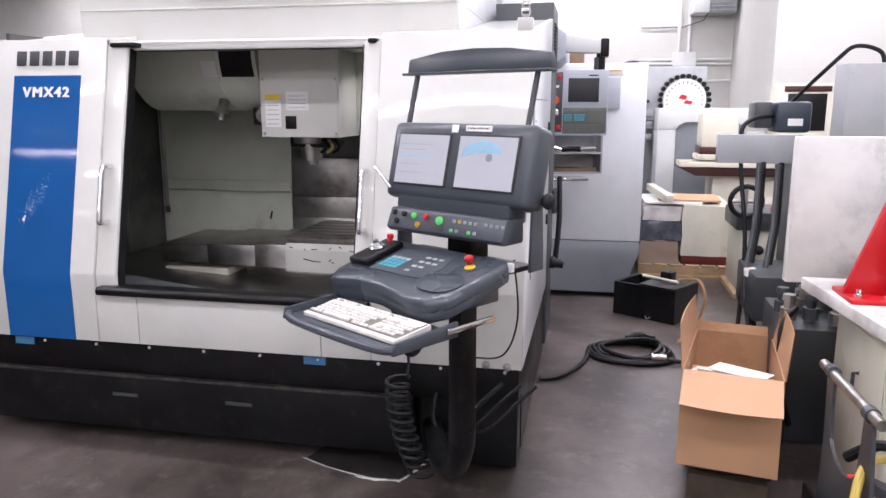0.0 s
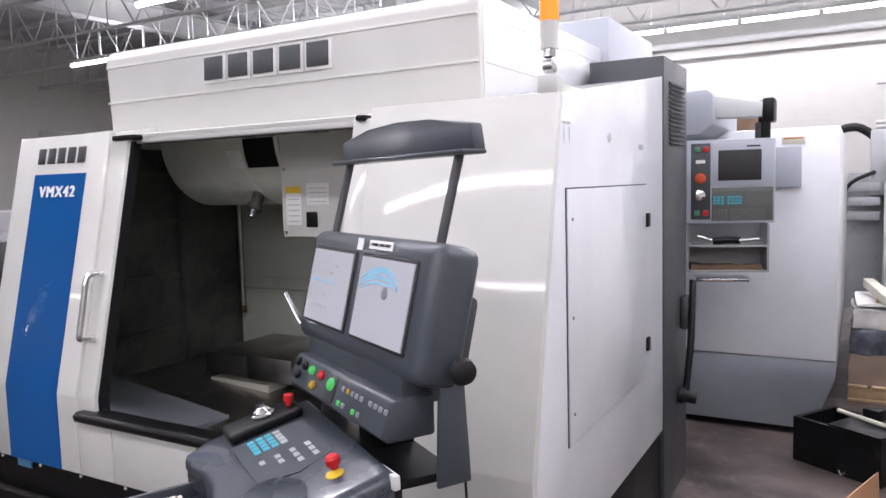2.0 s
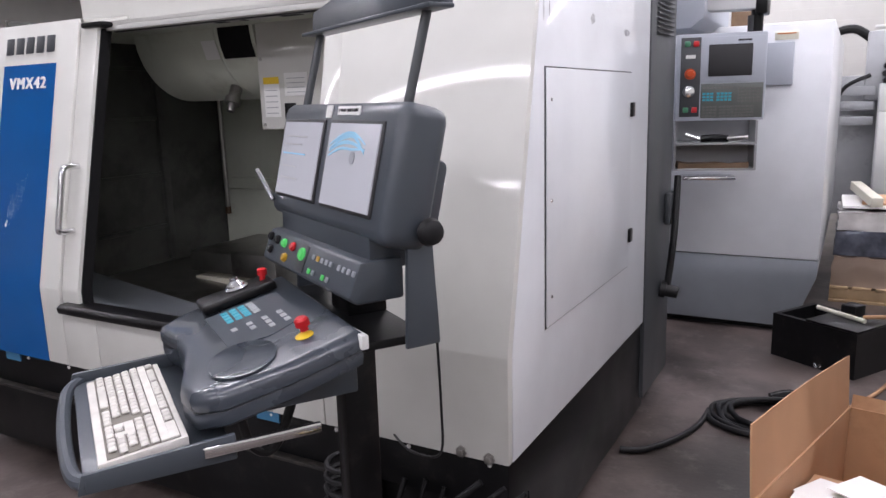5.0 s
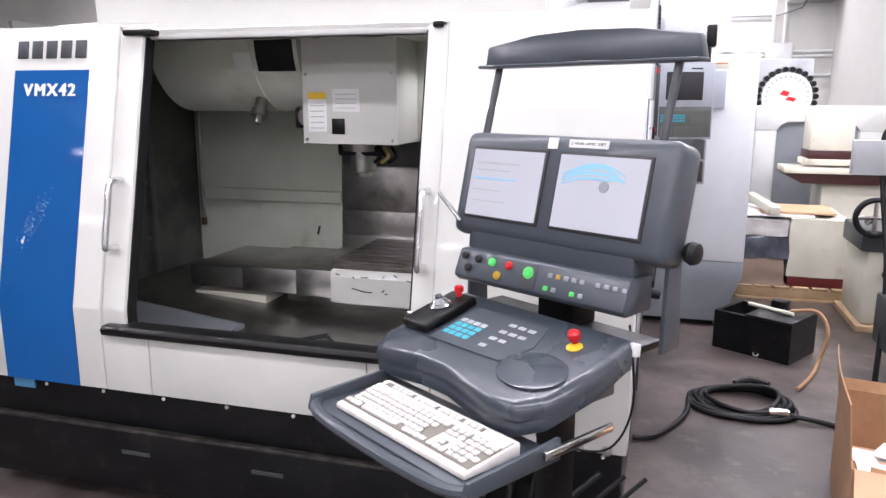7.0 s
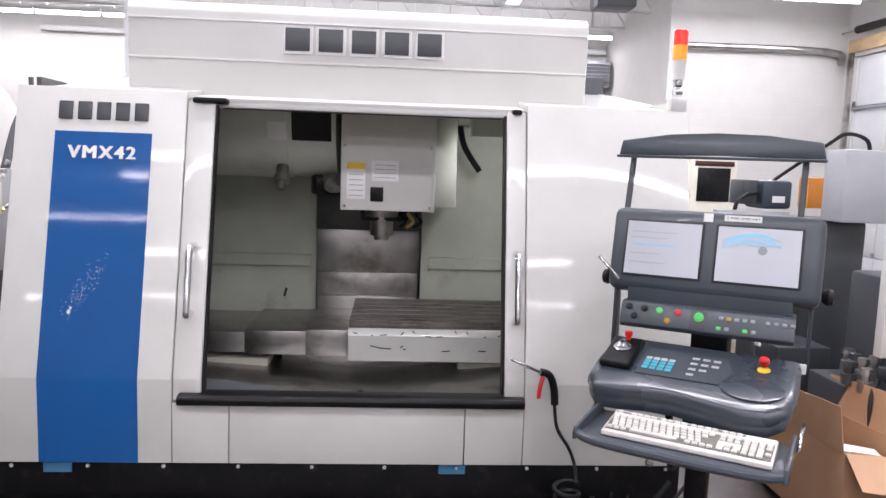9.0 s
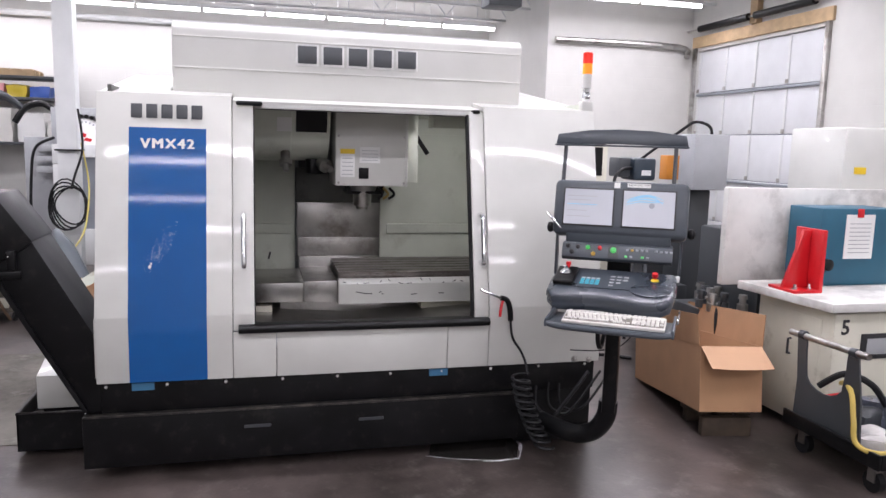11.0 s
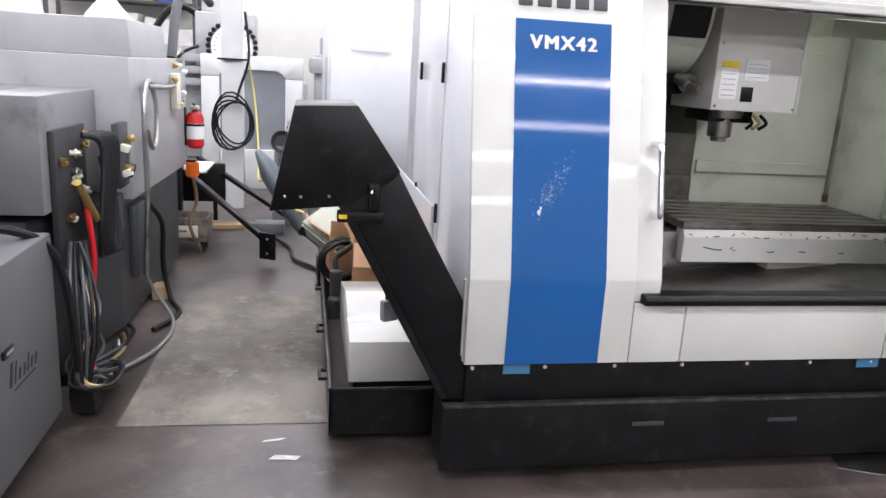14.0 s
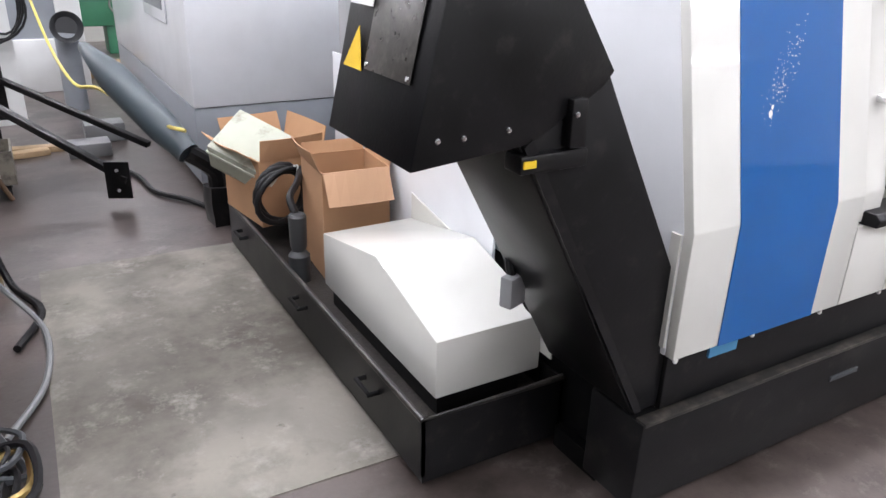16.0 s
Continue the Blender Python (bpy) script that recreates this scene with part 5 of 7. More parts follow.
part("arm_beam", prism(bm_new(), [(1.42, 2.10), (1.42, 2.235), (1.72, 2.175), (1.72, 2.09)], "y", 2.86, 3.0, 0.006), STEELWORK, hb, "white support arm")
part("arm_end", box(bm_new(), 1.70, 1.765, 2.85, 3.01, 2.06, 2.20, 0.012), BLACK, hb)
part("arm_joint", cyl(bm_new(), (1.705, 2.93, 1.95), (1.705, 2.93, 2.10), 0.035, n=16), BLACK, hb)
# its control panel
cp = thing("control_pendant", pose(1.53, 2.82, 0, 0, 0, 17), "grey machine control panel with dark screen and two open trays", "control panel", local=True)
PW = 0.252
PALE_KEY = mat("dull_keys", (0.13, 0.13, 0.12), 0.5, var=0.05)
pb = part("panel", box(bm_new(), -PW, PW, -0.01, 0.12, 1.46, 1.965, 0.008), PALEBLUE, cp)
part("side_strip", box(bm_new(), -PW + 0.024, -0.115, -0.014, -0.01, 1.485, 1.945, 0.002), DARK, pb, "dark blue-grey button strip")
part("screen_plate", box(bm_new(), -0.105, PW - 0.01, -0.014, -0.01, 1.685, 1.945, 0.003), PALEBLUE, pb)
part("display", box(bm_new(), -0.071, 0.172, -0.018, -0.014, 1.718, 1.90, 0.004), INK, pb, "dark unlit screen")
part("maker_bar", box(bm_new(), 0.09, 0.165, -0.016, -0.014, 1.916, 1.926), INK, pb)
for z, m1, m2 in ((1.908, GREEN, RED), (1.525, GREEN, RED)):
    for x, m in ((-0.193, m1), (-0.143, m2)):
        part("button", box(bm_new(), x - 0.016, x + 0.016, -0.026, -0.014, z - 0.016, z + 0.016, 0.004), m, pb)
part("meter", box(bm_new(), -0.20, -0.145, -0.018, -0.014, 1.825, 1.845), PAPER, pb)
part("emergency_stop", lathe(bm_new(), (-0.173, -0.012, 1.735), (0, -1, 0), [(0, 0.032), (0.006, 0.032), (0.007, 0.014), (0.02, 0.014), (0.02, 0.023), (0.04, 0.019)], 20), mat("orange_red_plastic", (0.65, 0.09, 0.02), 0.35), pb, "orange-red stop button")
part("jog_dial", lathe(bm_new(), (-0.18, -0.012, 1.632), (0, -1, 0), [(0, 0.036), (0.02, 0.034), (0.022, 0.030)], 24), CHROME, pb, "silver jog dial")
part("key_field", box(bm_new(), -0.108, PW - 0.012, -0.0125, -0.01, 1.475, 1.676, 0.001), mat("dark_olive_film", (0.10, 0.11, 0.10), 0.5), pb)
for gx, gz, nx, nz, m in ((-0.098, 1.595, 3, 3, CYAN), (-0.018, 1.595, 4, 3, CYAN), (0.100, 1.585, 6, 5, PALE_KEY), (-0.098, 1.50, 4, 4, PALE_KEY), (0.0, 1.50, 9, 4, PALE_KEY), (-0.098, 1.665, 8, 1, PALE_KEY)):
    for i in range(nx):
        for j in range(nz):
            part("key", box(bm_new(), gx + i * 0.022, gx + i * 0.022 + 0.017, -0.0155, -0.0125, gz + j * 0.018 - 0.02, gz + j * 0.018 - 0.007), m, pb)
for z0, z1 in ((1.315, 1.455), (1.16, 1.31)):
    b = box(bm_new(), -PW, 0.222, -0.01, 0.2, z0, z0 + 0.012)
    box(b, -PW, -PW + 0.012, -0.01, 0.2, z0, z1)
    box(b, 0.21, 0.222, -0.01, 0.2, z0, z1)
    box(b, -PW, 0.222, 0.19, 0.2, z0, z1)
    part("tray", b, LATHE1, cp, "open grey storage tray", 0)
part("tray_dirt", crumpled(-0.22, 0.20, 0.02, 0.18, 1.172, 1.20, 3, 0.03, 5), WOOD_OLD, cp, "rusty swarf lying in the tray")
part("clipboard", box(bm_new(), -0.195, 0.11, -0.03, 0.15, 1.105, 1.125, 0.003), CHROME, cp)
part("hanger", cyl(bm_new(), (0.18, 0.06, 1.965), (0.18, 0.06, 2.06), 0.032, n=14), DARK, cp)
tg = thing("hand_tool", cp.matrix_basis @ pose(-0.01, 0.06, 1.328), "small black and steel hand tool lying in a tray", "tool", local=True)
part("grip", tube(bm_new(), [(-0.08, 0, 0.02), (0.0, 0.0, 0.025), (0.08, 0.02, 0.02)], 0.022, 8, 3), BLACK, tg)
part("shaft", cyl(bm_new(), (0.06, 0.01, 0.02), (0.19, -0.02, 0.03), 0.012, n=8), STEEL, tg)
part("nozzle", cyl(bm_new(), (-0.08, 0, 0.02), (-0.17, 0, 0.05), 0.01, n=8), CHROME, tg)


# ---- machines with an open tool wheel ----
def wheel_mill(m):
    """Base at the middle of its front foot, front towards -y."""
    t = thing("arch_front_mill", m, "white machining centre with arched opening and round tool wheel", "milling machine", "arch-front mills", local=True)
    for x0, x1 in ((-0.62, -0.40), (0.40, 0.62)):
        part("front_post", box(bm_new(), x0, x1, 0, 0.5, 0.0, 1.40, 0.02), STEELWORK, t)
    arch = [(-0.62, 1.40), (-0.62, 1.66), (0.62, 1.66), (0.62, 1.40), (0.40, 1.40), (0.37, 1.46), (0.30, 1.50), (-0.30, 1.50), (-0.37, 1.46), (-0.40, 1.40)]
    part("arch", prism(bm_new(), arch, "y", 0, 0.5, 0.006), STEELWORK, t)
    part("window", box(bm_new(), -0.40, 0.40, 0.06, 0.08, 0.5, 1.5), MIDGREY, t, "grey window")
    part("sill", box(bm_new(), -0.40, 0.40, 0, 0.3, 0.0, 0.5, 0.01), STEELWORK, t)
    part("side_body", box(bm_new(), -0.62, 0.62, 0.5, 1.6, 0.05, 1.6, 0.01), GREY, t)
    part("head_box", box(bm_new(), -0.75, 0.0, 0.55, 1.1, 1.5, 2.18, 0.02), GREY, t, "grey head box")
    wh = part("tool_wheel", lathe(bm_new(), (-0.28, 0.45, 1.76), (0, -1, 0), [(0, 0.265), (0.06, 0.265), (0.07, 0.25), (0.075, 0.02)], 40), PAPER, t, "white round tool wheel")
    for i in range(26):
        a = 2 * math.pi * i / 26
        c = Vector((-0.28 + 0.295 * math.cos(a), 0.36, 1.76 + 0.295 * math.sin(a)))
        part("tool_pocket", lathe(bm_new(), c, (0, 1, 0), [(0, 0.03), (0.08, 0.036), (0.1, 0.03)], 8), BLACK, wh)
        d = Vector((-0.28 + 0.215 * math.cos(a), 0.372, 1.76 + 0.215 * math.sin(a)))
        part("number_mark", turned(box(bm_new(), -0.008, 0.008, 0, 0.004, -0.014, 0.014), Matrix.Translation(d) @ pose(0, 0, 0, 0, -math.degrees(a) + 90, 0)), MIDGREY, wh)
    for q in ((-0.36, -0.27, 1.76, 1.83), (-0.30, -0.20, 1.70, 1.76)):
        b = prism(bm_new(), [(q[0] + 0.04, q[3]), (q[1] + 0.02, q[3] - 0.02), (q[1], q[2]), (q[0], q[2] + 0.02)], "y", 0.366, 0.374)
        part("wheel_mark", b, RED, wh, "plain red mark")
    part("cable_arch", tube(bm_new(), [(-1.25, 0.7, 1.95), (-1.1, 0.7, 2.16), (-0.88, 0.7, 2.22), (-0.7, 0.7, 2.10)], 0.045, 10, 5), BLACK, t, "black ribbed cable hose")
    for z in (1.25, 1.4, 1.55):
        part("slide_block", box(bm_new(), -0.95, -0.65, 0.5, 0.65, z, z + 0.09, 0.01), GREY, t)
    part("cable", tube(bm_new(), [(-0.7, 0.5, 1.75), (-0.95, 0.5, 1.6), (-1.02, 0.5, 1.2), (-1.05, 0.5, 0.6)], 0.02), RUBBER, t)
    part("rear_panel", box(bm_new(), -1.15, -0.62, 0.7, 1.5, 0.3, 1.75, 0.01), GREY, t)
    return t


wm = wheel_mill(pose(3.05, 6.35, 0))
copy_thing(wm, pose(-2.68, 7.1, 0))

# ---- cardboard boxes ----
def open_box(name, m, w, d, h, flaps, label, group=""):
    """Open carton: w along x, d along y. flaps: lengths and outward angles for -y, +y, -x, +x."""
    t = thing(name, m, label, "box", group, local=True)
    k = 0.006
    for nm, q in (("wall", (-w / 2, w / 2, -d / 2, -d / 2 + k)), ("wall", (-w / 2, w / 2, d / 2 - k, d / 2)), ("wall", (-w / 2, -w / 2 + k, -d / 2 + k, d / 2 - k)), ("wall", (w / 2 - k, w / 2, -d / 2 + k, d / 2 - k))):
        part(nm, box(bm_new(), *q, 0, h), CARD, t)
    part("bottom", box(bm_new(), -w / 2 + k, w / 2 - k, -d / 2 + k, d / 2 - k, 0, k), CARD_IN, t)
    sides = (((0, -d / 2, h), w, 0), ((0, d / 2, h), w, 180), ((-w / 2, 0, h), d, -90), ((w / 2, 0, h), d, 90))
    for (c, long, rz), (length, ang) in zip(sides, flaps):
        if length:
            f = bm_new()
            n = 6
            lp = []
            for i in range(n + 1):
                u = -long / 2 + 0.006 + (long - 0.012) * i / n
                bend = 0.012 * math.sin(3.1 * i / n)
                lp.append([(u, 0, 0), (u, -k * 0.7, 0), (u, -k * 0.7 - bend, length), (u, -bend, length)])
            rings(f, lp)
            part("flap", turned(f, Matrix.Translation(c) @ pose(0, 0, 0, 0, 0, rz) @ pose(0, 0, 0, ang, 0, 0)), CARD_IN if ang > 90 else CARD, t, "", 0)
    return t


bigm = pose(2.382, 0.50, 0.097, -8, 0, -10.5)
bx1 = open_box("cardboard_box", bigm, 0.40, 1.24, 0.41, ((0.20, 124), (0.05, 12), (0.20, 5), (0.20, 5)), "long open cardboard box with papers, propped on a wooden skid")
# Skid wood darkened so its colour carries the shadow beneath the box
DARKWOOD = mat("shadow_dark_wood", (0.06, 0.042, 0.028), 0.75, var=0.25, scale=12, bump=0.3)
sk = thing("wooden_skid", pose(2.30, 0.0, 0, 0, 0, -10.5), "low wooden skid under a cardboard box", "pallet", local=True)
for y in (-0.02, 0.24):
    part("runner", box(bm_new(), -0.16, 0.16, y - 0.03, y + 0.03, 0, 0.085 if y > 0.1 else 0.12, 0.004), DARKWOOD, sk)
for x in (-0.13, 0.0, 0.13):
    part("board", turned(box(bm_new(), x - 0.045, x + 0.045, 0.0, 0.29, 0.0, 0.035, 0.004), pose(0, 0, 0.120, -8, 0, 0)), DARKWOOD, sk)
pp = thing("paper_stack", bigm @ pose(0.0, -0.20, 0.008), "white printed papers and card sheets inside the box", "papers", local=True)
part("card_stack", box(bm_new(), -0.185, 0.185, -0.36, 0.24, 0.0, 0.30, 0.004), CARD, pp)
for i, (x, y, a) in enumerate(((-0.05, 0.08, 80), (0.05, -0.06, 96), (0.04, 0.12, 75), (-0.04, -0.16, 92))):
    part("sheet", turned(box(bm_new(), -0.105, 0.105, -0.13, 0.13, 0, 0.003), pose(x, y, 0.304 + 0.006 * i, 2 * i, 3 - i, a)), PAPER if i != 1 else CARD_IN, pp)
part("inner_flap", turned(box(bm_new(), -0.17, 0.17, -0.002, 0.002, 0, 0.10), pose(0.02, -0.37, 0.29, -20, 4, 0)), CARD, pp)
cb2 = open_box("cardboard_box", pose(-1.585, 1.70, 0.163, 0, 0, -4), 0.29, 0.30, 0.465, ((0.14, 150), (0.05, 12), (0.10, 22), (0.09, 8)), "small open cardboard box on the coolant tray", "boxes on the tray")
cb1 = open_box("cardboard_box", pose(-1.73, 2.24, 0.258, 0, 0, 8), 0.32, 0.40, 0.31, ((0.10, 10), (0.12, 25), (0.12, 55), (0.12, 12)), "open cardboard box on the tray holding a pale metal case", "boxes on the tray")
case = thing("metal_case", pose(-1.80, 2.26, 0.49, 25, -30, 30), "pale green-grey metal case tilted in a cardboard box", "case", local=True)
part("shell", box(bm_new(), -0.13, 0.13, -0.17, 0.17, 0, 0.16, 0.01), mat("old_pale_green_paint", (0.40, 0.42, 0.34), 0.55, var=0.1, dirt=(0.2, 0.18, 0.13), dirt_at=0.6, dirt_scale=8), case)
part("lid_rim", box(bm_new(), -0.135, 0.135, -0.175, 0.175, 0.11, 0.125, 0.003), PALE, case)
part("handle", tube(bm_new(), [(0.132, -0.06, 0.07), (0.17, -0.05, 0.07), (0.17, 0.05, 0.07), (0.132, 0.06, 0.07)], 0.008, 8, 2), STEEL, case)
cr = thing("hose_coil", pose(-1.75, 1.86, 0.3), "coiled black rubber hose standing in the tray", "hose")
lp = []
for i in range(4 * 20 + 1):
    a = 2 * math.pi * i / 20
    r = 0.125 + 0.012 * math.sin(i * 0.7)
    lp.append((-1.782 + r * math.cos(a), 1.945 + 0.014 * (i / 20 - 2) + 0.03 * math.cos(a), 0.427 + r * math.sin(a)))
part("coil", tube(bm_new(), lp, 0.014, 8, 1), RUBBER, cr, "", 60)
part("tail", tube(bm_new(), [(-1.702, 1.92, 0.547), (-1.762, 1.80, 0.527), (-1.83, 1.70, 0.50), (-1.83, 1.64, 0.45)], 0.016), RUBBER, cr)
part("tie", tube(bm_new(), [(-1.732, 1.90, 0.517), (-1.722, 1.90, 0.567), (-1.732, 1.93, 0.557)], 0.004), PAPER, cr)

# ---- floor between the machines ----
bb = thing("iron_box", pose(2.22, 2.98, 0, 0, 0, -32), "heavy black oily iron box with a round hole, on the floor", "iron box", local=True)
b = box(bm_new(), -0.27, 0.27, -0.20, 0.20, 0, 0.04)
for q in ((-0.27, 0.27, -0.20, -0.17), (-0.27, 0.27, 0.17, 0.20), (-0.27, -0.24, -0.17, 0.17), (0.24, 0.27, -0.17, 0.17)):
    box(b, *q, 0.04, 0.27)
part("body", b, BLACK, bb, "", 0)
part("lid_plate", box(bm_new(), -0.05, 0.27, -0.2, 0.2, 0.271, 0.285, 0.004), BLACK, bb)
part("clamp", box(bm_new(), 0.02, 0.12, 0.02, 0.12, 0.285, 0.36, 0.012), BLACK, bb)
part("bar", cyl(bm_new(), (-0.15, 0.06, 0.292), (0.2, -0.02, 0.30), 0.014, n=8), CREAM, bb)
part("cord", tube(bm_new(), [(0.15, 0.05, 0.30), (0.33, 0.05, 0.33), (0.43, -0.02, 0.22), (0.40, -0.05, 0.03), (0.46, -0.3, 0.012), (0.5, -0.6, 0.012)], 0.012), CARD, bb, "reddish brown cord")
part("ring", tube(bm_new(), [(0.03, -0.205, 0.03), (0.05, -0.215, 0.01), (0.07, -0.205, 0.03)], 0.008, 8, 3), CHROME, bb)
ca = thing("cable_coil", pose(2.0, 1.9, 0), "coiled thick black power cable on the floor with a silver plug", "cable")
rnd = random.Random(8)
lp = [(1.40, 1.25, 0.02), (1.50, 1.30, 0.016), (1.62, 1.50, 0.016), (1.68, 1.70, 0.016)]
for i in range(5 * 16):
    a = math.pi * 1.0 + 2 * math.pi * i / 16
    r = 0.29 - 0.022 * (i // 16) + 0.012 * math.sin(i * 1.3)
    lp.append((1.98 + r * math.cos(a), 1.88 + 0.8 * r * math.sin(a), 0.016 + 0.016 * (i // 16) * (0.5 + 0.5 * math.sin(a + 1))))
lp += [(1.85, 1.75, 0.05), (2.0, 1.70, 0.04), (2.1, 1.72, 0.04)]
part("cable", tube(bm_new(), lp, 0.0145, 8, 2), RUBBER, ca, "", 60)
part("plug", cyl(bm_new(), (2.1, 1.72, 0.045), (2.2, 1.74, 0.04), 0.026, n=14), CHROME, ca, "silver cable plug")
part("tail", tube(bm_new(), [(2.2, 1.74, 0.03), (2.4, 1.72, 0.015), (2.52, 1.62, 0.015)], 0.014), RUBBER, ca)
part("strap", tube(bm_new(), [(1.96, 2.1, 0.05), (2.05, 2.14, 0.07), (2.15, 2.10, 0.06)], 0.022, 8, 3), RUBBER, ca)
st = single("wooden_strip", box(bm_new(), -0.36, 0.5, 0.235, 0.262, 0.0, 0.022, 0.003), CREAM, "thin pale strip lying under the black base", "strip")
# Pale colour that paints glare onto the floor as flat marks
GLARE_MARK = mat("pale_glare_mark", (0.62, 0.62, 0.63), 0.7, var=0.3, scale=30)


def mark(pts, wdt, seed):
    r = random.Random(seed)
    b = bm_new()
    path = smooth_path([(x, y, 0.0035) for x, y in pts], 6)
    lo = [b.verts.new((p.x - wdt * r.uniform(0.2, 1), p.y - wdt * r.uniform(0.2, 1), p.z)) for p in path]
    hi = [b.verts.new((p.x + wdt * r.uniform(0.2, 1), p.y + wdt * r.uniform(0.2, 1), p.z)) for p in path]
    for i in range(len(path) - 1):
        b.faces.new((lo[i], lo[i + 1], hi[i + 1], hi[i]))
    return tagged(structure("floor_mark", b, GLARE_MARK, "pale glare mark painted on the dark floor", "floor mark"))


mark([(0.87, -0.13), (0.93, 0.02), (0.96, 0.22)], 0.018, 1)
mark([(0.66, -0.125), (0.74, -0.14), (0.87, -0.13)], 0.013, 2)
mark([(0.34, 0.0), (0.50, -0.07), (0.74, -0.14)], 0.005, 3)
mark([(-2.18, 0.42), (-2.10, 0.43)], 0.02, 4)
mark([(-2.14, 0.28), (-2.02, 0.27)], 0.02, 5)
OIL = mat("wet_oil_film", (0.03, 0.027, 0.025), 0.12, var=0.2, scale=8, bump=0.02)
structure("floor_stain", prism(bm_new(), [(0.36, -0.0), (0.55, -0.08), (0.74, -0.12), (0.86, -0.11), (0.93, 0.05), (0.94, 0.2), (0.6, 0.24), (0.42, 0.2)], "z", 0.0005, 0.002), OIL, "dark oil stain on the concrete floor", "floor stain")

# wrapped goods on a pallet
wp = thing("wooden_pallet", pose(2.62, 4.85, 0), "wooden pallet on the floor carrying wrapped goods", "pallet")
for i in range(6):
    part("board", box(bm_new(), 2.16 + i * 0.155, 2.29 + i * 0.155, 4.42, 5.32, 0.10, 0.122, 0.003), WOOD, wp)
for y in (4.46, 4.87, 5.26):
    part("stringer", box(bm_new(), 2.16, 3.06, y - 0.03, y + 0.03, 0.02, 0.098, 0.003), WOOD, wp)
    part("bottom_board", box(bm_new(), 2.16, 3.06, y - 0.05, y + 0.05, 0, 0.02, 0.002), WOOD, wp)


WRAPBLUE = mat("dark_blue_wrap", (0.10, 0.11, 0.14), 0.15, var=0.5, scale=9, bump=1.0, bscale=18, coat=0.6)
for z0, z1, m, nm, lb in ((0.122, 0.36, mat("grey_brown_paper", (0.30, 0.22, 0.17), 0.8), "paper_bale", "brown paper bale wrapped in clear film"), (0.36, 0.56, WRAPBLUE, "wrapped_parcel", "dark blue bundle wrapped in shiny film"), (0.56, 0.70, FILM, "wrapped_parcel", "pale bundle wrapped in shiny film")):
    single(nm, crumpled(2.18, 2.55, 4.45, 5.25, z0, z1, z0 * 10, 0.035, 6), m, lb, "bundle", smooth=60)
cw = thing("wrapped_cabinet", pose(2.82, 4.85, 0.122), "cream cabinet with dark red base wrapped in film", "cabinet")
part("body", crumpled(2.57, 3.04, 4.46, 5.25, 0.21, 0.72, 4, 0.018, 6), CREAM, cw, "", 60)
part("base", box(bm_new(), 2.58, 3.03, 4.47, 5.24, 0.122, 0.21, 0.006), mat("dark_red_paint", (0.12, 0.012, 0.012), 0.45), cw, "dark red base")
for i, (x0, x1, y0, y1, z, a) in enumerate(((2.2, 2.75, 4.5, 5.2, 0.725, 2), (2.35, 2.95, 4.55, 5.1, 0.748, -3))):
    single("cardboard_sheet", turned(crumpled(-(x1 - x0) / 2, (x1 - x0) / 2, -(y1 - y0) / 2, (y1 - y0) / 2, 0, 0.016, i, 0.006), pose((x0 + x1) / 2, (y0 + y1) / 2, z, 0, 0, a)), CARD_IN if i else PAPER, "pale cardboard sheets lying on the wrapped goods", "cardboard", group="cardboard sheets")
single("wooden_batten", turned(box(bm_new(), -0.04, 0.04, -0.35, 0.35, 0, 0.07, 0.004), pose(2.36, 4.75, 0.775, 4, 0, 12)), CREAM, "cream wooden batten lying on the stack", "batten")

# ---- cream and red grinder, and what stands by it ----
RW = mat("dark_red_enamel", (0.05, 0.011, 0.011), 0.45)
gr = thing("surface_grinder", pose(3.2, 5.7, 0), "cream and dark red surface grinder with a long table", "grinder")
part("base", box(bm_new(), 3.0, 3.75, 5.6, 6.15, 0, 0.92, 0.02), CREAM, gr)
part("saddle", prism(bm_new(), [(2.8, 0.92), (3.75, 0.92), (3.75, 1.02), (2.6, 1.02)], "y", 5.5, 5.95, 0.006), RW, gr, "dark red saddle")
part("table", box(bm_new(), 2.62, 3.75, 5.45, 5.9, 1.02, 1.08, 0.008), CREAM, gr)
part("upper_table", box(bm_new(), 2.80, 3.75, 5.48, 5.88, 1.10, 1.16, 0.008), CREAM, gr)
part("wheel_guard", box(bm_new(), 2.84, 3.22, 5.5, 5.9, 1.24, 1.60, 0.01), CREAM, gr)
part("guard_base", box(bm_new(), 2.83, 3.3, 5.49, 5.91, 1.16, 1.24, 0.006), RW, gr)
gb = thing("tool_grinder", pose(3.2, 3.9, 0), "small cream bench machine with a black handwheel", "grinder")
part("base", box(bm_new(), 2.98, 3.5, 3.65, 4.3, 0.05, 0.62, 0.02), CREAM, gb)
part("foot", box(bm_new(), 2.94, 3.54, 3.6, 4.35, 0, 0.05, 0.004), WOOD, gb)
part("top", box(bm_new(), 2.92, 3.5, 3.6, 4.2, 0.62, 0.78, 0.015), DARK, gb)
hwl = []
for i in range(25):
    a = 2 * math.pi * i / 24
    hwl.append((2.98 + 0.13 * math.cos(a), 3.56, 0.88 + 0.13 * math.sin(a)))
part("handwheel", tube(bm_new(), hwl, 0.022, 8, 1), RUBBER, gb, "black handwheel")
part("spoke", cyl(bm_new(), (2.86, 3.56, 0.88), (3.10, 3.56, 0.88), 0.016, n=8), STEEL, gb)
part("spoke", cyl(bm_new(), (2.98, 3.56, 0.76), (2.98, 3.56, 1.0), 0.016, n=8), STEEL, gb)
part("axle", cyl(bm_new(), (2.98, 3.56, 0.88), (2.98, 3.75, 0.82), 0.025, n=8), STEEL, gb)
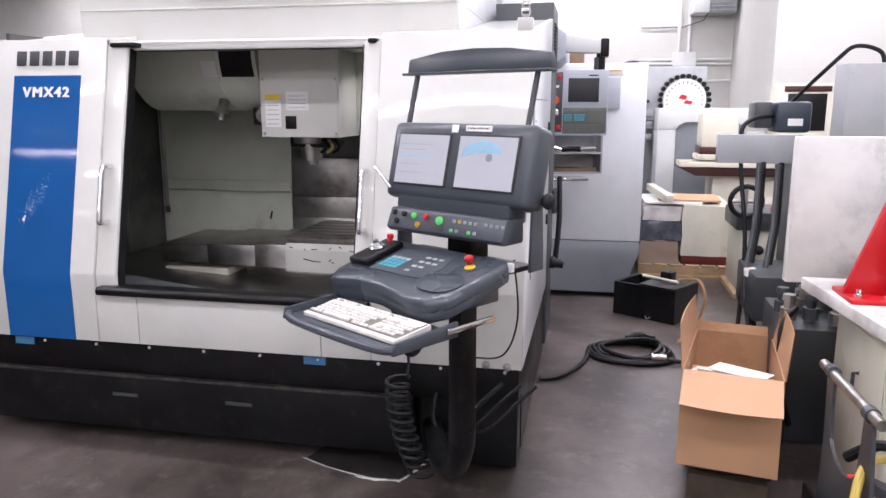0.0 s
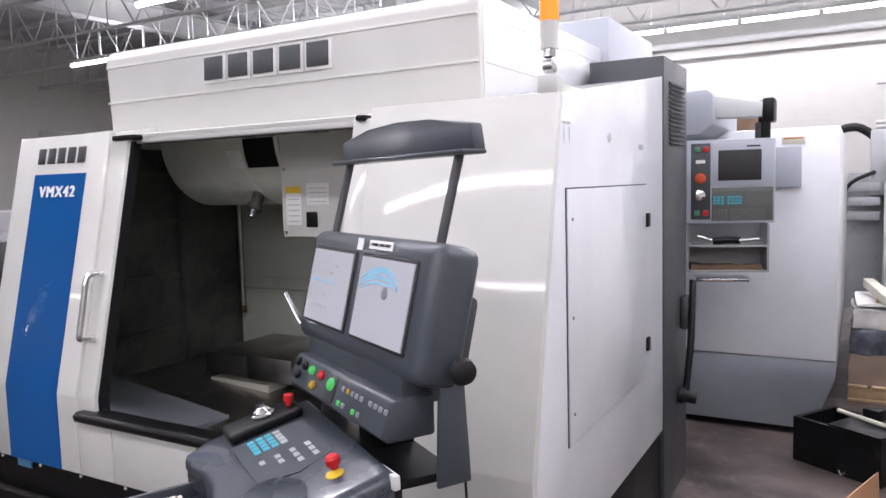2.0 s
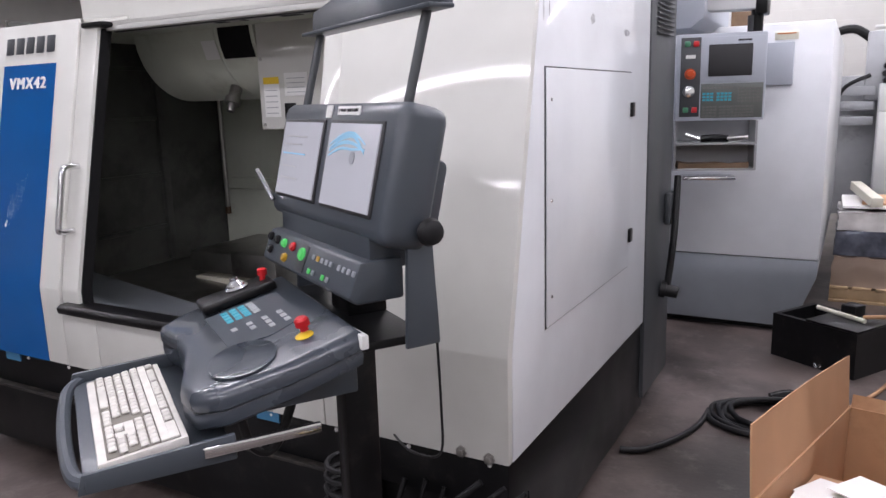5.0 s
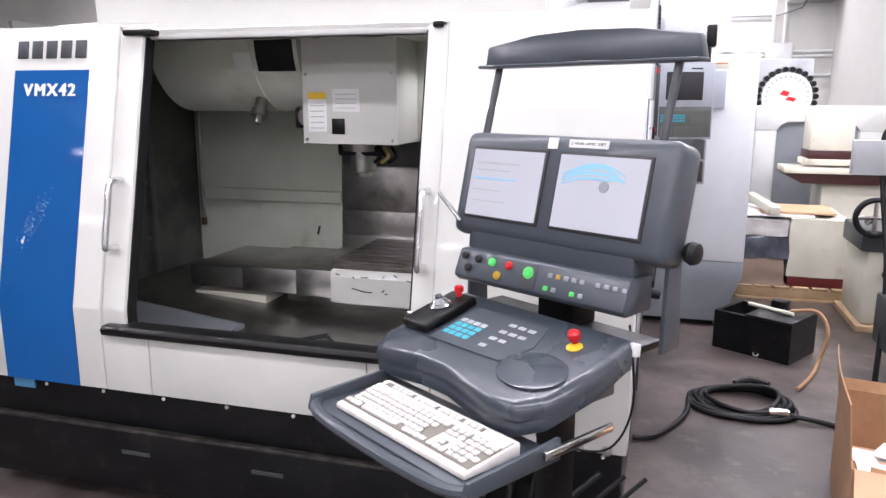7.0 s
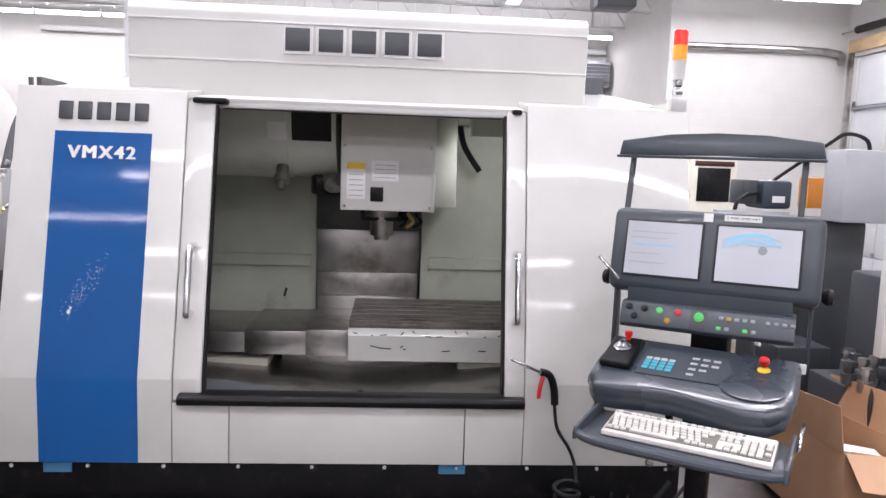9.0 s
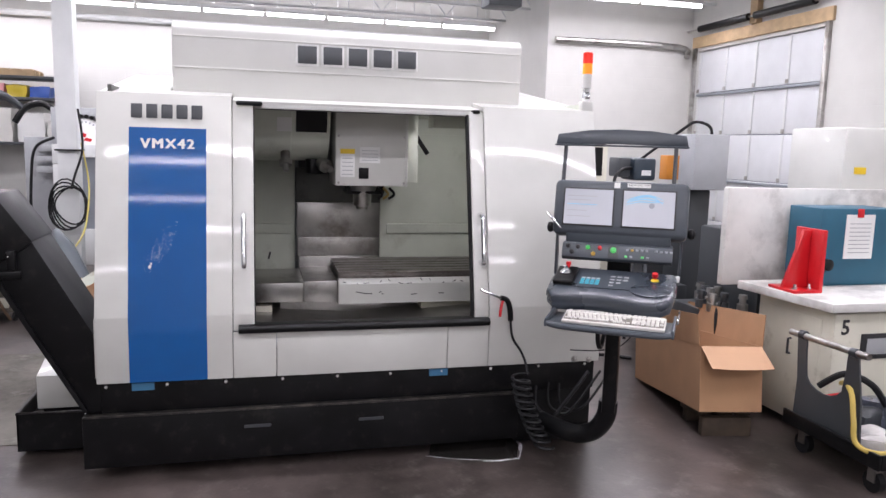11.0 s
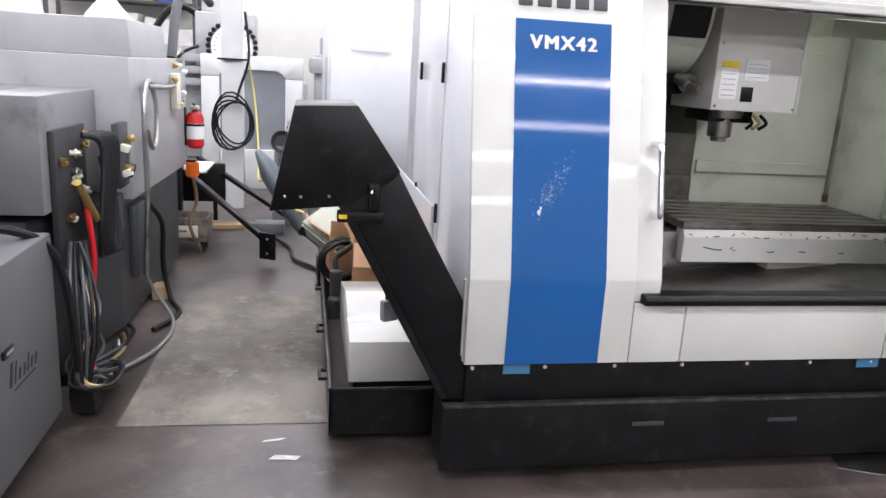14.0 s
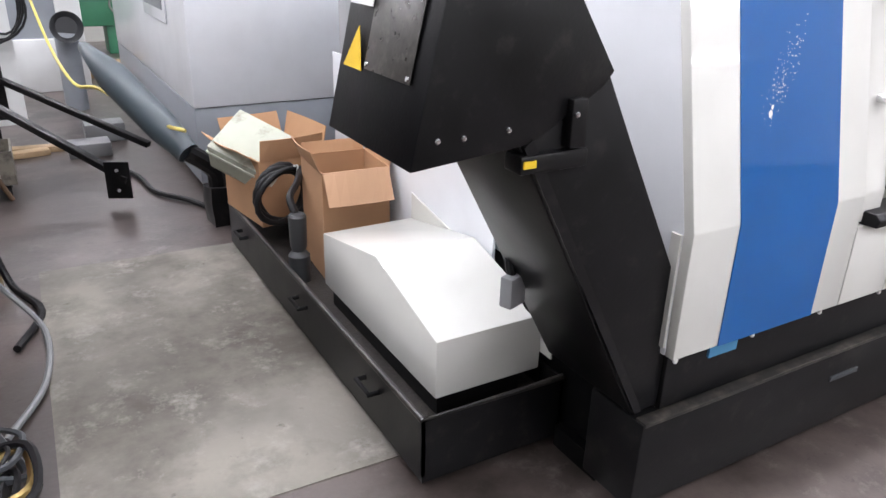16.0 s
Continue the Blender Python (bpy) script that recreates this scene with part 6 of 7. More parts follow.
part("valve", lathe(bm_new(), (3.12, 3.62, 0.45), (0, -1, 0), [(0, 0.04), (0.04, 0.04), (0.05, 0.02)], 14), RUBBER, gb)
part("switch_light", box(bm_new(), 3.2, 3.34, 3.6, 3.66, 0.79, 0.83, 0.004), RED, gb, "red switch plate")
cab = thing("cream_cabinet", pose(3.75, 5.75, 0), "tall cream control cabinet with a dark red upper band", "cabinet")
part("body", box(bm_new(), 3.66, 4.22, 5.7, 6.2, 0, 1.93, 0.008), CREAM, cab)
part("vent", box(bm_new(), 3.74, 4.14, 5.688, 5.70, 1.42, 1.82, 0.004), BLACK, cab, "black vent grille")
part("band", box(bm_new(), 3.70, 4.18, 5.69, 5.70, 1.84, 1.90, 0.002), RW, cab)

# ---- knee mill and grinder at the side aisle ----
km = thing("turret_mill", pose(3.2, 2.2, 0), "old grey milling machine with a long sheet-metal guard", "milling machine")
part("guard", box(bm_new(), 2.54, 3.10, 2.42, 2.50, 1.29, 1.49, 0.004), GREY, km, "grey sheet-metal guard")
part("column", box(bm_new(), 3.05, 3.5, 2.1, 2.7, 0, 1.45, 0.03), DARK, km, "dark grey column")
part("knee", box(bm_new(), 2.72, 3.10, 1.75, 2.35, 0.32, 0.62, 0.02), DARK, km)
part("motor", box(bm_new(), 2.94, 3.18, 2.55, 2.85, 1.5, 1.72, 0.03), mat("motor_blue_grey", (0.03, 0.045, 0.06), 0.4), km, "blue-grey motor housing")
part("motor_end", box(bm_new(), 2.80, 2.92, 2.58, 2.82, 1.53, 1.72, 0.02), DARK, km)
part("panel_plate", box(bm_new(), 3.02, 3.12, 2.548, 2.551, 1.55, 1.60), PAPER, km)
part("orange_box", box(bm_new(), 3.5, 3.68, 2.9, 3.05, 1.5, 1.75, 0.01), mat("orange_paint", (0.55, 0.2, 0.02), 0.5), km, "orange switch box")
part("upright_box", box(bm_new(), 3.20, 3.55, 1.95, 2.2, 1.45, 1.95, 0.01), GREY, km)
part("cable", tube(bm_new(), [(2.98, 2.65, 1.6), (3.05, 2.6, 1.72), (3.2, 2.2, 1.98), (3.28, 2.1, 2.06), (3.42, 2.08, 2.02), (3.45, 2.08, 1.9)], 0.014), RUBBER, km)
part("cable", tube(bm_new(), [(2.93, 2.6, 1.62), (2.78, 2.5, 1.60), (2.70, 2.48, 1.5), (2.72, 2.46, 1.2), (2.75, 2.3, 0.7), (2.7, 2.1, 0.05)], 0.016), RUBBER, km)
for i, (dx, dyv) in enumerate(((0, 0), (0.05, 0.1), (0.11, -0.05), (0.16, 0.06))):
    pts = [(2.80 + dx, 2.3 + dyv, 1.3), (2.78 + dx, 2.2 + dyv, 0.9), (2.72 + dx, 2.05 + dyv, 0.5), (2.78 + dx, 1.95 + dyv, 0.06)]
    part("hose", tube(bm_new(), pts, 0.018), RUBBER if i % 2 else DARK, km)
part("rag", crumpled(2.69, 2.75, 1.97, 2.03, 0.57, 0.63, 9, 0.03, 4), CLOTH, km, "crumpled pale rag", 60)
WORNWHITE = mat("worn_white_enamel", (0.66, 0.65, 0.62), 0.5, var=0.08, scale=6, dirt=(0.42, 0.41, 0.39), dirt_at=0.54, dirt_scale=3.5, bump=0.1)
kb2 = thing("grinding_machine", pose(3.2, 0.4, 0), "cream machine base with a white bench top and backboard", "machine bench")
part("cabinet", box(bm_new(), 2.80, 3.95, -0.30, 0.40, 0.06, 0.84, 0.01), CREAM, kb2, "cream sheet-metal cabinet")
part("cabinet_side", box(bm_new(), 2.795, 2.80, -0.2, 0.3, 0.12, 0.78, 0.003), CREAM, kb2)
part("latch", tube(bm_new(), [(2.79, 0.05, 0.6), (2.77, 0.05, 0.6), (2.77, 0.05, 0.5), (2.79, 0.05, 0.5)], 0.008, 8, 1), DARK, kb2)
part("bench_top", prism(bm_new(), [(2.64, 0.44), (2.72, -0.36), (4.0, -0.36), (4.0, 0.44)], "z", 0.86, 0.915, 0.006), WORNWHITE, kb2, "white chipped bench top")
part("backboard", box(bm_new(), 2.60, 4.0, 0.56, 0.62, 0.86, 1.55, 0.006), WORNWHITE, kb2, "worn white splash backboard")
part("body", box(bm_new(), 2.95, 4.0, 0.62, 1.4, 0.0, 1.2, 0.02), DARK, kb2)
part("upper_case", box(bm_new(), 3.58, 4.0, 0.62, 1.2, 1.2, 2.0, 0.02), WHITE, kb2)
part("yellow_plate", box(bm_new(), 3.68, 3.78, 0.612, 0.62, 1.66, 1.71), YELLOW, kb2)
part("maker_plate", box(bm_new(), 3.0, 3.36, -0.308, -0.30, 0.55, 0.71, 0.003), INK, kb2, "black maker's plate")
part("maker_bars", box(bm_new(), 3.04, 3.32, -0.312, -0.308, 0.58, 0.68, 0.004), GREY, kb2)
part("number", turned(text_bm("5", 0.13, 0.001, 0.003), pose(2.88, -0.302, 0.75)), INK, kb2, "black painted number")
tb = thing("teal_cabinet", pose(3.3, 0.3, 0.915), "teal blue chipped metal cabinet standing on the bench", "cabinet")
part("shell", box(bm_new(), 3.06, 3.68, 0.18, 0.5, 0.917, 1.44, 0.008), TEAL, tb)
part("notice", box(bm_new(), 3.25, 3.48, 0.174, 0.18, 1.10, 1.40), PAPER, tb, "white printed notice")
for i in range(8):
    part("print_bar", box(bm_new(), 3.28, 3.45, 0.171, 0.174, 1.14 + i * 0.028, 1.145 + i * 0.028), GREY, tb)
part("clip", box(bm_new(), 3.33, 3.38, 0.165, 0.174, 1.38, 1.44, 0.004), RED, tb)
part("knob", lathe(bm_new(), (3.13, 0.18, 1.06), (0, -1, 0), [(0, 0.04), (0.02, 0.04), (0.03, 0.02)], 16), BLACK, tb)
rb = thing("angle_plate", pose(2.8, 0.1, 0.915), "bright red triangular angle plate on the bench", "angle plate")
part("gusset", prism(bm_new(), [(2.70, 0.93), (2.83, 1.31), (2.90, 1.31), (2.90, 0.93)], "y", 0.06, 0.09, 0.004), RED, rb)
part("upright", box(bm_new(), 2.88, 2.91, -0.05, 0.2, 0.93, 1.32, 0.004), RED, rb)
part("foot", box(bm_new(), 2.70, 2.91, -0.05, 0.2, 0.916, 0.935, 0.003), RED, rb)
for x in (2.74, 2.85):
    part("bolt", lathe(bm_new(), (x, 0.0, 0.935), (0, 0, 1), [(0, 0.018), (0.015, 0.018), (0.015, 0.01), (0.035, 0.01)], 10), CHROME, rb)
vt = thing("valve_block", pose(2.75, 0.75, 0), "oily metal valves and pipes behind the cardboard box", "valve block")
rnd = random.Random(5)
part("stand", box(bm_new(), 2.68, 2.95, 0.66, 1.3, 0, 0.60, 0.01), DARK, vt)
for i in range(9):
    x, y = rnd.uniform(2.68, 2.92), rnd.uniform(0.64, 1.25)
    part("valve", lathe(bm_new(), (x, y, 0.62), (0, 0, 1), [(0, 0.04), (0.06, 0.04), (0.06, 0.025), (0.10, 0.025), (0.10, 0.035), (0.13, 0.03)], 10), STEEL if i % 3 else DARK, vt)
part("hose", tube(bm_new(), [(2.7, 0.7, 0.7), (2.62, 0.62, 0.6), (2.64, 0.6, 0.3), (2.7, 0.65, 0.1)], 0.016), RUBBER, vt)
dl = thing("tool_dolly", pose(2.9, -0.6, 0), "low black dolly with a grab rail, yellow hose and clear bags", "dolly")
part("deck", box(bm_new(), 2.54, 3.30, -0.98, -0.25, 0.17, 0.205, 0.006), BLACK, dl)
part("deck_lip", box(bm_new(), 2.53, 2.55, -0.98, -0.25, 0.165, 0.25, 0.004), BLACK, dl)
part("deck_lip", box(bm_new(), 2.55, 3.30, -0.985, -0.97, 0.165, 0.25, 0.004), BLACK, dl)
for x in (2.62, 3.2):
    for y in (-0.88, -0.35):
        part("castor", cyl(bm_new(), (x - 0.02, y, 0.06), (x + 0.02, y, 0.06), 0.06, n=16), RUBBER, dl)
        part("castor_fork", box(bm_new(), x - 0.028, x + 0.028, y - 0.025, y + 0.025, 0.06, 0.17), STEEL, dl)
up = [(-0.80, 0.205), (-0.78, 0.45), (-0.735, 0.70), (-0.66, 0.70), (-0.655, 0.60)]
up += [(-0.50 - 0.15 * math.cos(a * math.pi / 8), 0.52 - 0.10 * math.sin(a * math.pi / 8)) for a in range(1, 8)]
up += [(-0.345, 0.60), (-0.34, 0.70), (-0.265, 0.70), (-0.29, 0.45), (-0.28, 0.205)]
part("rail_bracket", prism(bm_new(), up, "x", 2.575, 2.587), DARK, dl, "dark grey plate with two uprights", 0)
part("grab_rail", cyl(bm_new(), (2.58, -0.80, 0.725), (2.58, -0.20, 0.715), 0.019, n=14), STEEL, dl, "worn steel grab rail")
for y in (-0.70, -0.305):
    part("rail_clamp", cyl(bm_new(), (2.58, y - 0.02, 0.722), (2.58, y + 0.02, 0.721), 0.026, n=14), DARK, dl)
part("yellow_hose", tube(bm_new(), [(2.75, -0.45, 0.46), (2.62, -0.62, 0.52), (2.55, -0.74, 0.50), (2.52, -0.80, 0.38), (2.51, -0.84, 0.27), (2.56, -0.92, 0.24), (2.70, -0.98, 0.27), (2.85, -0.95, 0.36)], 0.015), mat("yellow_hose", (0.5, 0.36, 0.08), 0.5), dl, "yellow hose")
part("black_hose", tube(bm_new(), [(2.62, -0.42, 0.44), (2.70, -0.52, 0.54), (2.80, -0.62, 0.50), (2.95, -0.6, 0.34)], 0.02), RUBBER, dl)
for i in range(8):
    part("bag", crumpled(2.62 + 0.14 * (i % 3), 2.80 + 0.15 * (i % 3), -0.92 + 0.15 * (i // 2), -0.76 + 0.15 * (i // 2), 0.205, 0.27 + 0.05 * (i % 3), i, 0.04, 4), (FILM, DARK, WRAPBLUE)[i % 3], dl, "", 60)
part("red_cap", cyl(bm_new(), (2.60, -0.52, 0.40), (2.63, -0.58, 0.43), 0.022), RED, dl)

# ---- the left aisle: turning machine and chiller ----
CHILL = mat("chiller_grey_paint", (0.10, 0.103, 0.107), 0.5, var=0.12, scale=9, dirt=(0.12, 0.12, 0.12), dirt_at=0.68)
ch = thing("coolant_chiller", pose(-3.5, 0.1, 0), "grey wheeled coolant blaster cabinet with dark lettering bars", "chiller")
part("cabinet", box(bm_new(), -3.9, -3.05, -0.60, 0.62, 0.08, 0.885, 0.012), CHILL, ch)
vent = part("vent", box(bm_new(), -3.052, -3.046, -0.33, 0.02, 0.57, 0.845, 0.002), INK, ch, "dark vent panel")
for i in range(17):
    part("vent_slat", box(bm_new(), -3.047, -3.042, -0.32, 0.01, 0.578 + i * 0.0156, 0.583 + i * 0.0156), DARK, vent)
emblem = part("emblem", lathe(bm_new(), (-3.0505, -0.25, 0.47), (1, 0, 0), [(0, 0.052), (0.003, 0.052), (0.003, 0.0)], 28), INK, ch, "dark round emblem")
for k in range(4):
    a = math.pi / 4 + k * math.pi / 2
    part("emblem_blade", ball(bm_new(), (-3.0475, -0.25 + 0.026 * math.cos(a), 0.47 + 0.026 * math.sin(a)), 0.015, 0.1, 1, 1, 10), CHILL, emblem)
for k, (y, h, w) in enumerate(((-0.15, 0.075, 0.022), (-0.085, 0.042, 0.022), (0.075, 0.085, 0.024), (0.125, 0.08, 0.010), (0.165, 0.042, 0.020), (0.21, 0.042, 0.018), (0.25, 0.066, 0.012), (0.285, 0.042, 0.020), (0.33, 0.042, 0.016))):
    z = 0.432 - 0.03 * y
    q = [(y, z), (y + w, z), (y + w + 0.3 * h, z + h), (y + 0.3 * h, z + h)]
    part("print_bar", prism(bm_new(), q, "x", -3.051, -3.047, 0.0015), INK, ch)
part("print_bar", box(bm_new(), -3.051, -3.047, 0.12, 0.33, 0.402, 0.408), INK, ch)
part("hinge_latch", box(bm_new(), -3.052, -3.04, 0.03, 0.13, 0.555, 0.585, 0.003), BLACK, ch)
part("latch_slot", box(bm_new(), -3.041, -3.038, 0.05, 0.11, 0.566, 0.576), GREY, ch)
part("paper", box(bm_new(), -3.052, -3.047, -0.56, -0.385, 0.55, 0.84), YELLOW, ch, "yellow-edged instruction sheet")
part("sheet_print", box(bm_new(), -3.048, -3.046, -0.552, -0.393, 0.558, 0.832), PAPER, ch)
for x in (-3.8, -3.15):
    for y in (-0.52, 0.54):
        part("castor", cyl(bm_new(), (x - 0.018, y, 0.04), (x + 0.018, y, 0.04), 0.04, n=14), RUBBER, ch)
lidp = part("drum_lid", lathe(bm_new(), (-3.42, 0.18, 0.885), (0, 0, 1), [(0, 0.21), (0.02, 0.21), (0.025, 0.17), (0.06, 0.17), (0.065, 0.20), (0.085, 0.2), (0.09, 0.15)], 28), BLACK, ch, "black round drum lid")
for a in (0.4, 2.2, 4.0):
    c = Vector((-3.42 + 0.2 * math.cos(a), 0.18 + 0.2 * math.sin(a), 0.93))
    part("clamp", tube(bm_new(), [c, c + Vector((0.03, 0, 0.06)), c + Vector((0, 0.03, 0.10)), c + Vector((-0.03, 0, 0.05))], 0.010, 8, 3), CHROME, lidp)
part("cable", tube(bm_new(), [(-3.3, 0.3, 0.95), (-3.15, 0.45, 0.93), (-3.04, 0.6, 0.8), (-3.0, 0.66, 0.5), (-3.0, 0.7, 0.15)], 0.018), RUBBER, ch)

lm = thing("turning_machine", pose(-3.6, 2.4, 0), "large grey lathe enclosure with stepped housings and many hoses", "lathe")
b = box(bm_new(), -4.9, -3.17, 0.93, 0.96, 0.885, 1.42)
part("end_housing", box(bm_new(), -3.46, -3.17, 0.93, 1.84, 0.885, 1.42, 0.008), LATHE, lm)
part("end_plate", box(bm_new(), -5.4, -3.98, 0.93, 1.84, 0.885, 1.42, 0.008), LATHE, lm)
part("end_lintel", box(bm_new(), -3.98, -3.46, 0.93, 1.84, 1.33, 1.42), LATHE, lm)
part("end_opening", box(bm_new(), -3.98, -3.46, 1.3, 1.84, 0.885, 1.33), BLACK, lm, "black open end of the housing")
part("pulley", lathe(bm_new(), (-3.70, 1.3, 1.12), (0, -1, 0), [(0, 0.19), (0.05, 0.19), (0.055, 0.17), (0.03, 0.16), (0.03, 0.07), (0.10, 0.06), (0.12, 0.03)], 28), LATHE2, lm, "dark belt pulley")
part("belt_guard", turned(box(bm_new(), -0.03, 0.03, -0.02, 0.02, -0.28, 0.28, 0.006), pose(-3.80, 1.22, 1.12, 0, 40, 0)), LATHE1, lm)
part("main_housing", prism(bm_new(), [(-5.4, 1.86), (-2.99, 1.86), (-2.93, 3.45), (-5.4, 3.45)], "z", 0.80, 1.60, 0.008), LATHE1, lm)
part("top_housing", prism(bm_new(), [(-4.15, 1.60), (-4.05, 1.81), (-3.02, 1.81), (-3.0, 1.60)], "y", 2.0, 3.1, 0.008), LATHE1, lm)
part("lower_body", prism(bm_new(), [(-5.4, 1.0), (-3.28, 1.0), (-3.05, 1.75), (-3.0, 3.4), (-5.4, 3.4)], "z", 0.05, 0.84, 0.01), LATHE2, lm, "darker grey lower body")
part("plinth", box(bm_new(), -5.3, -3.12, 1.05, 3.35, 0, 0.06), BLACK, lm)
vp = part("valve_plate", box(bm_new(), -3.17, -3.14, 1.02, 1.5, 0.62, 1.26, 0.004), INK, lm, "dark recess with valves and brass fittings")
rnd = random.Random(11)
for i in range(14):
    y, z = rnd.uniform(1.06, 1.46), rnd.uniform(0.7, 1.22)
    part("fitting", turned(lathe(bm_new(), (0, 0, 0), (1, 0, 0), [(0, 0.013), (0.02, 0.013), (0.02, 0.02), (0.032, 0.02), (0.032, 0.010), (0.05, 0.009)], 8), pose(-3.14, y, z, 0, rnd.uniform(-40, 40), rnd.uniform(-40, 40))), (BRASS, CREAM, STEEL)[i % 3], vp)
part("fitting", cyl(bm_new(), (-3.07, 1.08, 1.02), (-3.05, 1.30, 0.80), 0.02, n=10), BRASS, vp)
vp2 = part("valve_plate", box(bm_new(), -3.04, -3.0, 1.62, 1.82, 0.9, 1.25, 0.004), LATHE2, lm)
for i in range(6):
    y, z = rnd.uniform(1.65, 1.8), rnd.uniform(0.95, 1.22)
    part("fitting", turned(box(bm_new(), -0.02, 0.03, -0.025, 0.025, -0.02, 0.02, 0.005), pose(-2.985, y, z, 0, rnd.uniform(-30, 30), 0)), (CREAM, BLACK, BRASS)[i % 3], vp2)
for i in range(7):
    o = 0.022 * i
    pts = [(-3.10 + 0.01 * i, 1.30 + o, 1.22), (-3.02 + 0.006 * i, 1.36 + o, 1.15), (-3.03, 1.30 + o * 1.4, 0.75), (-3.05 + 0.01 * i, 1.36 + o, 0.60), (-3.03, 1.46 + o, 0.85), (-3.05, 1.44 + o, 1.1)]
    part("hose_loop", tube(bm_new(), pts, 0.016), RUBBER, lm, "black hose loop" if i == 0 else "")
part("red_hose", tube(bm_new(), [(-3.08, 1.22, 0.95), (-3.05, 1.22, 0.6), (-3.08, 1.18, 0.3), (-3.02, 1.0, 0.06)], 0.014), RED, lm, "red hose")
for i in range(9):
    c = Vector((-3.02 + 0.03 * (i % 3), 0.82 + 0.06 * (i % 4), 0.0))
    r0 = 0.10 + 0.012 * i
    pts = [(-3.10, 1.08 + 0.03 * i, 0.62 - 0.02 * i), (-3.06 + rnd.uniform(-0.02, 0.03), 1.0 + 0.03 * i, 0.34)]
    for j in range(5):
        a = 1.2 + j * 1.3 + i * 0.4
        pts.append((c.x + 0.55 * r0 * math.cos(a), c.y + r0 * math.sin(a), 0.18 - 0.035 * j + 0.05 * rnd.random()))
    pts += [(-3.0, 1.2 + 0.06 * i, 0.02), (-3.06, 1.5 + 0.05 * i, 0.015)]
    part("floor_hose", tube(bm_new(), pts, 0.007 + 0.003 * (i % 3), 6, 5), (RUBBER, RUBBER, DARK, CREAM, RUBBER, BRASS, RUBBER, DARK, RUBBER)[i], lm)
for i in range(11):
    a = 0.57 * i
    o = Vector((0.035 * math.cos(a), 0.035 * math.sin(a), 0))
    pts = [Vector((-3.10, 1.05 + 0.012 * i, 0.72)) + o, Vector((-3.03, 0.92, 0.55)) + o * 1.6, Vector((-3.0, 0.82, 0.34)) + o * 1.5, Vector((-3.0, 0.78, 0.17)) + o * 0.7, Vector((-2.99, 0.76, 0.08)) + o * 0.9]
    part("hanging_cable", tube(bm_new(), pts, 0.009, 6, 4), (RUBBER, DARK)[i % 2], lm)
part("cable_knot", crumpled(-3.05, -2.94, 0.71, 0.82, 0.02, 0.15, 3, 0.02, 3), RUBBER, lm, "", 60)
part("conduit", tube(bm_new(), [(-2.96, 1.95, 0.32), (-2.93, 1.93, 0.8), (-2.93, 1.92, 1.3), (-2.93, 2.0, 1.45), (-2.93, 2.16, 1.45), (-2.92, 2.24, 1.3), (-2.92, 2.2, 1.12), (-2.92, 2.08, 1.08), (-2.93, 1.98, 1.2)], 0.016), STEEL, lm, "silver flexible conduit loop")
part("conduit", tube(bm_new(), [(-2.93, 2.05, 1.44), (-2.92, 2.5, 1.42), (-2.92, 2.95, 1.42)], 0.016), STEEL, lm)
part("door_slot", box(bm_new(), -3.05, -2.99, 1.95, 2.25, 0.3, 0.75, 0.02), DARK, lm)
part("dark_hose", tube(bm_new(), [(-2.97, 2.2, 0.7), (-2.93, 2.35, 0.55), (-2.95, 2.45, 0.25), (-2.9, 2.4, 0.03), (-2.8, 2.1, 0.02), (-2.9, 1.8, 0.02)], 0.016), RUBBER, lm)
part("grey_hose", tube(bm_new(), [(-2.96, 1.95, 0.32), (-2.92, 2.0, 0.2), (-2.8, 1.9, 0.03), (-2.82, 1.5, 0.02), (-2.95, 1.2, 0.02)], 0.012), LATHE, lm)
mf = part("manifold", box(bm_new(), -2.95, -2.90, 2.9, 3.05, 1.25, 1.5, 0.01), CREAM, lm)
for i in range(10):
    y, z = rnd.uniform(2.85, 3.3), rnd.uniform(1.25, 1.65)
    part("fitting", turned(lathe(bm_new(), (0, 0, 0), (1, 0, 0), [(0, 0.012), (0.02, 0.012), (0.02, 0.02), (0.04, 0.02)], 8), pose(-2.93, y, z, 0, rnd.uniform(-50, 50), rnd.uniform(-50, 50))), (BRASS, STEEL, PAPER)[i % 3], mf)
part("hose_arch", tube(bm_new(), [(-3.0, 3.3, 1.6), (-2.98, 3.5, 2.0), (-2.9, 3.7, 2.15), (-2.8, 4.0, 2.05)], 0.035, 10), DARK, lm, "dark hose arching up")
wblk = single("wooden_block", turned(box(bm_new(), -0.05, 0.05, -0.07, 0.07, 0, 0.09, 0.005), pose(-3.0, 2.5, 0, 0, 0, 20)), WOOD, "small wooden block on the floor", "wood block")
fe = thing("fire_extinguisher", pose(-2.87, 3.42, 0.9), "red fire extinguisher hung on the grey machine", "fire extinguisher")
part("cylinder", lathe(bm_new(), (-2.86, 3.42, 0.93), (0, 0, 1), [(0, 0.05), (0.02, 0.066), (0.23, 0.066), (0.27, 0.05), (0.285, 0.022), (0.30, 0.022)], 24), RED, fe)
part("label", lathe(bm_new(), (-2.86, 3.42, 1.0), (0, 0, 1), [(0, 0.0672), (0.12, 0.0672)], 24), PAPER, fe, "white instruction label")
part("valve", box(bm_new(), -2.89, -2.83, 3.36, 3.46, 1.225, 1.255, 0.006), STEEL, fe)
part("lever", turned(box(bm_new(), -0.012, 0.012, -0.06, 0.03, 0, 0.01, 0.003), pose(-2.86, 3.38, 1.262, -18, 0, 0)), STEEL, fe)
part("wall_bracket", box(bm_new(), -2.945, -2.925, 3.37, 3.47, 0.95, 1.24, 0.004), BLACK, fe)
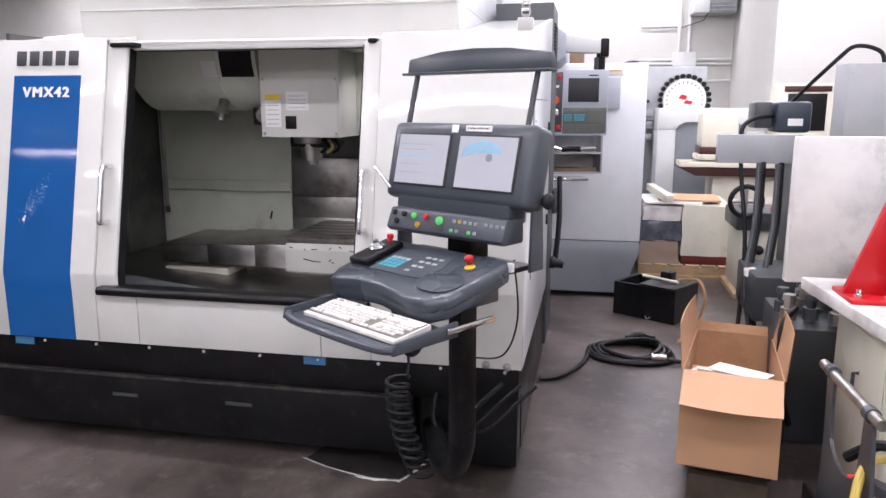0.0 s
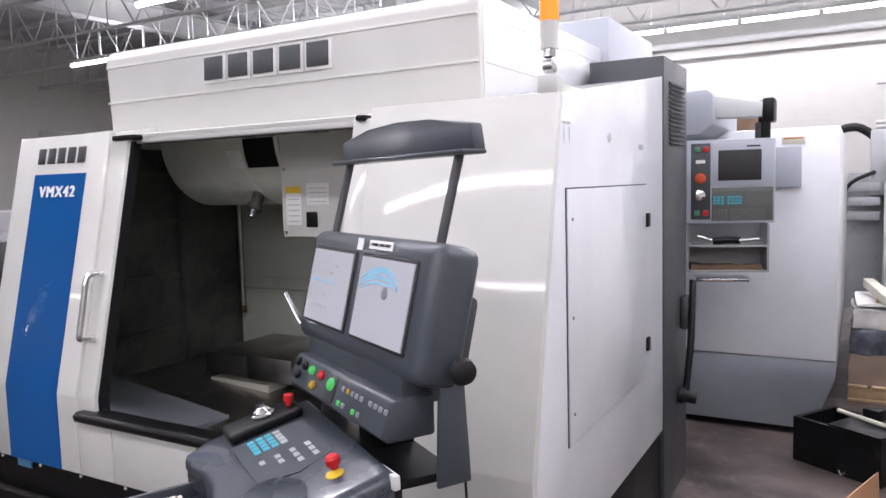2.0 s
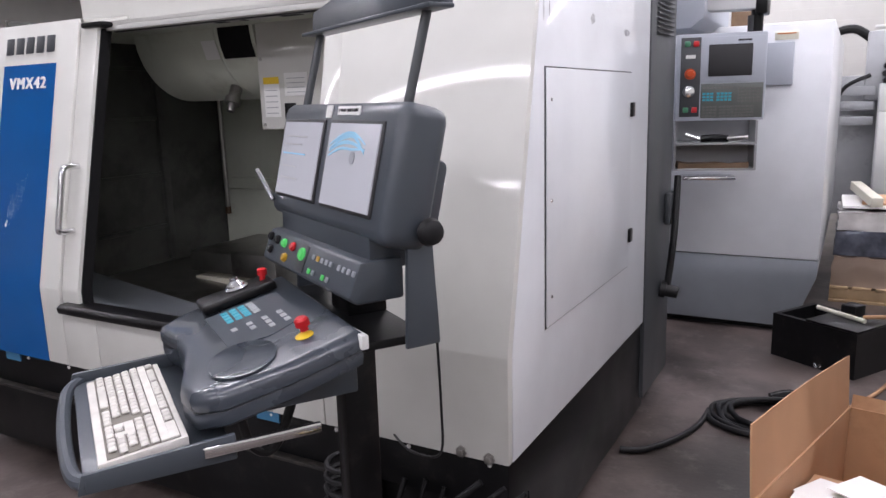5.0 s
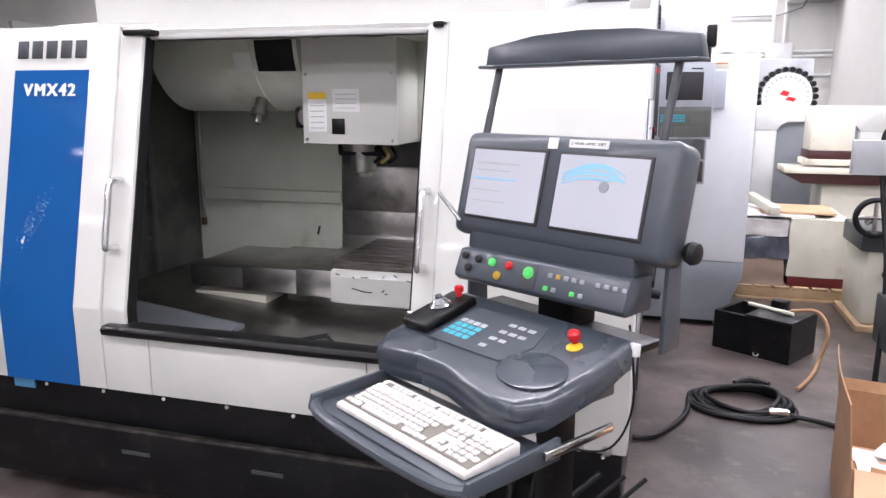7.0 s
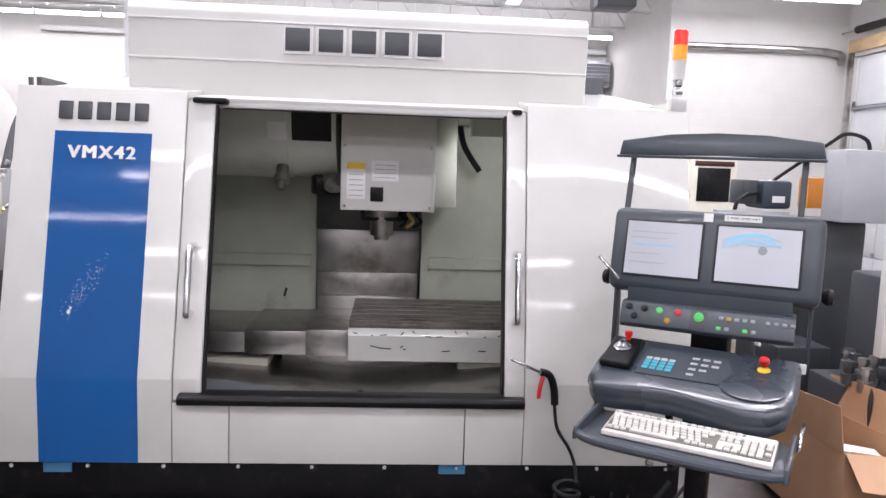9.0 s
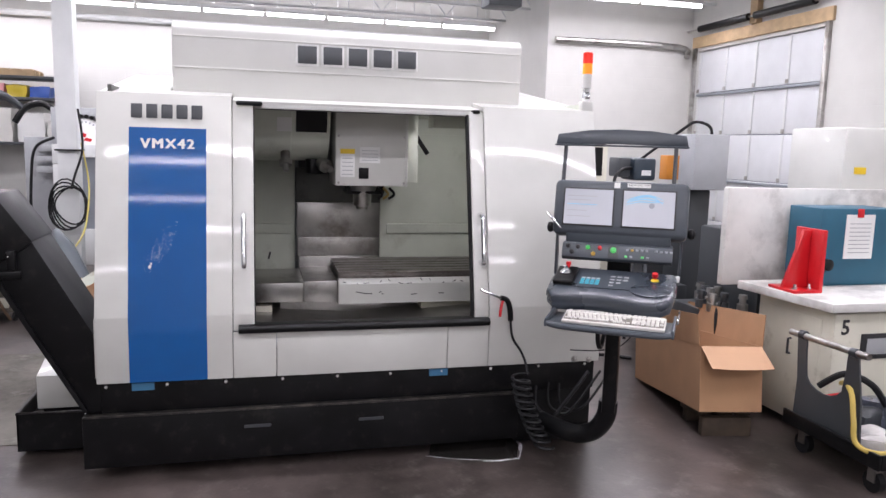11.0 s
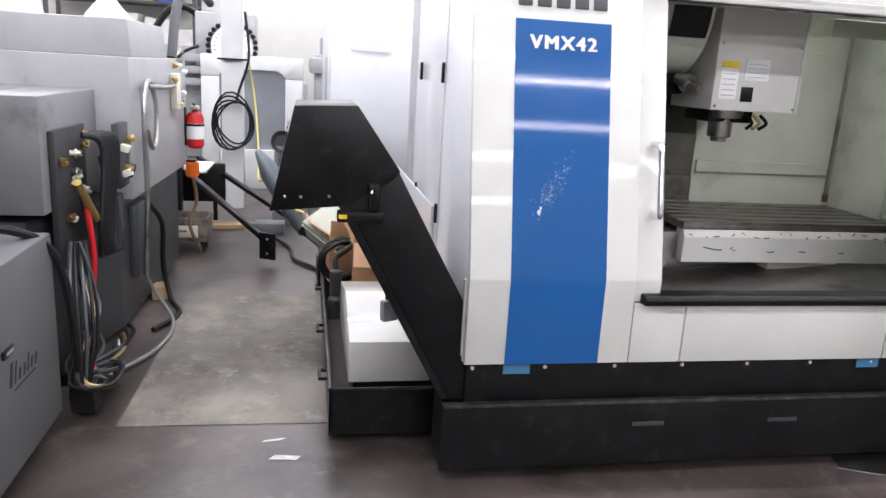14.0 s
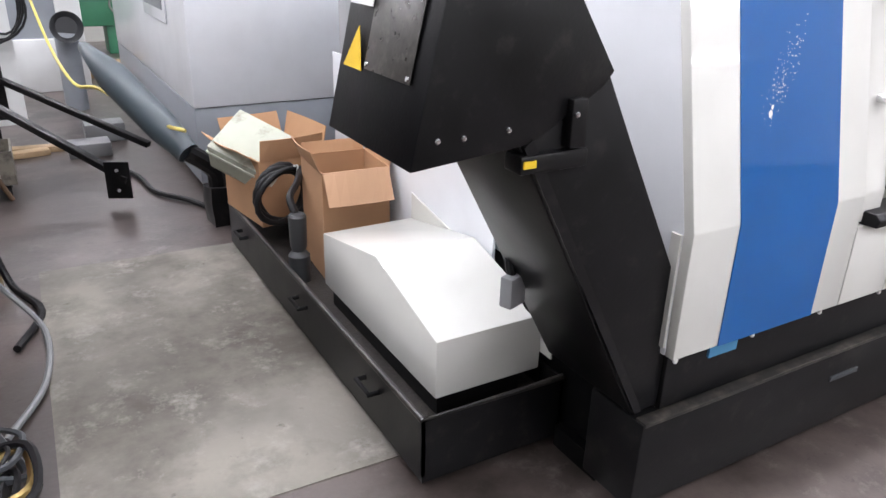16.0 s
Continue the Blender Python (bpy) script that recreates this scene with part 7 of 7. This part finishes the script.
part("strap", lathe(bm_new(), (-2.86, 3.42, 1.10), (0, 0, 1), [(0, 0.070), (0.018, 0.070)], 24), BLACK, fe)
ob = thing("warning_light", pose(-2.9, 3.62, 0.72), "lit orange warning light under the machine housing", "warning light")
part("lens", lathe(bm_new(), (-2.89, 3.44, 0.70), (0, 0, 1), [(0, 0.04), (0.02, 0.052), (0.11, 0.05), (0.12, 0.03)], 20), mat("amber_glass", (0.45, 0.09, 0.01), 0.15, var=0.3, scale=40, bump=0, emit=(1.0, 0.22, 0.02), power=0.12), ob, "amber glass lens")
part("bracket", box(bm_new(), -2.95, -2.86, 3.40, 3.48, 0.82, 0.835), BLACK, ob)

# ---- far aisle on the left ----
arms = thing("barrier_arms", pose(-2.8, 4.2, 0), "two black square steel bars with a drilled end plate", "barrier")
part("bar", turned(box(bm_new(), -0.025, 0.025, -0.75, 0.75, -0.02, 0.02, 0.004), look((-2.72, 3.87, 0.42), (-2.33, 3.42, 0.20)) @ pose(0, 0, 0, 90, 0, 0)), BLACK, arms)
part("bar", turned(box(bm_new(), -0.025, 0.025, -0.8, 0.8, -0.02, 0.02, 0.004), look((-2.55, 4.7, 0.38), (-2.05, 4.2, 0.16)) @ pose(0, 0, 0, 90, 0, 0)), BLACK, arms)
pl = part("end_plate", turned(box(bm_new(), -0.07, 0.07, -0.008, 0.008, -0.11, 0.11, 0.003), pose(-2.31, 3.36, 0.16, 0, 0, -25)), BLACK, arms)
for z in (-0.06, 0.06):
    part("hole", turned(cyl(bm_new(), (0, -0.011, z), (0, -0.007, z), 0.01, n=10), pose(-2.31, 3.36, 0.16, 0, 0, -25)), GREY, pl)
part("stand", box(bm_new(), -3.2, -3.1, 4.2, 4.3, 0, 0.7, 0.004), BLACK, arms)
part("black_panel", box(bm_new(), -3.5, -2.80, 4.95, 5.02, 0.22, 0.60, 0.004), BLACK, arms, "black sheet-metal panel")
for x in (-3.4, -2.9):
    part("panel_leg", box(bm_new(), x - 0.02, x + 0.02, 4.96, 5.0, 0, 0.23), BLACK, arms)
part("white_top", box(bm_new(), -3.6, -2.9, 4.3, 4.95, 0.60, 0.62, 0.003), PAPER, arms, "white board")
part("rust_hose", tube(bm_new(), [(-2.92, 3.5, 0.8), (-2.88, 3.55, 0.5), (-2.93, 3.5, 0.3), (-2.86, 3.6, 0.05)], 0.014), WOOD_OLD, arms, "rust brown hose")
OLDCREAM = mat("oily_cream_paint", (0.20, 0.185, 0.15), 0.5, var=0.2, dirt=(0.06, 0.05, 0.04), dirt_at=0.52, dirt_scale=8)
sc = thing("tool_cart", pose(-3.0, 3.9, 0), "small oily cream steel cart with drawer and castors", "cart")
b = box(bm_new(), -3.3, -2.82, 3.72, 4.05, 0.10, 0.12)
for q in ((-3.3, -2.82, 3.72, 3.73), (-3.3, -2.82, 4.04, 4.05), (-3.3, -3.29, 3.73, 4.04), (-2.83, -2.82, 3.73, 4.04)):
    box(b, *q, 0.12, 0.30)
part("tray", b, OLDCREAM, sc, "", 0)
part("drawer", box(bm_new(), -3.22, -2.90, 3.70, 3.72, 0.14, 0.24, 0.004), CREAM, sc, "cream drawer front")
part("drawer_handle", cyl(bm_new(), (-3.14, 3.685, 0.20), (-2.98, 3.685, 0.20), 0.009, n=8), CHROME, sc)
part("shelf_plate", box(bm_new(), -3.28, -2.84, 3.74, 4.03, 0.2, 0.215), OLDCREAM, sc)
for x in (-3.25, -2.87):
    for y in (3.77, 4.0):
        part("castor", cyl(bm_new(), (x - 0.014, y, 0.045), (x + 0.014, y, 0.045), 0.045, n=12), RUBBER, sc)
        part("castor_stem", box(bm_new(), x - 0.012, x + 0.012, y - 0.012, y + 0.012, 0.05, 0.10), STEEL, sc)
ct = thing("exhaust_tube", pose(-2.1, 2.9, 0.2), "blue-grey tapered tube leaning on a small black pump", "tube")
d0, d1 = Vector((-2.39, 3.40, 0.925)), Vector((-2.007, 2.80, 0.426))
ax = (d1 - d0).normalized()
part("tube", lathe(bm_new(), d0, ax, [(0.0, 0.015), (0.02, 0.03), (0.26, 0.085), (0.68, 0.085), (0.78, 0.07), (0.87, 0.062)], 20), mat("blue_grey_tube", (0.055, 0.072, 0.082), 0.4), ct)
part("pump_body", crumpled(-1.92, -1.80, 2.78, 2.93, 0.0, 0.22, 6, 0.02, 4), BLACK, ct, "black pump at the tube foot", 60)
part("pump_neck", tube(bm_new(), [(-1.86, 2.86, 0.20), (-1.87, 2.84, 0.30), (-1.93, 2.81, 0.37), (-2.01, 2.81, 0.43)], 0.05, 10, 3), BLACK, ct)
du = thing("duct_mouth", pose(-2.28, 6.15, 0), "dark round extraction duct mouth on a grey pipe stand", "duct")
part("elbow", tube(bm_new(), [(-2.28, 6.2, 0.0), (-2.28, 6.2, 0.45), (-2.28, 6.17, 0.66), (-2.277, 6.05, 0.72)], 0.095, 16, 5), MIDGREY, du, "", 60)
part("mouth", lathe(bm_new(), (-2.277, 6.06, 0.722), (0, -1, 0.1), [(0, 0.095), (0.06, 0.13), (0.07, 0.13), (0.065, 0.118), (0.02, 0.085), (0.02, 0.02)], 24), LATHE2, du, "dark flared mouth")
part("yellow_cord", tube(bm_new(), [(-2.64, 5.74, 1.7), (-2.56, 5.68, 1.2), (-2.48, 5.0, 0.75), (-2.42, 4.0, 0.62), (-2.33, 3.4, 0.68), (-2.16, 3.0, 0.58), (-2.02, 2.75, 0.56)], 0.010), mat("yellow_cord", (0.55, 0.45, 0.10), 0.5), ct, "yellow cord")
for i in range(5):
    lp = []
    for j in range(21):
        a = 2 * math.pi * j / 20
        lp.append((-2.78 + (0.17 + 0.012 * i) * math.cos(a), 5.70 - 0.02 * i, 0.95 + 0.03 * math.sin(2 * a + i) + (0.22 + 0.02 * i) * math.sin(a)))
    if i == 0:
        hc = thing("hanging_hose", pose(-2.78, 5.7, 0.9), "black hoses looped over the white column", "hose")
    part("loop", tube(bm_new(), lp, 0.010, 8, 1), RUBBER, hc, "", 60)
part("drop", tube(bm_new(), [(-2.66, 5.73, 2.1), (-2.62, 5.71, 1.65), (-2.72, 5.70, 1.3), (-2.76, 5.69, 1.15)], 0.014), RUBBER, hc)
part("strap", lathe(bm_new(), (-2.8, 5.87, 1.6), (0, 0, 1), [(0, 0.165), (0.02, 0.165)], 24), RUBBER, hc)
for x, y, h in ((-2.2, 5.0, 0.14), (-2.35, 4.6, 0.10)):
    single("floor_block", box(bm_new(), x - 0.14, x + 0.14, y - 0.1, y + 0.1, 0, h, 0.01), LATHE, "grey metal block on the floor", "metal block", group="floor blocks")
for x, y, a in ((-2.95, 4.70, 8), (-2.75, 4.84, -6)):
    single("wooden_plank", turned(box(bm_new(), -0.35, 0.35, -0.05, 0.05, 0, 0.04, 0.004), pose(x, y, 0, 0, 0, a)), WOOD, "short wooden plank lying on the aisle floor", "plank", group="planks in the aisle")
fc = thing("floor_cable", pose(-2.0, 3.6, 0), "black cable snaking across the floor", "cable")
part("run", tube(bm_new(), [(-2.35, 4.4, 0.02), (-2.15, 3.9, 0.02), (-2.1, 3.5, 0.02), (-1.95, 3.25, 0.02), (-1.85, 3.0, 0.02)], 0.016), RUBBER, fc)
gp = thing("wooden_pallet", pose(-1.75, 8.0, 0), "small wooden pallet far down the aisle", "pallet")
for i in range(4):
    part("board", box(bm_new(), -2.15 + i * 0.15, -2.03 + i * 0.15, 7.7, 8.3, 0.08, 0.10), WOOD, gp)
for y in (7.75, 8.25):
    part("runner", box(bm_new(), -2.16, -1.56, y - 0.03, y + 0.03, 0, 0.08), WOOD, gp)
gm = thing("green_machine", pose(-1.9, 9.7, 0), "old green machine tool bed at the hall's end", "machine tool")
part("bed", box(bm_new(), -2.7, -1.3, 9.4, 9.9, 0.35, 0.75, 0.02), GREEN, gm)
for x in (-2.6, -1.5):
    part("leg", box(bm_new(), x - 0.1, x + 0.1, 9.45, 9.85, 0, 0.36, 0.01), GREEN, gm)
part("machine_column", box(bm_new(), -1.9, -1.55, 9.5, 9.85, 0.75, 1.75, 0.03), GREY, gm, "grey upright column")
part("headstock", box(bm_new(), -2.45, -2.0, 9.45, 9.85, 0.75, 1.3, 0.03), GREY, gm, "grey headstock")
part("column_head", box(bm_new(), -1.98, -1.50, 9.36, 9.8, 1.45, 1.70, 0.05), GREY, gm)
part("drive_motor", cyl(bm_new(), (-1.72, 9.65, 1.75), (-1.72, 9.65, 2.0), 0.10, n=16), GREY, gm, "grey drive motor")
part("slide_table", box(bm_new(), -2.6, -1.35, 9.30, 9.7, 0.75, 0.82, 0.01), GREEN, gm)
part("handwheel", tube(bm_new(), [(-1.45 + 0.1 * math.cos(a * math.pi / 8), 9.27, 0.62 + 0.1 * math.sin(a * math.pi / 8)) for a in range(17)], 0.014, 8, 1), STEEL, gm, "steel handwheel")
part("spindle", cyl(bm_new(), (-2.2, 9.45, 1.0), (-2.2, 9.3, 1.0), 0.1), STEEL, gm)

# ---- storage racks at the end wall ----
SH = mat("dark_rack_steel", (0.05, 0.055, 0.06), 0.5)


def rack(x0, x1, y, zs):
    t = thing("storage_rack", pose((x0 + x1) / 2, y, 0), "dark steel storage rack with loaded shelves", "rack", "storage racks")
    for x in (x0, x1):
        for dy in (-0.3, 0.3):
            part("upright", box(bm_new(), x - 0.03, x + 0.03, y + dy - 0.03, y + dy + 0.03, 0, max(zs) + 0.2, 0.004), SH, t)
    for z in zs:
        part("shelf", box(bm_new(), x0, x1, y - 0.32, y + 0.32, z - 0.05, z, 0.004), SH, t)
    return t


rack(-5.9, -3.75, 10.25, (0.6, 1.65, 2.4, 2.75))
rack(-8.6, -7.05, 10.25, (0.6, 1.2, 1.9, 2.65))
rp = thing("wooden_pallet", pose(-4.8, 10.2, 2.75), "wooden pallet lying on top of the rack", "pallet")
for i in range(7):
    part("board", box(bm_new(), -5.45 + i * 0.18, -5.31 + i * 0.18, 9.95, 10.5, 2.84, 2.86), WOOD, rp)
for y in (9.98, 10.22, 10.46):
    part("runner", box(bm_new(), -5.46, -4.2, y - 0.03, y + 0.03, 2.75, 2.84), WOOD, rp)
PINK = mat("pink_plastic", (0.6, 0.25, 0.27), 0.5)
BIN_B, BIN_Y = mat("blue_bin", (0.03, 0.10, 0.4), 0.4), mat("yellow_bin", (0.6, 0.45, 0.03), 0.4)
for x0, x1, z0, z1, m, lb in ((-5.1, -4.7, 2.4, 2.62, PINK, "pink plastic sack on the rack"), (-4.65, -4.35, 2.4, 2.6, BIN_Y, "yellow plastic bin on the rack"), (-4.3, -4.0, 2.4, 2.58, BIN_B, "blue plastic bin on the rack"), (-5.5, -5.12, 1.65, 2.1, PAPER, "white sack on the rack"), (-5.0, -4.6, 1.65, 2.2, CLOTH, "white cloth sack on the rack"), (-4.5, -4.1, 1.65, 2.15, PAPER, "white plastic tub on the rack"), (-4.05, -3.8, 1.65, 2.0, CLOTH, "white folded sheet on the rack")):
    single("storage_sack" if "sack" in lb else "storage_bin", crumpled(x0, x1, 9.98, 10.4, z0, z1, x0, 0.03, 4), m, lb, "storage", smooth=60)
rnd = random.Random(21)
for x, w, z, h in ((-8.5, 0.35, 1.9, 0.3), (-8.1, 0.4, 1.9, 0.35), (-7.65, 0.5, 1.9, 0.28), (-8.4, 0.4, 1.2, 0.35), (-7.9, 0.5, 1.2, 0.3), (-7.5, 0.35, 2.2, 0.28), (-8.4, 0.8, 2.65, 0.15)):
    z = 1.9 + 0.281 if z == 2.2 else z
    single("storage_carton", box(bm_new(), x, x + w, 9.98, 10.45, z, z + h, 0.008), CARD if z < 2.6 else GREEN, "closed brown carton on the rack" if z < 2.6 else "green tarpaulin bundle on the rack", "carton", group="cartons on the rack")
tp = thing("covered_stand", pose(-6.2, 9.2, 0), "bulky white cloth cover draped over a tall stand", "cover")
b = bm_new()
lp = []
for i in range(9):
    z, r = 0.9 + 0.24 * i, 0.45 + 0.1 * math.sin(i * 0.5) - 0.045 * max(0, i - 5) ** 1.6
    lp.append([(-6.2 + r * math.cos(a) * (1 + 0.10 * math.sin(3 * a + i)), 9.2 + r * 0.7 * math.sin(a), z) for a in [2 * math.pi * j / 18 for j in range(18)]])
part("cloth", rings(b, lp), CLOTH, tp, "white cloth cover", 70)
part("stand", cyl(bm_new(), (-6.2, 9.2, 0), (-6.2, 9.2, 1.0), 0.05), SH, tp)
cc2 = thing("control_cabinet", pose(-4.3, 3.2, 1.6), "cream cabinet with a red label above the grey lathe", "cabinet")
part("body", box(bm_new(), -5.1, -4.1, 3.0, 3.4, 1.602, 2.0, 0.01), CREAM, cc2)
part("label", box(bm_new(), -4.95, -4.75, 2.992, 3.0, 1.86, 1.93), RED, cc2)
tf = thing("plastic_cover", pose(-3.45, 3.2, 1.6), "white plastic sheet draped into a peak", "cover")
b = bm_new()
lp = []
for i in range(7):
    z, r = 1.602 + 0.07 * i, 0.27 - 0.03 * i - 0.002 * i * i
    lp.append([(-3.4 + r * math.cos(a) * (1 + 0.2 * math.sin(2 * a + 0.4 * i) + 0.12 * math.sin(5 * a + i)), 3.2 + r * 0.6 * math.sin(a), z) for a in [2 * math.pi * j / 12 for j in range(12)]])
part("sheet", rings(b, lp), CLOTH, tf, "", 60)
